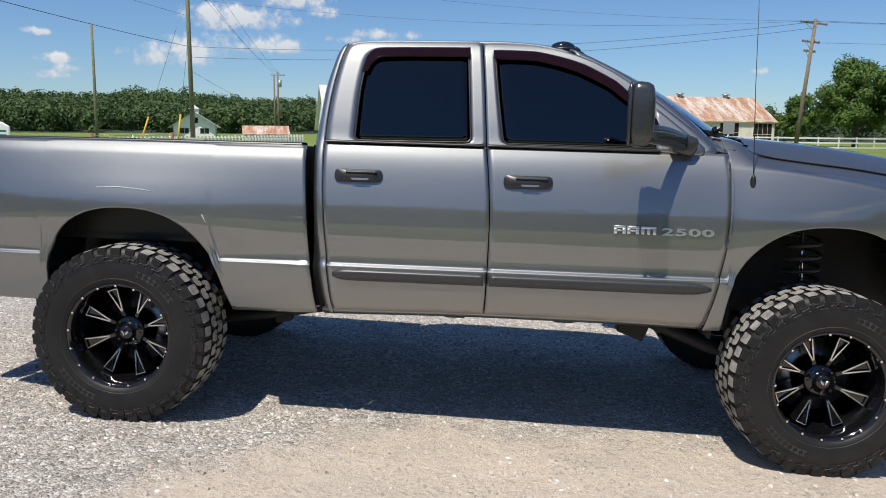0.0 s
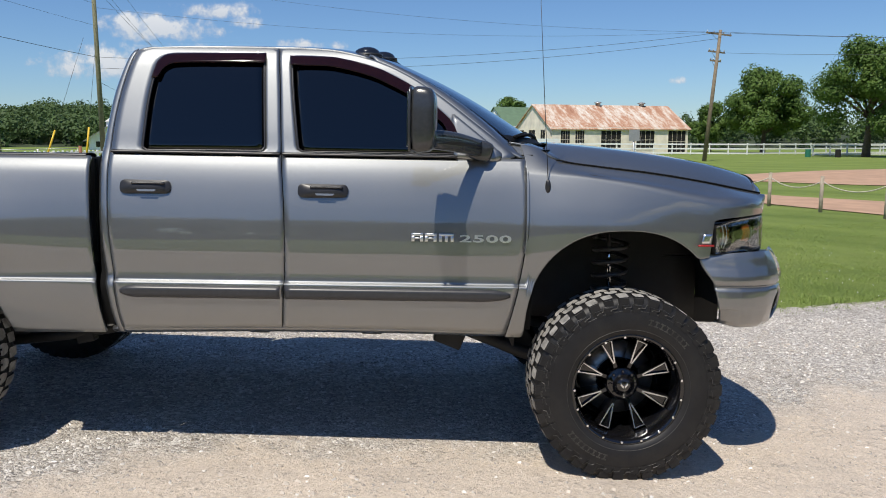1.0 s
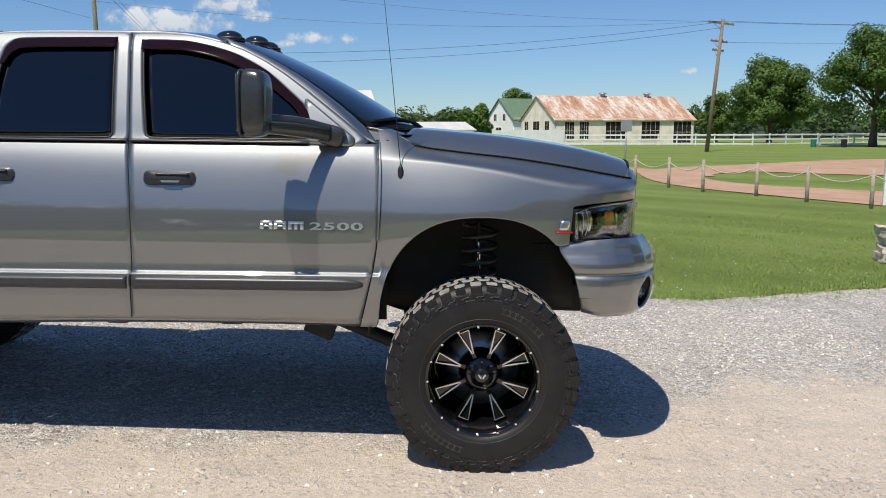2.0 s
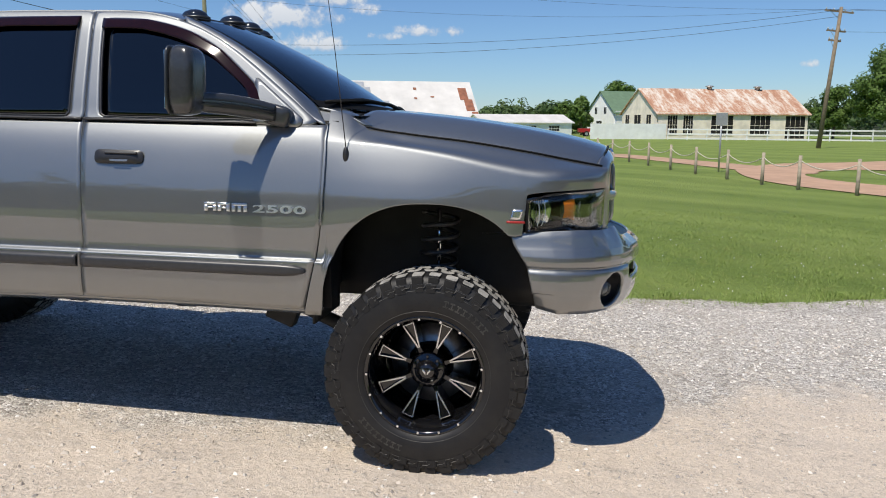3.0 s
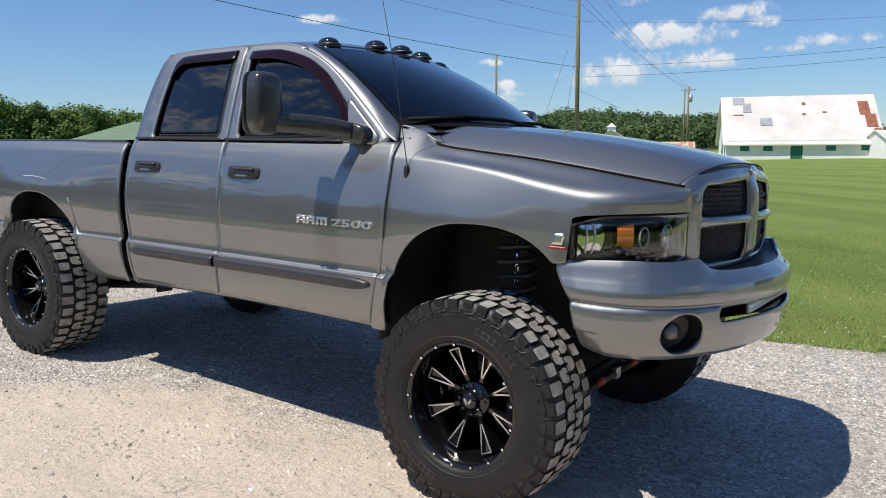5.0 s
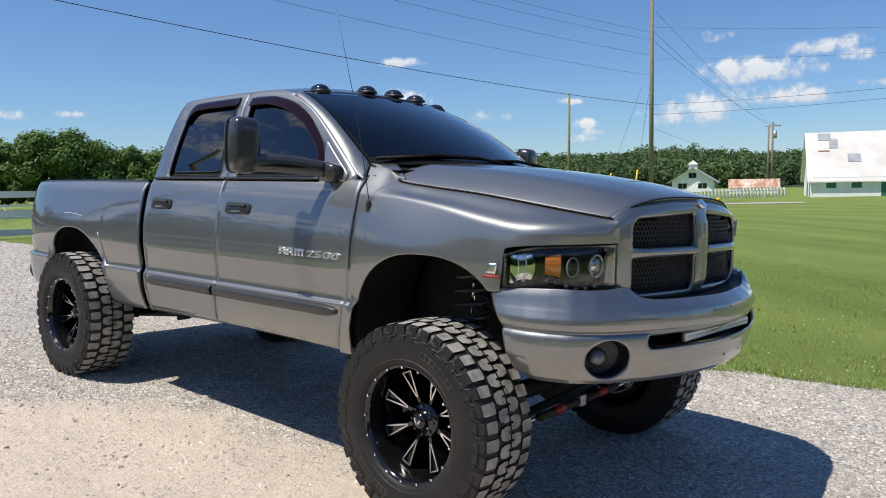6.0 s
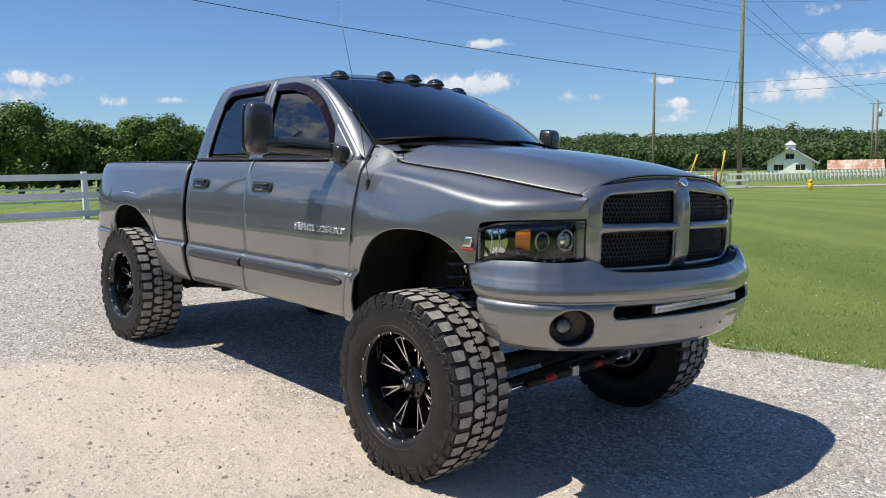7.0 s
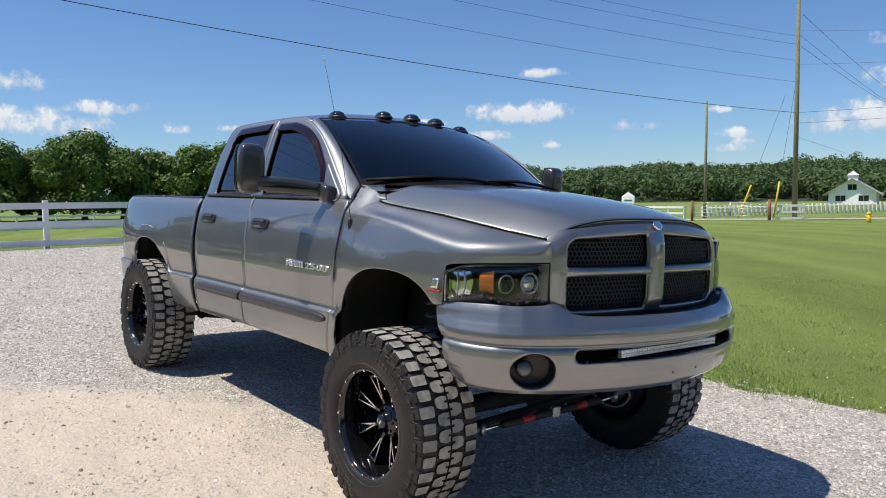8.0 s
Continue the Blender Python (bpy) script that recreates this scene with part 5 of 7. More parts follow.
def trim_bits():
    # aerial on the near fender
    a = skin(3.163, 1.355, -1)
    base = bmesh.new()
    bmesh.ops.create_uvsphere(base, u_segments=14, v_segments=10, radius=1.0, matrix=Matrix.Translation(a + Vector((0, -0.002, 0.0))) @ Matrix.Diagonal((0.014, 0.014, 0.036, 1)))
    an = add("aerial", base, BLACK_PLASTIC, "thin black whip aerial on the fender")
    part("whip", tube([a + Vector((0, 0, 0.03)), a + Vector((-0.040, -0.055, 0.45)), a + Vector((-0.088, -0.150, 0.93))], [0.0024, 0.0018, 0.0012], 6), TRIM_GREY, an)
    # model badge: three plain chrome blocks, then the number
    bm = bmesh.new()
    for k, x in enumerate((2.503, 2.568, 2.636)):
        w = 0.057 if k < 2 else 0.072
        def seg(x0, x1, z0, z1):
            sheet(lambda u, v: skin(x0 + (x1 - x0) * u, z0 + (z1 - z0) * v, -1, 0.009), 3, 3, (0, -1, 0), bm=bm)
        seg(x, x + w, 1.108, 1.120)
        seg(x, x + 0.015, 1.080, 1.108)
        seg(x + w - 0.015, x + w, 1.080, 1.108)
        if k < 2:
            seg(x + 0.015, x + w - 0.015, 1.093, 1.100)
        else:
            seg(x + w / 2 - 0.007, x + w / 2 + 0.007, 1.080, 1.108)
    add("name_badge", bm, SATIN, "chrome block badge on the front door", thick=0.009)
    fc = bpy.data.curves.new("number", "FONT")
    fc.body, fc.size, fc.extrude, fc.bevel_depth, fc.space_character = "2500", 0.056, 0.004, 0.0, 1.08
    fc.offset = 0.0011
    tmp = new("number_text", fc)
    dg = bpy.context.evaluated_depsgraph_get()
    me = bpy.data.meshes.new_from_object(tmp.evaluated_get(dg))
    bpy.data.objects.remove(tmp)
    xs = [v.co.x for v in me.vertices]
    k = 0.252 / (max(xs) - min(xs))
    for v in me.vertices:
        x, z, y = 2.736 + (v.co.x - min(xs)) * k, 1.081 + v.co.y * 0.86, v.co.z
        p = skin(x, z, -1, 0.005)
        v.co = Vector((x, p.y - y, z))
    me.materials.append(SATIN)
    ob = new("number_badge", me)
    ob.parent, ob.matrix_basis = truck, BODY
    tagged(ob, "chrome number badge reading 2500")
    # engine badge on the fender: plain shapes
    bm = bmesh.new()
    sheet(lambda u, v: skin(3.918 + 0.045 * u + 0.010 * v, 1.092 + 0.046 * v, -1, 0.008), 4, 4, (0, -1, 0), bm=bm)
    eb = add("engine_badge", bm, MILLED, "small chrome and red engine badge", thick=0.006)
    part("badge_bar", sheet(lambda u, v: skin(3.903 + 0.08 * u, 1.076 + 0.010 * v, -1, 0.008), 6, 2, (0, -1, 0)), RED, eb, "red bar of the badge", thick=0.006)
    # window visors
    for poly in ([(1.195, 1.86), (1.216, 1.950), (1.255, 1.984), (1.40, 1.992), (1.752, 2.0), (1.752, 1.948), (1.40, 1.942), (1.29, 1.935), (1.25, 1.91), (1.225, 1.86)],
                 [(1.872, 1.988), (2.10, 1.986), (2.24, 1.955), (2.34, 1.924), (2.50, 1.842), (2.70, 1.665), (2.735, 1.57), (2.69, 1.57), (2.655, 1.655), (2.46, 1.808), (2.31, 1.880), (2.20, 1.912), (2.08, 1.936), (1.882, 1.938)]):
        for sd in (-1, 1):
            bm = bmesh.new()
            top, bot = resample(poly[:len(poly) // 2], 24, False), resample(poly[len(poly) // 2:][::-1], 24, False)
            def vf(u, v):
                i = min(int(u * 23), 22)
                t = u * 23 - i
                a = Vector(top[i]).lerp(Vector(top[i + 1]), t)
                b = Vector(bot[i]).lerp(Vector(bot[i + 1]), t)
                c = a.lerp(b, v)
                return skin(c.x, c.y, sd, 0.006 + 0.011 * v)
            add("window_visor", sheet(vf, 40, 6, (0, sd, 0.3)), VISOR, "smoked dark red window rain visor", thick=0.004)


def bed_and_tail():
    add("bed_floor", box(-1.05, 0.92, -0.80, 0.80, 0.93, 0.97), BLACK_PLASTIC, "black bed liner", smooth=False)
    for sd in (-1, 1):
        add("bed_inner_wall", box(-1.05, 0.92, min(sd * 0.78, sd * 0.80), max(sd * 0.78, sd * 0.82), 0.95, 1.449), BLACK_PLASTIC, smooth=False)
        # tail lamp, wrapped on the corner
        add("tail_lamp", sheet(lambda u, v: Vector((-1.112 + 0.05 * (1 - math.cos(u * 1.5)), sd * (0.72 + 0.125 * math.sin(u * 1.5)), 1.02 + 0.33 * v)), 10, 10, (-0.7, sd, 0)), LAMP_BLACK, "smoked dark tail lamp", thick=0.02)
    add("bed_front_wall", box(0.88, 0.91, -0.84, 0.84, 0.66, 1.46), PAINT, smooth=False)
    tg = add("tailgate", box(-1.10, -1.04, -0.71, 0.71, 0.86, 1.44), PAINT, "grey tailgate", bevel=0.02, smooth=False)
    part("tailgate_handle", box(-1.115, -1.10, -0.12, 0.12, 1.30, 1.37), BLACK_PLASTIC, tg, smooth=False, bevel=0.006)
    rb = add("rear_bumper", box(-1.20, -1.05, -0.87, 0.87, 0.62, 0.79), CHASSIS, "black rear step bumper", bevel=0.06, smooth=False)
    part("bumper_pad", box(-1.18, -1.07, -0.60, 0.60, 0.79, 0.80), TRIM_GREY, rb, smooth=False)


def under_body():
    # dark floor pan and inner wheel housings
    add("floor_pan", box(0.55, 3.02, -0.80, 0.80, 0.68, 0.76), CHASSIS, "black underbody floor", smooth=False)
    for sd in (-1, 1):
        for cx, half, top, z1 in ((3.55, 0.53, 1.24, 0.60), (0.02, 0.52, 1.20, 0.60)):
            def liner(u, v):
                a = math.pi * u
                r = half
                x = cx - r * math.cos(a)
                foot = 0.56 if a < math.pi / 2 else 0.76
                z = foot + (top - foot) * math.sin(a) ** 0.55
                return Vector((x, sd * (0.945 - 0.46 * v), z))
            add("wheel_liner", sheet(liner, 30, 6, (0, 0, -1)), CHASSIS, "black wheel housing", thick=0.01)
            add("liner_wall", sheet(lambda u, v: Vector((cx - half * 1.02 + 2.04 * half * u, sd * 0.45, 0.62 + (top - 0.60) * v)), 8, 8, (0, sd, 0)), CHASSIS, thick=0.01)
        fr = part("frame_rail", boxm(5.2, 0.075, 0.15, pose(1.62, sd * 0.42, 0.76)), CHASSIS, truck, "black ladder frame rail", smooth=False, bevel=0.01)
        # front coil spring and shock
        pts = []
        for k in range(150):
            a = 2 * math.pi * 8.5 * k / 149
            pts.append((3.54 + 0.086 * math.cos(a), sd * 0.64 + 0.086 * math.sin(a), 0.58 + 0.58 * k / 149))
        cs = part("coil_spring", tube(pts, 0.0115, 8), SPRING, truck, "black front coil spring")
        sh = part("shock_absorber", rod((3.55, sd * 0.64, 0.50), (3.54, sd * 0.64, 0.90), 0.030, 12), GLOSS_BLACK, truck, "black shock absorber with a chrome rod")
        part("shock_rod", rod((3.54, sd * 0.64, 0.90), (3.53, sd * 0.63, 1.18), 0.011, 8), CHROME, sh)
        # radius arm to the frame
        part("radius_arm", tube([(3.50, sd * 0.60, 0.42), (3.1, sd * 0.53, 0.50), (2.62, sd * 0.46, 0.66)], [0.045, 0.04, 0.035], 8), CHASSIS, truck, "black radius arm")
        part("arm_bracket", boxm(0.16, 0.09, 0.22, pose(2.72, sd * 0.50, 0.62, 0, 20, 0)), CHASSIS, truck, smooth=False, bevel=0.01)
        part("bracket_bolt", rod((2.78, sd * 0.545, 0.64), (2.78, sd * 0.56, 0.64), 0.018, 10), STEEL, truck)
        # rear leaf springs
        for k, (h, w) in enumerate(((0.60, 0.62), (0.56, 0.48), (0.52, 0.34))):
            part("leaf_spring", tube([(-w, sd * 0.52, h + 0.06), (0, sd * 0.52, h - 0.03), (w, sd * 0.52, h + 0.06)], 0.022, 6), CHASSIS, truck)
        part("spring_hanger", boxm(0.10, 0.07, 0.24, pose(0.68, sd * 0.52, 0.58, 0, -14, 0)), CHASSIS, truck, smooth=False, bevel=0.01)
        part("spring_block", boxm(0.16, 0.09, 0.15, pose(0.0, sd * 0.52, 0.53)), CHASSIS, truck, smooth=False, bevel=0.01)
        part("traction_bar", tube([(0.12, sd * 0.56, 0.44), (0.60, sd * 0.54, 0.50), (1.25, sd * 0.48, 0.62)], [0.03, 0.028, 0.03], 8), CHASSIS, truck)
        part("rear_shock", rod((0.12, sd * 0.60, 0.42), (0.36, sd * 0.55, 0.95), 0.032, 10), CHASSIS, truck)
    for x, y0 in ((WB, 0.16), (0.0, 0.0)):
        ax = part("axle", rod((x, -0.80, RAX_Z), (x, 0.80, RAX_Z), 0.05, 14), CHASSIS, truck, "black solid axle")
        bm = bmesh.new()
        bmesh.ops.create_uvsphere(bm, u_segments=20, v_segments=12, radius=0.15, matrix=Matrix.Translation((x, y0, RAX_Z)) @ Matrix.Diagonal((1.0, 0.85, 0.95, 1)))
        part("differential", bm, CHASSIS, ax)
    part("drive_shaft", rod((0.1, 0.0, 0.50), (2.3, 0.05, 0.72), 0.045, 12), CHASSIS, truck)
    part("exhaust_pipe", tube([(2.6, 0.25, 0.64), (1.5, 0.28, 0.62), (0.3, 0.35, 0.72), (-0.9, 0.55, 0.70)], 0.045, 10), STEEL, truck)
    for x in (0.95, 1.9, 2.45):
        part("cross_member", boxm(0.10, 0.84, 0.10, pose(x, 0, 0.68)), CHASSIS, truck, smooth=False, bevel=0.01)
    part("transfer_case", boxm(0.45, 0.36, 0.26, pose(2.2, 0.05, 0.70)), CHASSIS, truck, smooth=False, bevel=0.05)
    part("fuel_tank", boxm(0.9, 0.42, 0.24, pose(1.2, 0.55, 0.70)), CHASSIS, truck, smooth=False, bevel=0.05)
    for x in (1.25, 1.72, 2.3):
        add("body_mount", boxm(0.11, 0.10, 0.07, pose(x, -0.72, 0.605)), CHASSIS, smooth=False, bevel=0.01)
    # steering: drag link, track bar and twin stabiliser shocks ahead of the axle
    sx = WB + 0.17
    part("drag_link", tube([(sx + 0.03, -0.60, 0.42), (sx + 0.03, 0.65, 0.50)], 0.022, 8), CHASSIS, truck, "black steering link")
    part("track_bar", tube([(sx - 0.06, 0.62, 0.46), (sx - 0.06, 0.1, 0.58), (sx - 0.06, -0.5, 0.70)], 0.026, 8), CHASSIS, truck)
    stab = lambda y: (sx + 0.10, y, 0.420 + 0.024 * (y + 0.58))
    for y0, y1, end in ((-0.44, -0.08, -0.58), (0.34, 0.0, 0.48)):
        st = part("steering_stabiliser", rod(stab(y0), stab(y1), 0.021, 14), CHASSIS, truck, "black steering stabiliser shock with a red band")
        part("red_band", rod(stab(y0 + (y1 - y0) * 0.38), stab(y0 + (y1 - y0) * 0.62), 0.0222, 14), RED, st, "red stripe of the stabiliser")
        part("piston_rod", rod(stab(y0), stab(end), 0.010, 8), CHROME, st)
        part("rod_end", rod(Vector(stab(end)) + Vector((0, 0, -0.03)), Vector(stab(end)) + Vector((0, 0, 0.03)), 0.018, 10), STEEL, st)
    part("stabiliser_bracket", boxm(0.03, 0.06, 0.06, Matrix.Translation(stab(-0.04))), STEEL, truck, smooth=False, bevel=0.006)
    # radiator support and a dark block for the engine bay
    add("engine_bay", box(3.05, 4.25, -0.42, 0.42, 0.78, 1.36), CHASSIS, "black engine bay", smooth=False)
    add("radiator_support", box(4.14, 4.26, -0.60, 0.60, 0.80, 1.20), CHASSIS, smooth=False)
    # near-black sheets added behind the door and bed gaps, standing in for their shade
    for sd in (-1, 1):
        add("door_gap_backing", sheet(lambda u, v: skin(0.99 + (3.10 - 0.99) * u, 0.64 + 0.87 * v, sd, -0.040), 30, 16, (0, sd, 0)), RUBBER_GAP)
        add("pillar_gap_backing", sheet(lambda u, v: skin(1.79 + 0.10 * u, 1.47 + 0.50 * v, sd, -0.045), 4, 10, (0, sd, 0)), RUBBER_GAP)
    add("bed_gap_filler", sheet(lambda u, v: Vector((0.965, -0.86 + 1.72 * u, 0.62 + 0.85 * v)), 4, 4, (-1, 0, 0)), RUBBER_GAP)


# --- wheels: mud-terrain tyres on deep black eight-spoke rims; the outer face looks to -y
TR, TW, RR = 0.462, 0.315, 0.272


def build_wheel():
    prof_rim = [(0.150, 0.16), (0.215, 0.16), (0.235, 0.14), (0.243, 0.10), (0.246, -0.02), (0.250, -0.12), (0.256, -0.150), (0.266, -0.160), (0.275, -0.160), (0.279, -0.152), (0.276, -0.14)]
    bm = lathe(prof_rim, 96)
    bmesh.ops.recalc_face_normals(bm, faces=bm.faces)
    wheel = part("wheel", bm, GLOSS_BLACK, truck, "deep black wheel with eight milled spokes and a knobby tyre", thick=0.008)
    # tyre carcass
    hw = TW / 2
    prof = [(0.268, -hw + 0.005), (0.278, -hw - 0.006), (0.300, -hw - 0.016), (0.340, -hw - 0.020), (0.385, -hw - 0.014), (0.420, -hw - 0.008), (0.450, -hw + 0.004), (0.456, -hw + 0.03), (0.4555, -0.06), (0.4555, 0.0)]
    prof += [(r, -y) for r, y in prof[-2::-1]]
    bm = lathe(prof, 120)
    bmesh.ops.recalc_face_normals(bm, faces=bm.faces)
    ty = part("tyre", bm, RUBBER, wheel, "worn black mud-terrain tyre with dusty tread", thick=0.012)
    # tread: rounded shoulder lugs and a pair of interlocking blocks along the middle
    lugs, walls = bmesh.new(), bmesh.new()
    nlug = 38
    st = 2 * math.pi / nlug

    def lug(ang, shape, sg, r0, r1, bm, fall=0.0):
        """A block with an outline of (y, share of the pitch) pairs, drawn in a little at its top."""
        cy = sum(p[0] for p in shape) / len(shape)
        cs = sum(p[1] for p in shape) / len(shape)
        rings = []
        for r, k in ((r0, 1.02), (r1 - 0.0015, 0.985), (r1, 0.955)):
            ring = []
            for y, sh in shape:
                yy, ss = cy + (y - cy) * k, cs + (sh - cs) * k
                rr = r - fall * max(0.0, (yy - 0.125) / 0.04) ** 2
                ring.append(bm.verts.new((rr * math.cos(ang + ss * st), sg * yy, rr * math.sin(ang + ss * st))))
            rings.append(ring)
        n = len(shape)
        for lo, hi in zip(rings, rings[1:]):
            for q in range(n):
                bm.faces.new((lo[q], lo[(q + 1) % n], hi[(q + 1) % n], hi[q]))
        bm.faces.new(rings[-1]).material_index = 1

    mid_block = [(0.004, -0.41), (0.036, -0.45), (0.070, -0.30), (0.076, -0.02), (0.070, 0.28), (0.036, 0.40), (0.004, 0.36), (0.004, 0.085), (0.019, 0.085), (0.019, -0.065), (0.004, -0.065)]
    long_lug = [(0.084, -0.34), (0.094, -0.385), (0.154, -0.385), (0.164, -0.34), (0.165, 0.27), (0.155, 0.32), (0.094, 0.32), (0.082, 0.25)]
    short_lug = [(0.088, -0.34), (0.098, -0.375), (0.146, -0.375), (0.156, -0.33), (0.157, 0.26), (0.147, 0.31), (0.098, 0.31), (0.086, 0.25)]
    for k in range(nlug):
        for sg in (-1, 1):
            aa = st * (k + (0.5 if sg > 0 else 0.0))
            long_ = k % 2 == 0
            lug(aa, long_lug if long_ else short_lug, sg, 0.430, 0.4640, lugs, 0.007)
            lug(aa + st * 0.42, mid_block, sg, 0.430, 0.4650, lugs)
            # black flank of each lug, stepped down the shoulder
            lug(aa, [(0.140, -0.40), (0.169, -0.36), (0.169, 0.32), (0.140, 0.36)] if long_ else [(0.140, -0.37), (0.164, -0.33), (0.164, 0.30), (0.140, 0.34)], sg, 0.400, 0.4525, walls)
            lug(aa, [(0.150, -0.47), (0.1735, -0.40), (0.1735, 0.12), (0.150, 0.20)] if long_ else [(0.150, -0.30), (0.1735, -0.20), (0.1735, 0.40), (0.150, 0.46)], sg, 0.385, 0.420, walls)
    for b in (lugs, walls):
        bmesh.ops.recalc_face_normals(b, faces=b.faces)
    tagged(part("tread", lugs, [RUBBER, TREAD], ty, "dusty grey tread blocks", smooth=False), kind="stuff")
    tagged(part("shoulder_tread", walls, [RUBBER, SCUFFED], ty, "black shoulder lugs", smooth=False), kind="stuff")
    # raised bars of sidewall lettering and rings
    bm = bmesh.new()
    for r, yy in ((0.300, -hw - 0.0160), (0.392, -hw - 0.0125)):
        n = 110
        for k in range(n):
            a, b = 2 * math.pi * k / n, 2 * math.pi * (k + 1) / n
            rod((r * math.cos(a), yy, r * math.sin(a)), (r * math.cos(b), yy, r * math.sin(b)), 0.0013, 4, bm=bm)
    for a0 in (0.7, 3.8):
        for k in range(8):
            a = a0 + k * 0.085
            for dr, h in ((-0.012, 0.006), (0.012, 0.006), (0.0, 0.024)):
                r = 0.348 + dr
                boxm(h, 0.003, 0.022 if h < 0.01 else 0.006, Matrix.Translation((r * math.cos(a), -hw - 0.0195, r * math.sin(a))) @ Matrix.Rotation(-a, 4, "Y"), bm)
    for k in range(nlug):
        zig = [(0.402, 0.0), (0.424, 0.10), (0.424, 0.42), (0.408, 0.52), (0.408, 0.86), (0.402, 1.0)]
        ring = [(r * math.cos((k + q) * st), -hw - 0.0165 + 0.55 * max(0.0, r - 0.405), r * math.sin((k + q) * st)) for r, q in zig]
        for p, q in zip(ring, ring[1:]):
            rod(p, q, 0.0022, 4, bm=bm)
    part("sidewall_relief", bm, SCUFFED, ty, smooth=False)
    # rim lip ring and its bolts
    bolts = 17
    for k in range(bolts):
        a = 2 * math.pi * (k + 0.5) / bolts
        b = bmesh.new()
        bmesh.ops.create_cone(b, cap_ends=True, segments=10, radius1=0.0075, radius2=0.0055, depth=0.008, matrix=Matrix.Translation((0.262 * math.cos(a), -0.163, 0.262 * math.sin(a))) @ Matrix.Rotation(radians(90), 4, "X"))
        part("rim_bolt", b, CHROME, wheel, smooth=False)
    # centre disc, hub drum with its lug nuts, and a domed cap
    bm = lathe([(0.0, -0.088), (0.020, -0.087), (0.034, -0.082), (0.040, -0.074), (0.042, -0.052), (0.066, -0.048), (0.082, -0.040), (0.088, -0.026), (0.090, 0.0), (0.105, 0.02), (0.11, 0.06)], 48)
    bmesh.ops.remove_doubles(bm, verts=bm.verts, dist=1e-5)
    bmesh.ops.recalc_face_normals(bm, faces=bm.faces)
    part("hub", bm, GLOSS_BLACK, wheel, "gloss black hub with centre cap")
    for sg in (-1, 1):
        part("cap_emblem", slab(rounded([(sg * 0.003, -0.016), (sg * 0.020, 0.006), (sg * 0.018, 0.015), (sg * 0.003, 0.0)], 0.002, 2), lambda a, b: Vector((a, -0.0905 + 6 * (a * a + b * b), b)), (0, -1, 0)), MILLED, wheel, "plain milled cap emblem", thick=0.002)
    for k in range(8):
        a = 2 * math.pi * k / 8
        part("lug_nut", rod((0.064 * math.cos(a), -0.030, 0.064 * math.sin(a)), (0.064 * math.cos(a), -0.056, 0.064 * math.sin(a)), 0.0085, 6, 0.006), GLOSS_BLACK, wheel, smooth=False)
    # spokes: black wedges that widen outwards, a sunken pocket in each, its edges milled bright
    def face_y(r):
        return -0.036 - 0.030 * (r - 0.085) / 0.15

    for k in range(8):
        rot = Matrix.Rotation(-2 * math.pi * (k + 0.5) / 8, 4, "Y")
        bm = bmesh.new()
        top = [(0.070, 0.010), (0.112, 0.0085), (0.236, 0.0300)]
        up = [(r, w) for r, w in top] + [(r, -w) for r, w in top[::-1]]
        v1 = [bm.verts.new((r, face_y(r), w)) for r, w in up]
        v0 = [bm.verts.new((r, 0.055, w * 1.15)) for r, w in up]
        # pocket floor inside the milled outline
        inn = [(0.128, 0.0022), (0.228, 0.0215), (0.228, -0.0215), (0.128, -0.0022)]
        v2 = [bm.verts.new((r, face_y(r), w)) for r, w in inn]
        v3 = [bm.verts.new((r, face_y(r) + 0.014, w * 0.92)) for r, w in inn]
        bm.faces.new((v1[0], v1[1], v1[4], v1[5]))
        bm.faces.new((v1[1], v2[0], v2[3], v1[4]))
        bm.faces.new((v1[1], v1[2], v2[1], v2[0]))
        bm.faces.new((v1[2], v1[3], v2[2], v2[1]))
        bm.faces.new((v1[3], v1[4], v2[3], v2[2]))
        for i in range(4):
            bm.faces.new((v2[i], v2[(i + 1) % 4], v3[(i + 1) % 4], v3[i]))
        bm.faces.new(v3)
        for i in range(6):
            bm.faces.new((v1[i], v0[i], v0[(i + 1) % 6], v1[(i + 1) % 6]))
        bm.faces.new(v0[::-1])
        bm.transform(rot)
        bmesh.ops.recalc_face_normals(bm, faces=bm.faces)
        sp = part("spoke", bm, GLOSS_BLACK, wheel, "black spoke with milled silver edges", smooth=False)
        e = bmesh.new()

        def strip(pts):
            """A milled flat through (r, side, half width) rows, standing just proud of the spoke."""
            rows_ = []
            for i, (r, w, hw_) in enumerate(pts):
                p, q = pts[max(i - 1, 0)], pts[min(i + 1, len(pts) - 1)]
                d = Vector((q[0] - p[0], q[1] - p[1])).normalized()
                n = Vector((-d.y, d.x)) * hw_
                rows_.append([e.verts.new((r + sx * n.x, face_y(r) - dy, w + sx * n.y)) for sx, dy in ((-1, -0.004), (-1, 0.0018), (1, 0.0018), (1, -0.004))])
            for a_, b_ in zip(rows_, rows_[1:]):
                for i in range(3):
                    e.faces.new((a_[i], a_[i + 1], b_[i + 1], b_[i]))
            e.faces.new(rows_[0])
            e.faces.new(rows_[-1][::-1])
        for sg in (-1, 1):
            strip([(0.110, sg * 0.0028, 0.0026), (0.150, sg * 0.0095, 0.0037), (0.195, sg * 0.0180, 0.0025), (0.231, sg * 0.0252, 0.0015)])
        strip([(0.231, -0.0265, 0.0016), (0.231, 0.0265, 0.0016)])
        e.transform(rot)
        bmesh.ops.recalc_face_normals(e, faces=e.faces)
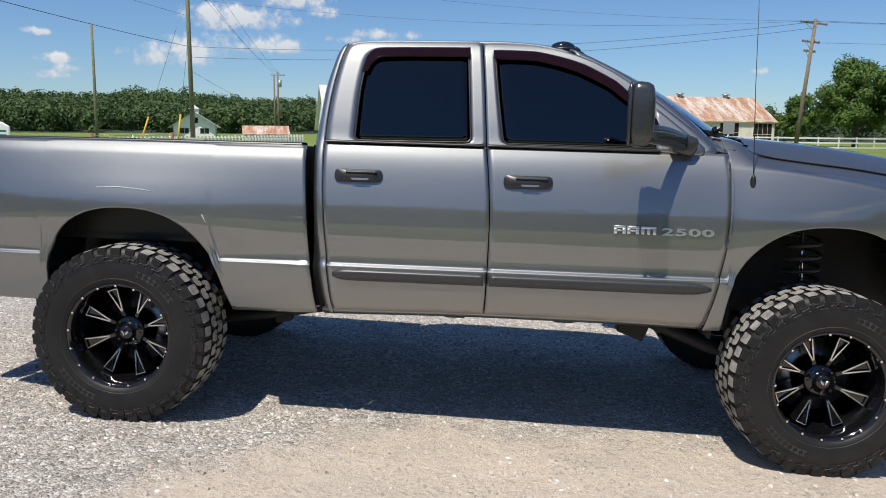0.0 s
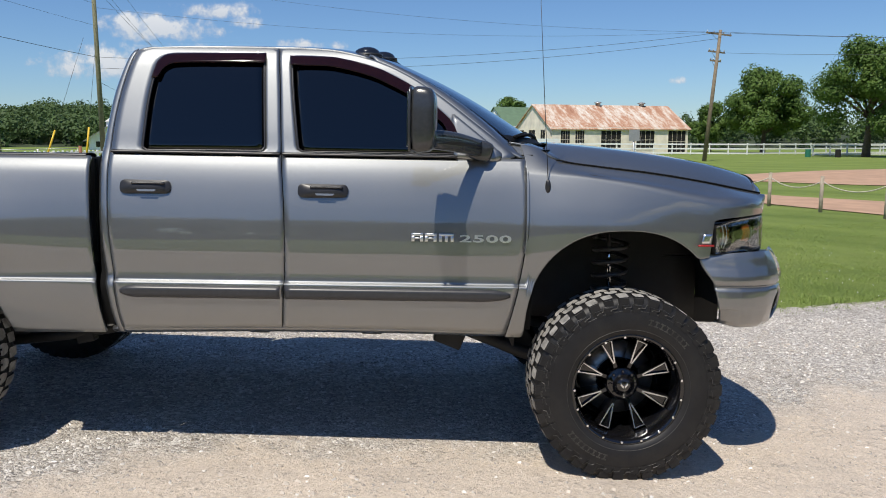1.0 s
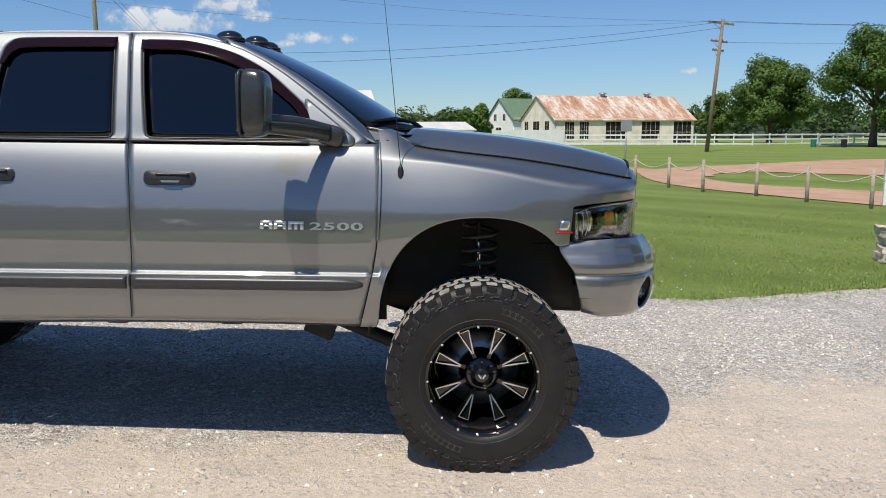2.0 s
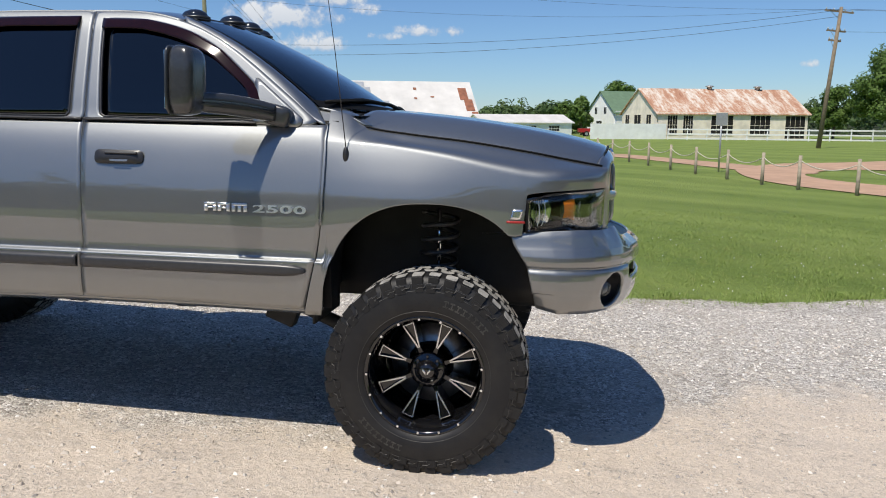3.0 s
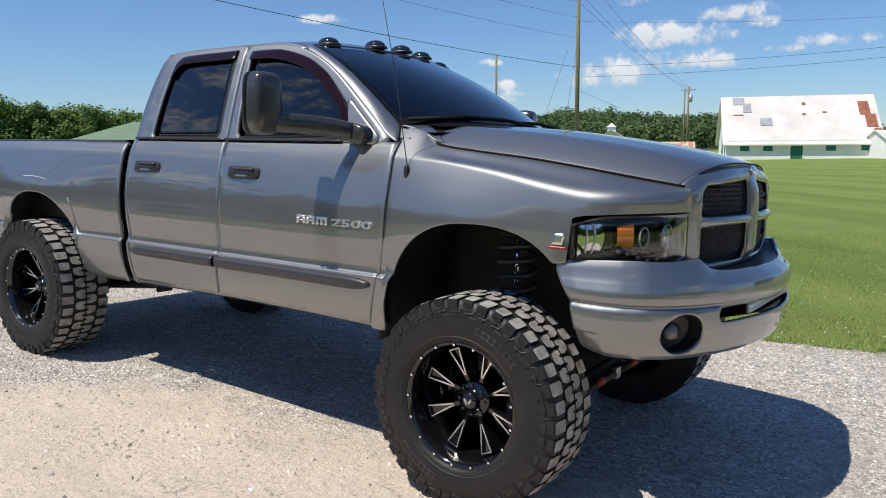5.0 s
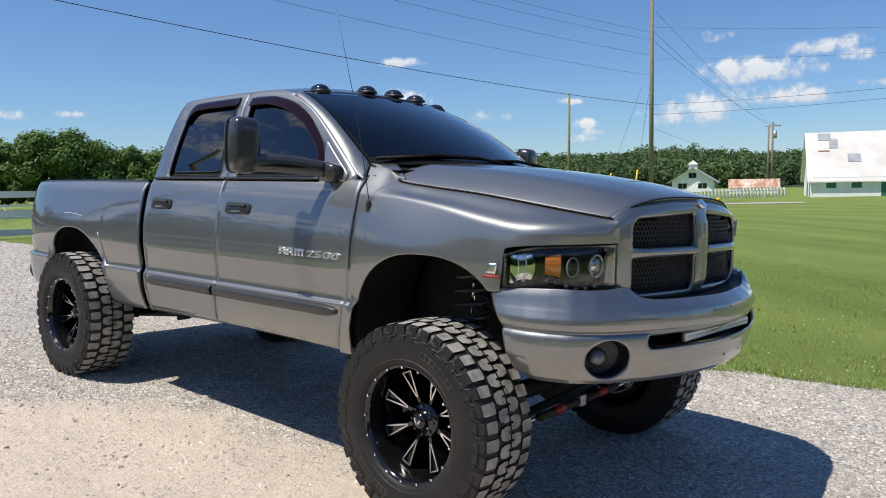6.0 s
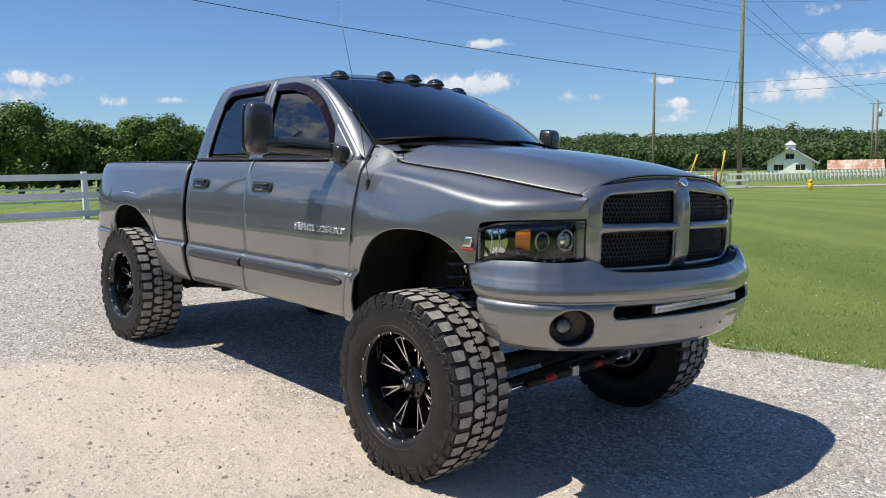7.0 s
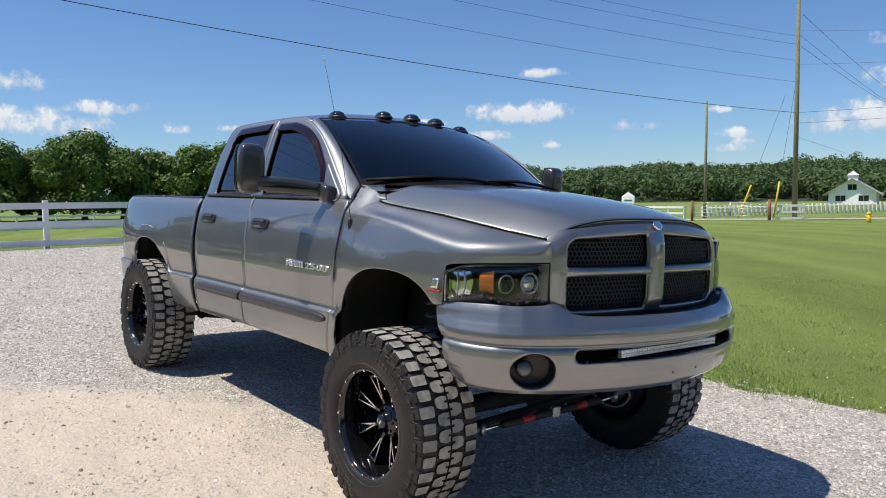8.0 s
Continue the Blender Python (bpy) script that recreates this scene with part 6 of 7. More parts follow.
        part("milled_edge", e, MILLED, sp, smooth=False)
    part("brake_disc", lathe([(0.08, 0.085), (0.19, 0.085), (0.19, 0.11), (0.08, 0.11)], 40), STEEL, wheel, "grey steel brake disc")
    return wheel


for sd in (-1, 1):
    side_panels(sd)
    fenders(sd)
    mirrors(sd)
hood()
roof_and_glass()
front_end()
trim_bits()
bed_and_tail()
under_body()
for ob in truck.children:
    if ob.matrix_basis == Matrix():
        ob.matrix_basis = LEAN @ Matrix.Translation((0, 0.055, 0))
wheel = build_wheel()
WN, WF = -0.893, 1.003
wheel.matrix_basis = LEAN @ pose(WB, WN, RAX_Z, 0, -2, 0)
copy_thing(wheel, LEAN @ pose(0.0, WN, RAX_Z, 0, 3, 0))
copy_thing(wheel, LEAN @ pose(WB, WF, RAX_Z, 0, 20, 180))
copy_thing(wheel, LEAN @ pose(0.0, WF, RAX_Z, 0, 3, 180))

# ---------------------------------------------------------------- ground


def cross_fall(y):
    """The lot's fall across the truck, down towards the lawn and easing off beyond."""
    s = 1.5 + 1.5 * math.tanh((y - 1.5) / 1.5) if y > 1.5 else -2.5 + 1.5 * math.tanh((y + 2.5) / 1.5) if y < -2.5 else y
    return -0.036 * (s + 0.95)


def ground_z(x, y):
    near = -0.04226 * (25 * math.tanh(x / 25) if x > 0 else 9 * math.tanh(x / 9))
    near += cross_fall(y) * (1 - smooth01((math.hypot(x - 2, y) - 4.5) / 5))
    far = -0.33 - 0.003 * min(max(x, 0), 60) + 0.012 * max(min(x, 0), -40)
    d = math.hypot(x - 2, y)
    return near + (far - near) * smooth01((d - 10) / 36) - 1.2 * smooth01((d - 110) / 120)


lot_edge = curve([(-40, 3.2), (-12, 2.7), (-4, 2.70), (1.95, 3.0), (3.35, 3.12), (4.4, 3.36), (5.45, 3.65), (6.6, 3.80), (7.98, 4.14), (11, 5.1), (20, 9.0), (45, 20)])


def axis_steps():
    v, s = [0.0], 0.5
    while v[-1] < 1500:
        v.append(v[-1] + s)
        if v[-1] > 14:
            s *= 1.12
    return [-a for a in v[:0:-1]] + v


def build_ground():
    st = axis_steps()
    n = len(st)
    verts = [(x + 2, y, ground_z(x + 2, y) - (0.02 if (y < lot_edge(x + 2) - 0.4 and -14.5 < x + 2 < 19.5 and y > -5.6) else 0.0)) for x in st for y in st]
    faces = [(i * n + j, (i + 1) * n + j, (i + 1) * n + j + 1, i * n + j + 1) for i in range(n - 1) for j in range(n - 1)]
    me = bpy.data.meshes.new("ground")
    me.from_pydata(verts, [], faces)
    me.polygons.foreach_set("use_smooth", [True] * len(faces))
    me.materials.append(GRASS)
    tagged(new("ground", me), "mown green lawn with mowing stripes", "lawn", kind="structure")

    def lot(u, v):
        x = -13.2 + 33 * (u ** 1.4)
        y1 = lot_edge(x) + 0.16 * noise.noise((x * 1.7, 3.1, 0)) + 0.07 * noise.noise((x * 6.0, 1.1, 0))
        y0 = -6.1 + 0.3 * noise.noise((x * 0.9, 7.7, 0))
        y = y0 + (y1 - y0) * v
        return Vector((x + (0.25 * noise.noise((y * 1.3, 0, 5)) if u == 0 else 0), y, ground_z(x, y) + 0.012))
    tagged(part("gravel_lot", sheet(lot, 360, 90, (0, 0, 1)), GRAVEL), "pale limestone gravel lot with dusty wheel tracks", "gravel", kind="structure")
    # dirt ring and path beyond the rope fence
    for nm, pts, lab in (("dirt_ring", [(12.3, 29.5), (15.2, 33.5), (18, 34.6), (21, 36.6), (25.5, 39.6), (32, 42.5), (60, 50), (60, 40), (32, 27.5), (21.7, 26.9), (19, 28.4), (17.5, 29.8), (15.5, 28.6), (13.7, 25.8), (13.6, 23.7),
                                       (14.5, 21.7), (15.9, 20.7), (17.5, 19.5), (22, 15.5), (30, 9), (24, 5), (18.0, 11.6), (14.8, 15.0), (13.4, 17.1), (12.4, 18.7), (11.6, 20.2), (11.2, 22), (11.2, 24), (11.6, 27)], "red-brown dirt riding ring"),
                         ("dirt_path", [(6.5, 40), (9.2, 35), (11, 30), (12.5, 26), (15, 26.5), (13.5, 31), (11.2, 36), (8.5, 42)], "pale dirt path")):
        bm = bmesh.new()
        poly = rounded(pts, 1.2, 4)
        vs = [bm.verts.new((x, y, 0)) for x, y in poly]
        f = bm.faces.new(vs)
        bmesh.ops.triangulate(bm, faces=[f])
        bmesh.ops.subdivide_edges(bm, edges=bm.edges, cuts=4, use_grid_fill=True)
        for v in bm.verts:
            v.co.z = ground_z(v.co.x, v.co.y) + 0.025
        bmesh.ops.recalc_face_normals(bm, faces=bm.faces)
        tagged(part(nm, bm, DIRT), lab, "dirt", kind="structure")


build_ground()


def stone_field(name, label, count, seed, x0, x1, y0, y1, lo, hi, power, keep, mat):
    """Angular limestone chips lying on the lot, as one mesh; keep(x, y) is the share that stays."""
    g = np.random.default_rng(seed)
    xs, ys, dice = g.uniform(x0, x1, count), g.uniform(y0, y1, count), g.random(count)
    on = np.array([d < keep(x, y) and y < lot_edge(x) + 0.04 for x, y, d in zip(xs, ys, dice)])
    xs, ys = xs[on], ys[on]
    n = len(xs)
    zs = np.array([ground_z(x, y) for x, y in zip(xs, ys)]) + 0.010
    r = lo + (hi - lo) * g.random(n) ** power
    a = g.uniform(0, 2 * math.pi, n)
    stretch = g.uniform(0.65, 1.0, n)
    v = np.empty((n, 7, 3))
    for q in range(5):
        t = 2 * math.pi * q / 5 + g.uniform(-0.35, 0.35, n)
        k = r * g.uniform(0.75, 1.2, n)
        u, w = k * np.cos(t), k * np.sin(t) * stretch
        v[:, q] = np.stack([xs + u * np.cos(a) - w * np.sin(a), ys + u * np.sin(a) + w * np.cos(a), zs - r * 0.15], 1)
    for q, sg in ((5, 1), (6, -1)):
        u, w = sg * r * g.uniform(0.2, 0.6, n), r * g.uniform(-0.35, 0.35, n)
        v[:, q] = np.stack([xs + u * np.cos(a) - w * np.sin(a), ys + u * np.sin(a) + w * np.cos(a), zs + r * g.uniform(0.35, 0.75, n)], 1)
    tri = np.array([(0, 1, 5), (1, 2, 5), (2, 6, 5), (2, 3, 6), (3, 4, 6), (4, 5, 6), (4, 0, 5)])
    me = bpy.data.meshes.new(name)
    me.from_pydata(v.reshape(-1, 3), [], (np.arange(n)[:, None, None] * 7 + tri[None]).reshape(-1, 3))
    me.materials.append(mat)
    tagged(new(name, me), label, "gravel", kind="stuff")


def grey_share(x, y):
    """Loose stone is thick off the packed track, thin on it, and gathers in drifts."""
    d = y - tan_edge(x) + 0.45 * noise.noise((x * 1.5, y * 1.5, 4))
    drift = 0.5 + 0.9 * noise.noise((x * 1.1, y * 1.9, 2))
    return (0.06 + 0.15 * max(0.0, drift - 0.45)) + 0.80 * smooth01((d + 0.25) / 0.6) * min(1.0, max(0.25, drift + 0.35))


stone_field("loose_gravel", "loose grey limestone chips", 105000, 11, -1.8, 7.2, -3.5, 3.3, 0.005, 0.019, 2.0, grey_share, PEBBLE)
stone_field("coarse_gravel", "larger pale stones and clods lying loose on the lot", 14000, 14, -1.8, 7.2, -3.6, 3.3, 0.007, 0.026, 3.2, lambda x, y: 0.40 + 0.9 * noise.noise((x * 1.3, y * 1.3, 6)), CLOD)
stone_field("outlying_gravel", "loose grey limestone chips on the outer lot", 42000, 12, -13.0, -1.8, -5.0, 3.6, 0.008, 0.026, 2.2, lambda x, y: min(1.0, 0.25 + grey_share(x, y)), PEBBLE)
stone_field("lot_edge_gravel", "loose grey limestone chips beside the lawn", 12000, 13, 7.2, 13.0, -1.0, 6.5, 0.006, 0.020, 2.2, lambda x, y: 0.6, PEBBLE)


def scatter_grass():
    """Blades on the lawn near the gravel's edge and thinning outwards, in tufts of uneven height."""
    rnd = random.Random(5)
    verts, faces = [], []

    def blade(x, y, h):
        a, lean = rnd.random() * 6.28, rnd.uniform(0.15, 0.9) * h
        w = 0.0026 + 0.014 * h
        z = ground_z(x, y) - 0.003
        dx, dy = math.cos(a), math.sin(a)
        i = len(verts)
        verts.extend([(x - dy * w, y + dx * w, z), (x + dy * w, y - dx * w, z), (x + dx * lean, y + dy * lean, z + h)])
        faces.append((i, i + 1, i + 2))
    for k in range(190000):
        x = rnd.uniform(0.0, 15)
        d = rnd.random() ** 2.0 * 7.5 - 0.06
        y = lot_edge(x) + d + 0.16 * noise.noise((x * 1.7, 3.1, 0))
        tuft = 0.5 + noise.noise((x * 2.3, y * 2.3, 8)) + 0.5 * noise.noise((x * 8, y * 8, 3))
        if rnd.random() > 0.45 + 0.7 * tuft:
            continue
        h = rnd.uniform(0.011, 0.028) * (0.7 + 0.9 * max(0.0, tuft)) * (1.5 if d < 0.2 else 1.0)
        blade(x, y, h)
    for k in range(900):                                           # stray tufts in the gravel's margin
        x = rnd.uniform(0.0, 12)
        cx, cy = x, lot_edge(x) - rnd.random() ** 2 * 0.35
        for q in range(6):
            blade(cx + rnd.gauss(0, 0.02), cy + rnd.gauss(0, 0.02), rnd.uniform(0.02, 0.06))
    me = bpy.data.meshes.new("grass_blades")
    me.from_pydata(verts, [], faces)
    me.materials.append(BLADE)
    tagged(new("grass_blades", me), "short green grass along the gravel", "grass", kind="stuff")
    # clover flowers
    bm = bmesh.new()
    for k in range(160):
        x = rnd.uniform(2, 14)
        y = lot_edge(x) + rnd.random() ** 1.5 * 4
        bmesh.ops.create_icosphere(bm, subdivisions=1, radius=0.007, matrix=Matrix.Translation((x, y, ground_z(x, y) + 0.045)))
    tagged(part("clover_flowers", bm, WHITE), "small white clover flowers in the lawn", "flowers", kind="stuff")


scatter_grass()

# ---------------------------------------------------------------- trees and woods


def leaf_cloud(seed, centres, radii, count, size, inner=0.5):
    """Leaf quads on the shells of several clumps, as an array of corners."""
    g = np.random.default_rng(seed)
    c, rad = np.array(centres, float), np.array(radii, float)
    k = g.integers(0, len(c), count)
    d = g.normal(size=(count, 3))
    d /= np.linalg.norm(d, axis=1)[:, None]
    p = c[k] + d * (rad[k] * g.uniform(inner, 1.08, count))[:, None] * np.where(d[:, 2] > -0.3, 1.0, 0.8)[:, None]
    n = d * 1.3 + np.stack([g.uniform(-0.7, 0.7, count), g.uniform(-0.7, 0.7, count), g.uniform(-0.4, 0.8, count)], 1)
    n /= np.linalg.norm(n, axis=1)[:, None]
    t = np.cross(n, g.normal(size=(count, 3)))
    t /= np.linalg.norm(t, axis=1)[:, None]
    b = np.cross(n, t)
    s = (size * g.uniform(0.6, 1.3, count))[:, None]
    return np.stack([p - t * s, p - b * s * 0.6, p + t * s, p + b * s * 0.6], 1).reshape(-1, 3)


def leaf_mesh(name, corners, mat):
    me = bpy.data.meshes.new(name)
    me.from_pydata(corners, [], np.arange(len(corners)).reshape(-1, 4))
    me.materials.append(mat)
    return new(name, me)


def build_tree(x, y, h, w, seed, label, leaves=9000, size=0.22, trunk_h=0.2, mat=None):
    rnd = random.Random(seed)
    z = ground_z(x, y)
    t = tagged(empty("tree", Matrix.Translation((x, y, z))), label, "tree")
    bm = bmesh.new()
    th = h * trunk_h
    tube([(0, 0, -0.2), (0.05, 0, th * 0.5), (0.1, 0.05, th), (0.0, 0.1, h * 0.6), (0.1, 0, h * 0.9)], [w * 0.036, w * 0.028, w * 0.024, w * 0.014, 0.02], 9, bm)
    centres, radii = [], []
    for k in range(46):
        a = rnd.random() * 6.28
        u = rnd.random()
        zz = th + (h - th) * (0.10 + 0.82 * u)
        prof = math.sin(math.pi * min(1, 0.20 + 0.74 * u)) ** 0.7
        rad = w / 2 * prof * rnd.uniform(0.30, 0.88)
        c = Vector((rad * math.cos(a), rad * math.sin(a), zz))
        centres.append(c)
        radii.append(w * rnd.uniform(0.085, 0.155))
        if k < 14:
            st = Vector((0.05, 0.03, th + (zz - th) * 0.35))
            tube([st, st.lerp(c, 0.55) + Vector((0, 0, 0.25)), c], [w * 0.012, w * 0.008, w * 0.003], 6, bm)
    for q in (0.45, 0.65, 0.86):
        centres.append(Vector((0, 0, h * q)))
        radii.append(w * (0.26 if q < 0.8 else 0.15))
    part("trunk", bm, BARK, t, "brown trunk and limbs")
    cr = leaf_mesh("crown", leaf_cloud(seed, centres, radii, leaves, size), mat or LEAF)
    cr.parent = t
    tagged(t, group="shade trees and tree row")
    return t


def polar(az, d):
    """A place by its bearing from +y towards +x, seen from the truck's front, and its distance."""
    return 4.0 + d * math.sin(radians(az)), -4.0 + d * math.cos(radians(az))


def build_woods(name, label, az0, az1, d0, d1, h0, h1, n, leaf, seed, rise=0.0, per=170):
    """A stretch of far woodland: many crowns on a bank that may rise behind."""
    rnd = random.Random(seed)
    def lift(az, u):
        return rise * u * (0.80 + 0.70 * noise.noise((az * 0.10, 0, 7)))
    cs, rs = [], []
    for k in range(n):
        az, u = rnd.uniform(az0, az1), rnd.random()
        x, y = polar(az, d0 + (d1 - d0) * u)
        hh = rnd.uniform(h0, h1) * (1.0 + 0.22 * noise.noise((az * 0.9, 0, 3)))
        z = ground_z(x, y) + lift(az, u)
        for q in range(6):
            a = rnd.random() * 6.28
            r = hh * 0.44 * rnd.random() ** 0.5
            cs.append((x + r * math.cos(a), y + r * math.sin(a), z + hh * (0.15 if q == 0 else rnd.uniform(0.35, 0.76))))
            rs.append(hh * (0.30 if q == 0 else rnd.uniform(0.20, 0.36)))
    tagged(leaf_mesh(name, leaf_cloud(seed, cs, rs, n * per, leaf, 0.8), LEAF_FAR), label, "woods", kind="stuff")
    # the wooded ground below
    def floor_pt(u, v):
        az = az0 + (az1 - az0) * u
        x, y = polar(az, d0 + (d1 - d0) * v)
        return Vector((x, y, ground_z(x, y) + 0.06 + lift(az, v)))
    tagged(part("woods_floor", sheet(floor_pt, 40, 8, (0, 0, 1)), WOOD_FLOOR), "dark green undergrowth below the trees", "undergrowth", kind="structure")


# wooded ridge in the west and north, tree lines round the rest of the fields
build_woods("wooded_ridge", "green wooded ridge beyond the fields", -64, -14, 330, 640, 8, 13, 1150, 0.85, 21, rise=19.0, per=290)
build_woods("north_tree_line", "far green tree line", -14, 13, 420, 520, 8, 11, 160, 0.8, 22, rise=3.0, per=240)
build_woods("east_woods", "far green tree line", 13, 60, 230, 330, 6, 10, 230, 0.6, 23, rise=5.0, per=260)
build_woods("south_woods", "green tree line beyond the yard", 62, 255, 50, 80, 9, 14, 320, 0.9, 24, rise=1.5, per=190)
build_woods("west_woods", "green trees beyond the paddock", 255, 272, 90, 115, 7, 10, 40, 0.28, 27, rise=1.5, per=1200)
build_woods("barn_trees", "green trees behind the low shed", -3.5, 2.5, 150, 175, 5, 7, 26, 0.45, 26, per=600)

# ---------------------------------------------------------------- fences, poles and wires


def board_fence(x0, y0, x1, y1, n, hgt, rails, label, mat=WHITE, post=0.12, board=0.14, name="board_fence", rail_d=0.035):
    fx = tagged(empty(name, Matrix.Translation((x0, y0, 0))), label, "fence", "white paddock fences")
    d = Vector((x1 - x0, y1 - y0, 0))
    ang = math.atan2(d.y, d.x)
    for k in range(n + 1):
        p = d * k / n
        z = ground_z(x0 + p.x, y0 + p.y)
        part("post", boxm(post, post, hgt + 0.3, Matrix.Translation((p.x, p.y, z + (hgt - 0.3) / 2 + 0.05)) @ Matrix.Rotation(ang, 4, "Z")), mat, fx, smooth=False, bevel=0.008)
        if k < n:
            q = d * (k + 1) / n
            z2 = ground_z(x0 + q.x, y0 + q.y)
            for r in range(rails):
                hh = hgt * (0.93 - r * 0.80 / max(rails - 1, 1)) if rails > 1 else hgt * 0.9
                a, b = Vector((p.x, p.y, z + hh)), Vector((q.x, q.y, z2 + hh))
                side = Vector((-d.y, d.x, 0)).normalized() * -(post / 2 + rail_d / 2 + 0.002)
                mid = (a + b) / 2 + side
                rot = (b - a).to_track_quat("X", "Z").to_matrix().to_4x4()
                part("rail", boxm((b - a).length, rail_d, board, Matrix.Translation(mid) @ rot), mat, fx, smooth=False)
    return fx


def utility_pole(x, y, h, r, label, mat, arms=(), lean=(0, 0), extra=0):
    z = ground_z(x, y)
    p = tagged(empty("utility_pole", pose(x, y, z, lean[0], lean[1], 0)), label, "utility pole", "utility poles")
    part("pole", rod((0, 0, -0.6), (0, 0, h), r, 12, r * 0.68), mat, p)
    for hh, w, yaw in arms:
        m = Matrix.Translation((0, 0, hh)) @ Matrix.Rotation(radians(yaw), 4, "Z")
        arm = part("cross_arm", boxm(w, 0.10, 0.12, m @ Matrix.Translation((0, r, 0))), mat, p, smooth=False)
        for s in (-0.45, -0.2, 0.2, 0.45):
            part("insulator", rod(m @ Vector((s * w, r, 0.06)), m @ Vector((s * w, r, 0.20)), 0.045, 8), GALV, arm)
        part("brace", rod(m @ Vector((-0.3 * w, r, -0.03)), m @ Vector((0, r, -0.5)), 0.02, 6), GALV, arm)
    return p


def wire(a, b, sag, r=0.012, name="power_line", label="thin dark overhead power line"):
    a, b = Vector(a), Vector(b)
    pts = [a.lerp(b, k / 24) - Vector((0, 0, sag * 4 * (k / 24) * (1 - k / 24))) for k in range(25)]
    tagged(part(name, tube(pts, r, 5), WIRE), label, "power line", "overhead power lines")


P2, P3, P4, PR = (-22.2, 54.8), (-30.8, 56.2), (-39.5, 138.4), (25.0, 57.8)
g2, g3, g4, gr = ground_z(*P2), ground_z(*P3), ground_z(*P4), ground_z(*PR)
utility_pole(*P2, 16.5, 0.20, "tall round greenish treated utility pole", WOOD_POLE_GREEN)
utility_pole(*P3, 10.0, 0.14, "greenish utility pole without cross arms", WOOD_POLE_GREEN, lean=(0, 0.5))
up4 = utility_pole(*P4, 12.4, 0.22, "grey utility pole with a cross arm and transformer", WOOD_POLE, arms=((11.8, 2.6, 10),))
part("transformer", rod((0.42, -0.1, 9.6), (0.42, -0.1, 10.9), 0.32, 14), GALV, up4)
part("second_pole", rod((-0.70, 0, -0.6), (-0.70, 0, 11.9), 0.17, 10, 0.13), WOOD_POLE, up4)
utility_pole(*PR, 10.4, 0.18, "leaning brown utility pole with double cross arms", WOOD_POLE, arms=((10.1, 2.3, 14), (8.7, 1.5, 14), (8.0, 1.0, 14)), lean=(0, 4.5))
# lines from the tall pole: towards the yard, to the far pole, and across the field
Q = (-26.0, -14.0)
utility_pole(*Q, 15.0, 0.20, "tall round greenish treated utility pole", WOOD_POLE_GREEN)
for zq, z2, r in ((10.4, 7.5, 0.018), (12.2, 9.8, 0.009), (13.4, 11.4, 0.009), (14.2, 12.6, 0.009), (14.8, 13.2, 0.009)):
    wire((*Q, zq), (*P2, z2), 0.9, r)
for dz, dx in ((15.4, 0.3), (14.2, -0.2), (13.0, 0.25)):
    wire((P2[0] + dx, P2[1], g2 + dz), (P4[0] + dx * 2, P4[1], g4 + 11.9), 0.8, 0.014)
wire((*P2, g2 + 6.3), (*P4, g4 + 4.6), 0.4, 0.012)
for z0, z1, dx in ((7.3, 9.7, 0.0), (8.1, 10.2, 0.4), (11.7, 10.2, -0.6), (14.2, 10.2, 0.7)):
    wire((P2[0], P2[1], g2 + z0), (PR[0] + 0.65 + dx, PR[1], gr + z1), 1.0, 0.013 if z0 < 9 else 0.008)
for z1, dx in ((10.2, 0.8), (10.2, -0.8), (8.6, 0.0)):
    wire((PR[0] + 0.65 + dx, PR[1], gr + z1), (78, 40, 9.5), 1.2, 0.012)
# guy wires with yellow guards
for bx, by, tx, ty, tz in ((-26.4, 54.0, -23.4, 55.4, 9.0), (-22.2, 51.6, -21.1, 52.3, 9.0)):
    gz = ground_z(bx, by)
    a, b = Vector((bx, by, gz)), Vector((tx, ty, tz))
    d = (b - a).normalized()
    gw = tagged(part("guy_wire", tube([a, b], 0.012, 5), WIRE), "pole guy wire with a yellow guard", "guy wire")
    part("guard", tube([a + d * 0.2, a + d * 2.9], 0.07, 8), YELLOW, gw, "yellow plastic guard")

# white board fence along the lot's west side, and a second one beyond its paddock
board_fence(-13.75, -15.0, -13.25, 7.0, 11, 1.10, 3, "white three-board paddock fence beside the gravel", board=0.15)
board_fence(-59, -16, -55, 48, 24, 1.15, 3, "far white three-board paddock fence", board=0.15)
# rope fence of wooden posts along the lawn
pts = [(15.1, 12.4), (14.1, 14.4), (13.2, 15.9), (12.5, 17.5), (11.4, 17.9 + 0.9), (10.8, 20.3), (10.2, 22.2), (9.6, 24.4), (9.1, 26.8), (8.6, 29.4), (8.1, 32.2), (7.6, 35.2), (7.1, 38.6), (6.6, 42), (6.1, 46)]
rf = tagged(empty("rope_fence"), "grey wooden posts joined by a sagging pale rope", "fence")
for k, (x, y) in enumerate(pts):
    z = ground_z(x, y)
    part("post", rod((x, y, z - 0.2), (x, y, z + 0.98), 0.052, 10, 0.047), WOOD_POST, rf)
    if k < len(pts) - 1:
        x2, y2 = pts[k + 1]
        a, b = Vector((x, y, z + 0.84)), Vector((x2, y2, ground_z(x2, y2) + 0.84))
        part("rope", tube([a.lerp(b, q / 10) - Vector((0, 0, 0.9 * (q / 10) * (1 - q / 10))) for q in range(11)], 0.016, 5), ROPE, rf)
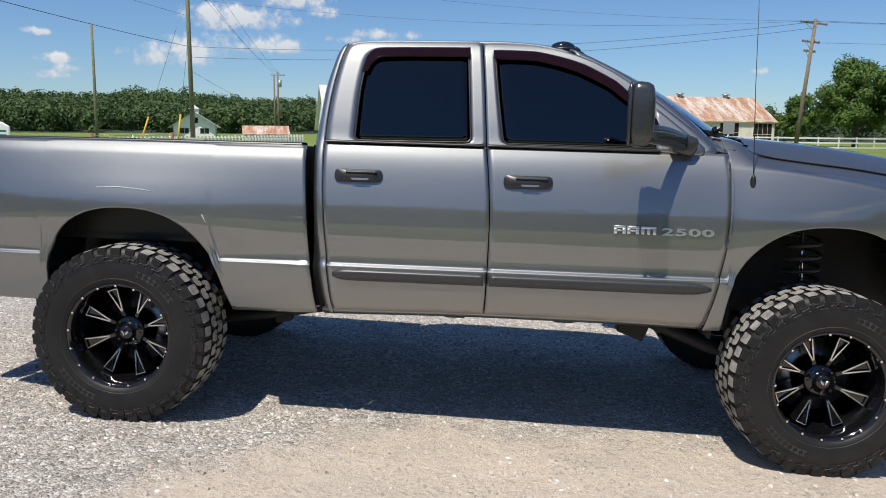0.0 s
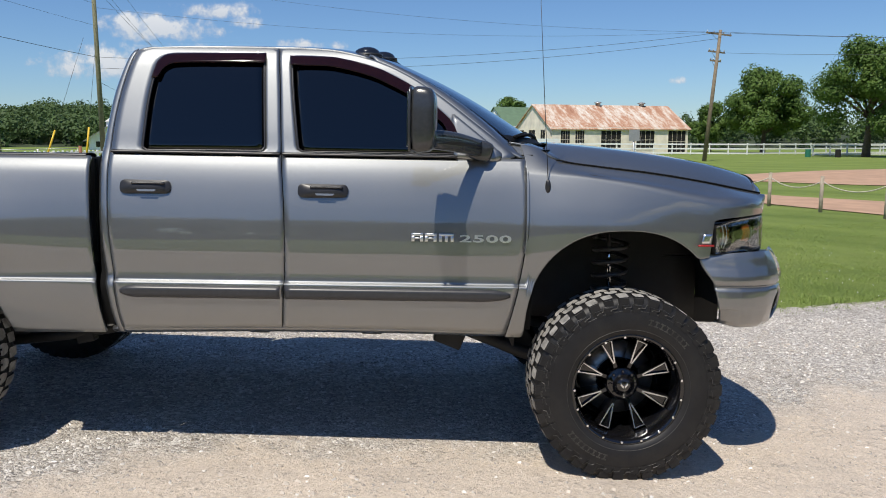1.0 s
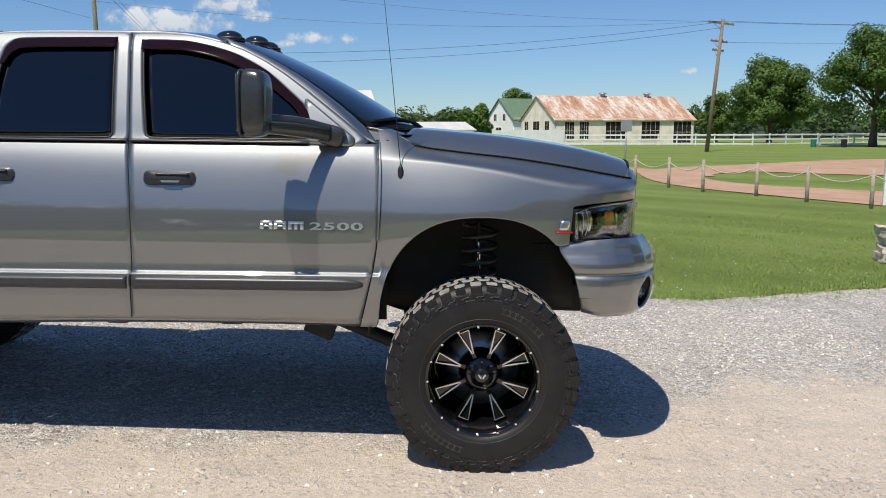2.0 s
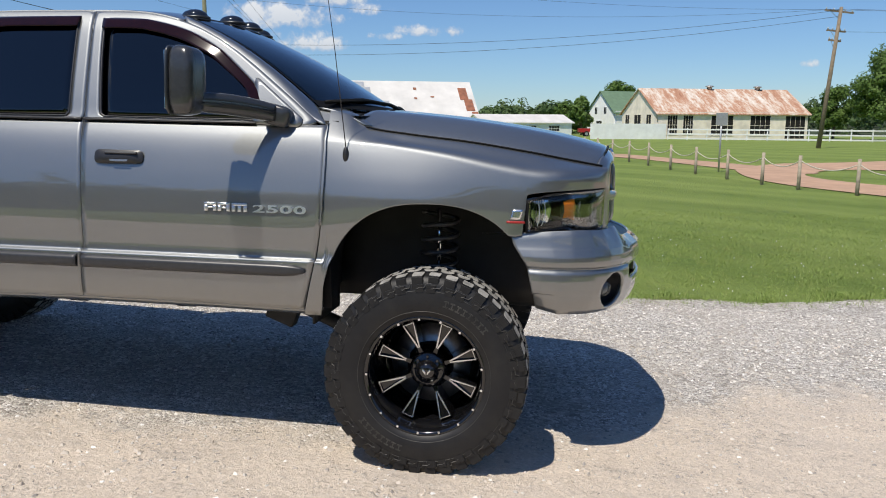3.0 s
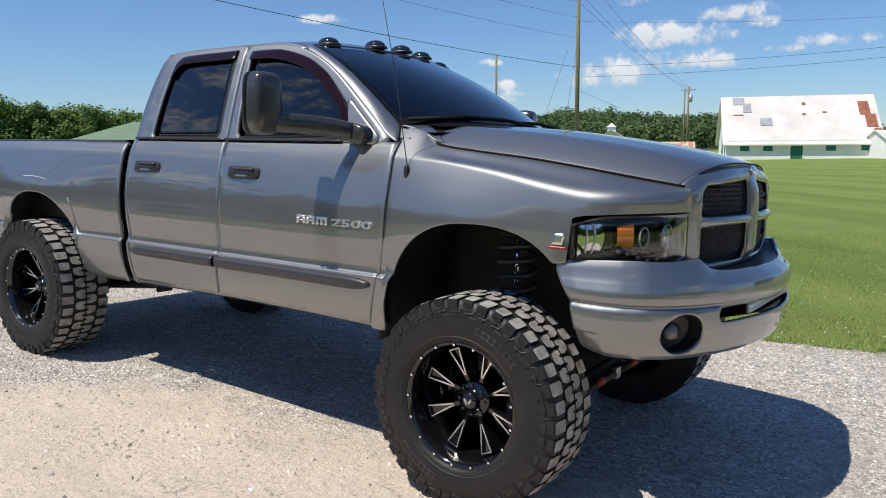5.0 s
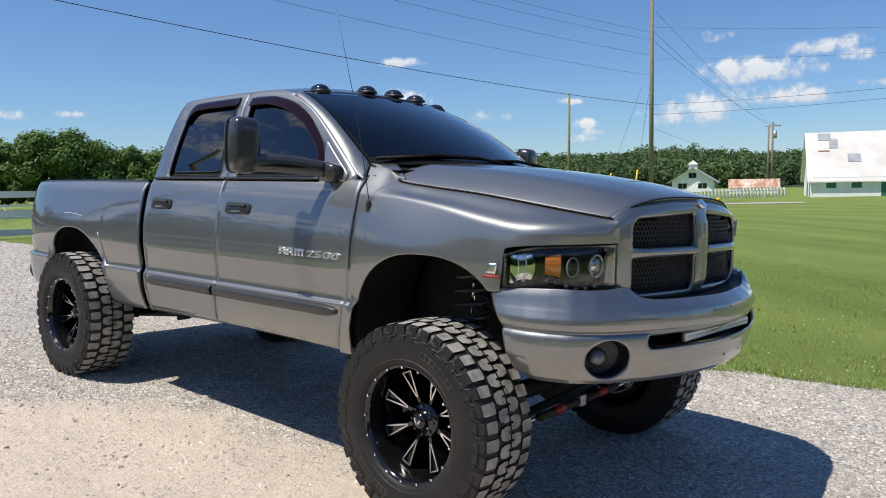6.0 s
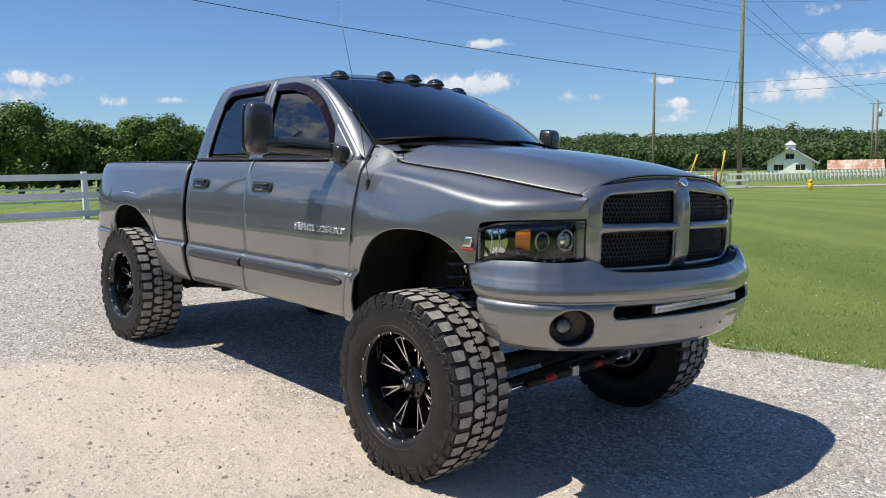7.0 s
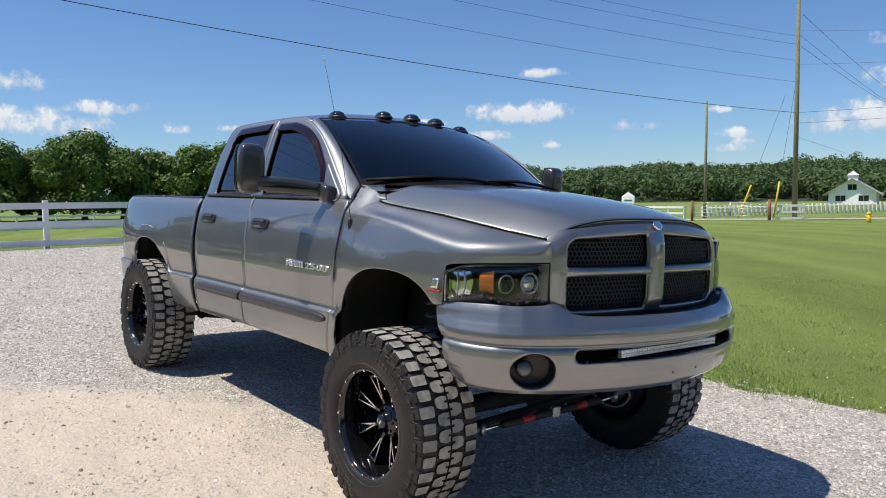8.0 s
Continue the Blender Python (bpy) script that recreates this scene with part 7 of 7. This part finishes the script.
# sign post by the lawn
x, y = 10.8, 26.2
sp = tagged(empty("sign_post", Matrix.Translation((x, y, ground_z(x, y)))), "thin grey metal sign post seen from behind", "sign")
part("post", rod((0, 0, -0.2), (0, 0, 2.15), 0.035, 8), GALV, sp)
part("plate", boxm(0.42, 0.02, 0.45, pose(0, -0.04, 2.0, 0, 0, -8)), GALV, sp, smooth=False)
# white rail fences by the stable and the ring
board_fence(18.0, 84.5, 38.5, 82.0, 10, 1.25, 3, "white rail fence in front of the old stable", name="rail_fence", board=0.16)
board_fence(38.5, 82.0, 75, 97, 16, 1.25, 3, "white rail fence behind the riding ring", name="rail_fence", board=0.16)
board_fence(44, 78, 64, 84, 9, 1.2, 2, "white rail fence behind the riding ring", name="rail_fence", board=0.16)
board_fence(14.9, 15.2, 21.5, 13.4, 3, 1.15, 3, "white three-rail fence end beside the riding ring", name="rail_fence", board=0.16)
# solid white board wall left of the stable
tagged(part("board_wall", box(-4.6, 4.6, -0.05, 0.05, -0.3, 1.75), WALL_WHITE, smooth=False, matrix=pose(13.9, 86.5, ground_z(13.9, 86.5), 0, 0, 18)), "white painted board wall beside the stable", "fence")
# entrance: tubular gates between brown posts, white paddock fence
gate_a, gate_b = Vector((-27.2, 48.8, 0)), Vector((-22.5, 51.6, 0))
gt = tagged(empty("field_gate"), "pair of silver tubular field gates between brown posts", "gate")
for k in (0.0, 1.0):
    c = gate_a.lerp(gate_b, k)
    part("post", rod((c.x, c.y, -0.8), (c.x, c.y, ground_z(c.x, c.y) + 1.55), 0.11, 10), ROOF_BROWN, gt, "brown wooden gate post")
for h in (0.35, 0.62, 0.88, 1.12, 1.36):
    for s, e in ((0.03, 0.495), (0.505, 0.97)):
        a, b = gate_a.lerp(gate_b, s), gate_a.lerp(gate_b, e)
        part("gate_tube", rod((a.x, a.y, ground_z(a.x, a.y) + h), (b.x, b.y, ground_z(b.x, b.y) + h), 0.026, 8), GALV, gt)
for s in (0.03, 0.495, 0.505, 0.97):
    a = gate_a.lerp(gate_b, s)
    part("gate_upright", rod((a.x, a.y, ground_z(a.x, a.y) + 0.33), (a.x, a.y, ground_z(a.x, a.y) + 1.38), 0.028, 8), GALV, gt)
board_fence(-22.3, 51.8, -20.6, 52.9, 1, 1.15, 3, "short white board fence beside the gate", board=0.16)
board_fence(-47, 58, -27.6, 48.4, 9, 1.15, 3, "white board fence along the drive", board=0.16)
pk = tagged(empty("picket_fence"), "white picket fence along the road", "fence")
pa, pb = Vector((-36, 64, 0)), Vector((-22, 88, 0))
for k in range(60):
    c = pa.lerp(pb, k / 59)
    part("picket", box(c.x - 0.10, c.x + 0.10, c.y - 0.03, c.y + 0.03, ground_z(c.x, c.y), ground_z(c.x, c.y) + 1.0 + 0.05 * (k % 2)), WHITE, pk, smooth=False)
for h in (0.35, 0.8):
    part("rail", tube([(pa.x, pa.y + 0.06, ground_z(pa.x, pa.y) + h), (pb.x, pb.y + 0.06, ground_z(pb.x, pb.y) + h)], 0.05, 4), WHITE, pk)
# pale drive past the gate
bm = sheet(lambda u, v: Vector((-46 + 34 * u + 1.6 * (v - 0.5), 43 + 17 * u - 3.6 * (v - 0.5), ground_z(-46 + 34 * u + 1.6 * (v - 0.5), 43 + 17 * u - 3.6 * (v - 0.5)) + 0.03)), 30, 3, (0, 0, 1))
tagged(part("drive", bm, GRAVEL), "pale gravel drive", "road", kind="structure")
# fire hydrant
hx, hy = -14.0, 47.9
hy_ob = tagged(empty("fire_hydrant", Matrix.Translation((hx, hy, ground_z(hx, hy)))), "small yellow fire hydrant in the lawn", "hydrant")
part("barrel", rod((0, 0, -0.1), (0, 0, 0.55), 0.13, 12), YELLOW, hy_ob)
bm = bmesh.new()
bmesh.ops.create_uvsphere(bm, u_segments=14, v_segments=8, radius=0.15, matrix=Matrix.Translation((0, 0, 0.56)))
part("bonnet", bm, YELLOW, hy_ob)
part("nozzle", rod((-0.22, 0, 0.4), (0.22, 0, 0.4), 0.06, 10), YELLOW, hy_ob)
# white entrance sign
sx, sy = -39.0, 56.4
sg = tagged(empty("entrance_sign", Matrix.Translation((sx, sy, ground_z(sx, sy) + 0.5))), "white wooden entrance sign on a post", "sign")
part("post", box(-0.1, 0.1, -0.1, 0.1, -0.8, 1.0), WHITE, sg, smooth=False)
part("board", slab(rounded([(-0.75, 0.55), (-0.75, 1.55), (0.0, 1.95), (0.75, 1.55), (0.75, 0.55)], 0.12, 4), lambda a, b: Vector((a, -0.12, b)), (0, -1, 0)), WHITE, sg, thick=0.06)
part("lettering_bar", box(-0.45, 0.45, -0.135, -0.125, 1.1, 1.25), GREEN_PAINT, sg, smooth=False)
part("lettering_bar", box(-0.45, 0.45, -0.135, -0.125, 0.75, 0.9), GREEN_PAINT, sg, smooth=False)


def stone_pier():
    """A rough dry-laid stone pier at the lawn's edge."""
    x, y = 9.95, 5.9
    st = tagged(empty("stone_pier", Matrix.Translation((x, y, ground_z(x, y)))), "rough pale limestone pier at the edge of the lawn", "stone pier")
    rnd = random.Random(8)
    z = -0.05
    while z < 0.40:
        h = rnd.uniform(0.08, 0.14)
        for qx in (-0.26, 0.0, 0.26):
            for qy in (-0.2, 0.15):
                bm = boxm(rnd.uniform(0.22, 0.34), rnd.uniform(0.28, 0.40), h * 0.95, pose(qx + rnd.uniform(-0.05, 0.05), qy + rnd.uniform(-0.05, 0.05), z + h / 2, rnd.uniform(-4, 4), rnd.uniform(-4, 4), rnd.uniform(-14, 14)))
                bmesh.ops.subdivide_edges(bm, edges=bm.edges, cuts=2, use_grid_fill=True)
                for v in bm.verts:
                    v.co += noise.noise_vector(v.co * 9 + Vector((qx * 7, qy * 5, z * 11))) * 0.045
                part("stone", bm, STONE, st, smooth=False)
        z += h


stone_pier()

# ---------------------------------------------------------------- buildings


def gable_house(name, label, category, x, y, yaw, L, W, eave, ridge, wall, roof_mat, over=0.35, openings=(), z=None):
    """A gabled building, its ridge along local x; openings: (face, along, sill, width, height, kind)."""
    z = ground_z(x, y) if z is None else z
    b = tagged(empty(name, pose(x, y, z, 0, 0, yaw)), label, category)
    t = 0.25
    for sg in (-1, 1):
        part("wall", box(-L / 2, L / 2, sg * W / 2 - t / 2, sg * W / 2 + t / 2, -0.5, eave), wall, b, smooth=False)
    for sg in (-1, 1):
        bm = bmesh.new()
        vs = []
        for xx in (sg * L / 2 - t / 2, sg * L / 2 + t / 2):
            vs.append([bm.verts.new(v) for v in ((xx, -W / 2 + t / 2, -0.5), (xx, W / 2 - t / 2, -0.5), (xx, W / 2 - t / 2, eave), (xx, 0, ridge - 0.1), (xx, -W / 2 + t / 2, eave))])
        bm.faces.new(vs[0])
        bm.faces.new(vs[1][::-1])
        for k in range(5):
            bm.faces.new((vs[0][k], vs[1][k], vs[1][(k + 1) % 5], vs[0][(k + 1) % 5]))
        bmesh.ops.recalc_face_normals(bm, faces=bm.faces)
        part("gable_wall", bm, wall, b, smooth=False)
    for sg in (-1, 1):
        slope = (ridge - eave) / (W / 2)
        y1 = sg * (W / 2 + over)
        z1 = eave - slope * over
        bm = bmesh.new()
        top = [(-L / 2 - over, 0, ridge), (L / 2 + over, 0, ridge), (L / 2 + over, y1, z1), (-L / 2 - over, y1, z1)]
        hi, lo = [bm.verts.new(v) for v in top], [bm.verts.new((v[0], v[1], v[2] - 0.10)) for v in top]
        bm.faces.new(hi)
        bm.faces.new(lo[::-1])
        for k in range(4):
            bm.faces.new((hi[k], lo[k], lo[(k + 1) % 4], hi[(k + 1) % 4]))
        bmesh.ops.recalc_face_normals(bm, faces=bm.faces)
        part("roof", bm, roof_mat, b, smooth=False)
    for face, s, sill, w, h, kind in openings:
        # a dark opening is a near-black panel on the wall, its shaded depth painted
        mat = {"dark": DARK_OPENING, "green": GREEN_PAINT, "pane": PANE_DARK, "white": WALL_WHITE}[kind]
        if face in ("front", "back"):
            yy = (-W / 2 - t / 2) if face == "front" else (W / 2 + t / 2)
            m = Matrix.Translation((s, yy, sill + h / 2))
            o = part("opening" if kind == "dark" else "door" if kind == "green" and h > 1.5 else "window", boxm(w, 0.03, h, m), mat, b, smooth=False)
            fr = boxm(w + 0.16, 0.06, 0.09, m @ Matrix.Translation((0, 0, h / 2)))
            boxm(w + 0.16, 0.06, 0.09, m @ Matrix.Translation((0, 0, -h / 2)), fr)
            boxm(0.08, 0.06, h, m @ Matrix.Translation((-w / 2, 0, 0)), fr)
            boxm(0.08, 0.06, h, m @ Matrix.Translation((w / 2, 0, 0)), fr)
            if kind in ("dark", "pane"):
                for q in (-0.25, 0.0, 0.25):
                    boxm(0.035, 0.05, h, m @ Matrix.Translation((q * w, 0, 0)), fr)
                boxm(w, 0.05, 0.04, m, fr)
        else:
            xx = (-L / 2 - t / 2) if face == "left" else (L / 2 + t / 2)
            m = Matrix.Translation((xx, s, sill + h / 2))
            o = part("opening" if kind == "dark" else "door" if kind == "green" and h > 1.5 else "window", boxm(0.03, w, h, m), mat, b, smooth=False)
            fr = boxm(0.06, w + 0.16, 0.09, m @ Matrix.Translation((0, 0, h / 2)))
            boxm(0.06, 0.08, h, m @ Matrix.Translation((0, -w / 2, 0)), fr)
            boxm(0.06, 0.08, h, m @ Matrix.Translation((0, w / 2, 0)), fr)
            if kind in ("dark", "pane"):
                boxm(0.05, 0.04, h, m, fr)
        part("frame", fr, wall if kind != "pane" else WHITE, o, smooth=False)
    return b


# weathered stable with a rusty roof
rb = gable_house("old_stable", "long weathered plaster stable with a rusty tin roof", "stable", 25.3, 97.2, 18, 19.6, 10.0, 3.15, 6.1, STUCCO, ROOF_RUST, 0.35,
                 [("front", -8.0, 0.5, 1.3, 2.3, "dark"), ("front", -6.0, 0.5, 1.3, 2.3, "dark"), ("front", -1.6, 0.4, 2.9, 2.4, "dark"), ("front", 3.4, 0.4, 2.7, 2.4, "dark"), ("front", 8.1, 0.0, 2.7, 2.8, "dark"),
                  ("left", -2.9, 0.7, 1.3, 2.2, "dark"), ("left", 0.2, 0.7, 1.9, 2.2, "dark"), ("left", 3.2, 0.7, 1.2, 2.2, "dark")])
for s in (-0.6, 6.0):
    v = part("ridge_vent", lathe([(0.02, -0.30), (0.32, -0.30), (0.32, 0.02), (0.55, 0.06), (0.50, 0.14), (0.08, 0.26)], 16), GALV, rb, "round galvanised ridge ventilator")
    v.matrix_basis = pose(s, 0, 6.3, 90, 0, 0)
# white barn with a patched tin roof and green doors
wb = gable_house("white_barn", "white barn with a patched tin roof and green doors", "barn", -12.2, 89.0, 19, 12.0, 10.0, 1.92, 5.95, WALL_WHITE, ROOF_TIN, 0.45,
                 [("front", -4.6, 0.95, 0.85, 0.65, "green"), ("front", -2.7, 0.95, 0.85, 0.65, "green"), ("front", -0.4, 0.0, 1.05, 1.75, "green"), ("front", 2.3, 0.95, 0.85, 0.65, "green"), ("front", 5.0, 0.95, 0.85, 0.65, "green"),
                  ("left", -3.6, 0.0, 1.5, 2.0, "green"), ("left", -0.5, 0.0, 2.2, 3.0, "green")])
wb.matrix_basis = Matrix.Translation((0, 0, -0.33)) @ wb.matrix_basis @ Matrix.Scale(1.2, 4)
sl = (5.95 - 1.92) / 5.0
for (s, v, w, h, mt) in ((-4.9, 0.6, 1.0, 1.0, ROOF_PATCH), (-4.2, 1.4, 0.7, 1.3, ROOF_PATCH), (-2.7, 3.0, 1.0, 1.1, ROOF_PATCH), (5.4, 1.6, 0.85, 1.9, ROOF_BROWN), (5.75, 3.0, 0.85, 1.8, ROOF_BROWN), (6.1, 4.3, 0.6, 1.2, ROOF_BROWN),
                         (0.6, 1.0, 0.3, 0.35, ROOF_BROWN), (0.5, 2.2, 0.28, 0.25, ROOF_BROWN), (2.2, 2.0, 0.35, 0.16, ROOF_BROWN), (-5.0, 2.2, 0.9, 0.12, ROOF_BROWN)):
    z = 5.95 - sl * v
    part("roof_patch", boxm(w, h, 0.05, pose(s, -v, z + 0.03, math.degrees(math.atan(sl)), 0, 0)), mt, wb, smooth=False)
gable_house("low_shed", "long low white shed with a pale roof", "shed", 1.4, 86.5, 28, 11.0, 5.0, 1.9, 2.75, WALL_WHITE, ROOF_TIN, 0.3,
            [("front", -3.0, 0.8, 1.4, 0.7, "pane"), ("front", 0.2, 0.8, 1.4, 0.7, "pane"), ("front", 3.2, 0.8, 1.4, 0.7, "pane")])
gh = gable_house("green_roof_house", "white farmhouse with a green gabled roof", "house", 17.0, 117.5, 30, 9.5, 7.0, 3.6, 6.6, WALL_WHITE, ROOF_GREEN, 0.4,
            [("left", 0.3, 0.2, 1.5, 2.0, "dark"), ("left", -1.2, 3.2, 0.7, 1.0, "pane"), ("left", 1.2, 3.2, 0.7, 1.0, "pane"), ("front", -2.6, 2.6, 0.7, 0.7, "pane"), ("front", 2.0, 0.8, 0.8, 1.0, "pane")])
part("porch_roof", boxm(6.5, 3.0, 0.12, pose(1.2, -4.8, 2.6, 24, 0, 0)), ROOF_GREEN, gh, "green porch roof", smooth=False)
part("porch_wall", box(-2.0, 4.4, -6.0, -5.8, -0.3, 1.95), WALL_WHITE, gh, smooth=False)
part("chimney", box(1.0, 1.6, -5.0, -4.4, 2.0, 4.4), ROOF_BROWN, gh, "red brick chimney", smooth=False)
# white house with a cupola, its gable towards the road
hx, hy = -92.0, 229.0
wh = gable_house("white_house", "small white gabled house with a cupola", "house", hx - 1.5, hy + 4.0, 109, 8.8, 7.0, 2.2, 4.4, WALL_WHITE, simple("grey_shingle", (0.30, 0.30, 0.31), 0.9), 1.0,
                 [("left", -1.75, 0.5, 1.6, 1.0, "pane"), ("left", 1.75, 0.5, 1.6, 1.0, "pane"), ("left", 0, 2.4, 1.4, 1.0, "pane")])
wh.matrix_basis = wh.matrix_basis @ Matrix.Scale(1.68, 4)
cu = part("cupola", box(-3.7, -2.2, -0.75, 0.75, 4.0, 4.95), WALL_WHITE, wh, "white roof cupola", smooth=False)
bm = bmesh.new()
bmesh.ops.create_cone(bm, cap_ends=True, segments=4, radius1=1.35, radius2=0.02, depth=0.75, matrix=Matrix.Translation((-2.95, 0, 5.3)) @ Matrix.Rotation(radians(45), 4, "Z"))
part("cupola_roof", bm, ROOF_TIN, cu, smooth=False)
rs = gable_house("rusty_shed", "low shed with a rusty red roof", "shed", -37.0, 122.0, 20, 7, 4.5, 1.1, 2.3, STUCCO, ROOF_RUST, 0.3)
# green-roofed pavilion behind the yard
pv = tagged(empty("pavilion", pose(-62.0, 41.0, ground_z(-62, 41), 0, 0, 30)), "open picnic pavilion with a green hipped roof", "pavilion")
for px_ in (-4, 4):
    for py_ in (-3, 3):
        part("post", box(px_ - 0.12, px_ + 0.12, py_ - 0.12, py_ + 0.12, -0.5, 2.7), WOOD_POST, pv, smooth=False)
bm = bmesh.new()
bmesh.ops.create_cone(bm, cap_ends=True, segments=4, radius1=7.4, radius2=0.4, depth=2.0, matrix=Matrix.Translation((0, 0, 3.6)) @ Matrix.Rotation(radians(45), 4, "Z"))
part("roof", bm, ROOF_GREEN, pv, "green metal hipped roof", smooth=False)


def parked_pickup(x, y, yaw):
    z = ground_z(x, y)
    t = tagged(empty("parked_pickup", pose(x, y, z, 0, 0, yaw)), "red pickup truck parked by the farmhouse", "pickup truck")
    prof = rounded([(-2.6, 0.55), (-2.6, 1.05), (-0.9, 1.08), (-0.75, 1.08), (-0.45, 1.65), (0.75, 1.68), (1.25, 1.12), (2.55, 0.98), (2.62, 0.5)], 0.08, 3)
    bm = bmesh.new()
    a, b = [bm.verts.new((x_, -0.9, z_)) for x_, z_ in prof], [bm.verts.new((x_, 0.9, z_)) for x_, z_ in prof]
    bm.faces.new(a), bm.faces.new(b[::-1])
    n = len(prof)
    for k in range(n):
        bm.faces.new((a[k], b[k], b[(k + 1) % n], a[(k + 1) % n]))
    bmesh.ops.recalc_face_normals(bm, faces=bm.faces)
    part("body", bm, RED, t, smooth=False)
    for sd in (-1, 1):
        part("side_window", box(-0.42, 0.85, min(sd * 0.9, sd * 0.912), max(sd * 0.9, sd * 0.912), 1.15, 1.56), PANE_DARK, t, smooth=False)
        for wx in (-1.6, 1.7):
            w = part("wheel", rod((wx, sd * 0.70, 0.36), (wx, sd * 0.94, 0.36), 0.36, 18), RUBBER, t, smooth=False)
            part("rim", rod((wx, sd * 0.93, 0.36), (wx, sd * 0.95, 0.36), 0.2, 14), GALV, w, smooth=False)


parked_pickup(11.6, 103.5, 5)
# bench, bins and small things under the shade trees
for bx, by, mt, lab in ((40.5, 72.0, GREEN_PAINT, "green litter bin on the lawn"), (43.0, 71.0, DARK_OPENING, "dark litter bin on the lawn")):
    bn = tagged(part("litter_bin", rod((bx, by, ground_z(bx, by) - 0.1), (bx, by, ground_z(bx, by) + 0.78), 0.27, 14), mt, smooth=False), lab, "litter bin")

# ---------------------------------------------------------------- trees
build_tree(46.4, 72.1, 11.6, 13.0, 1, "broad green shade tree by the riding ring", 42000, 0.15)
build_tree(45.0, 93, 10.2, 11.0, 2, "dark green shade tree by the white rails", 30000, 0.17)
build_tree(57.5, 78, 10.0, 11.0, 12, "broad green shade tree by the riding ring", 24000, 0.16)
build_tree(41.2, 101, 6.5, 6.0, 3, "small dark green tree by the old stable", 10000, 0.16)
build_tree(7.5, 118, 5.2, 4.6, 14, "young green tree by the farm drive", 3500, 0.2)
build_tree(9.8, 112, 5.6, 4.0, 15, "young green tree by the farm drive", 3500, 0.2)
build_tree(17, 135, 9.4, 8.0, 16, "green tree behind the farmhouse", 10000, 0.2)
for k, (az, d, h, w) in enumerate(((-84, 98, 8.2, 12), (-80.5, 94, 9.2, 11), (-78, 97, 8.6, 11), (-75.2, 92, 10.6, 12), (-72.8, 96, 9.2, 10), (-70.5, 97, 8.4, 11), (-67.8, 95, 9.2, 10), (-65.5, 97, 9.6, 11), (-62.5, 99, 7.6, 10), (-59.5, 100, 7.2, 11), (-56.5, 104, 6.6, 11), (-88, 96, 9, 12), (-92, 98, 9, 12))):
    x, y = polar(az, d)
    build_tree(x, y, h * 0.90, w, 40 + k, "dense green tree in the paddock's tree row", 17000, 0.20, 0.08)
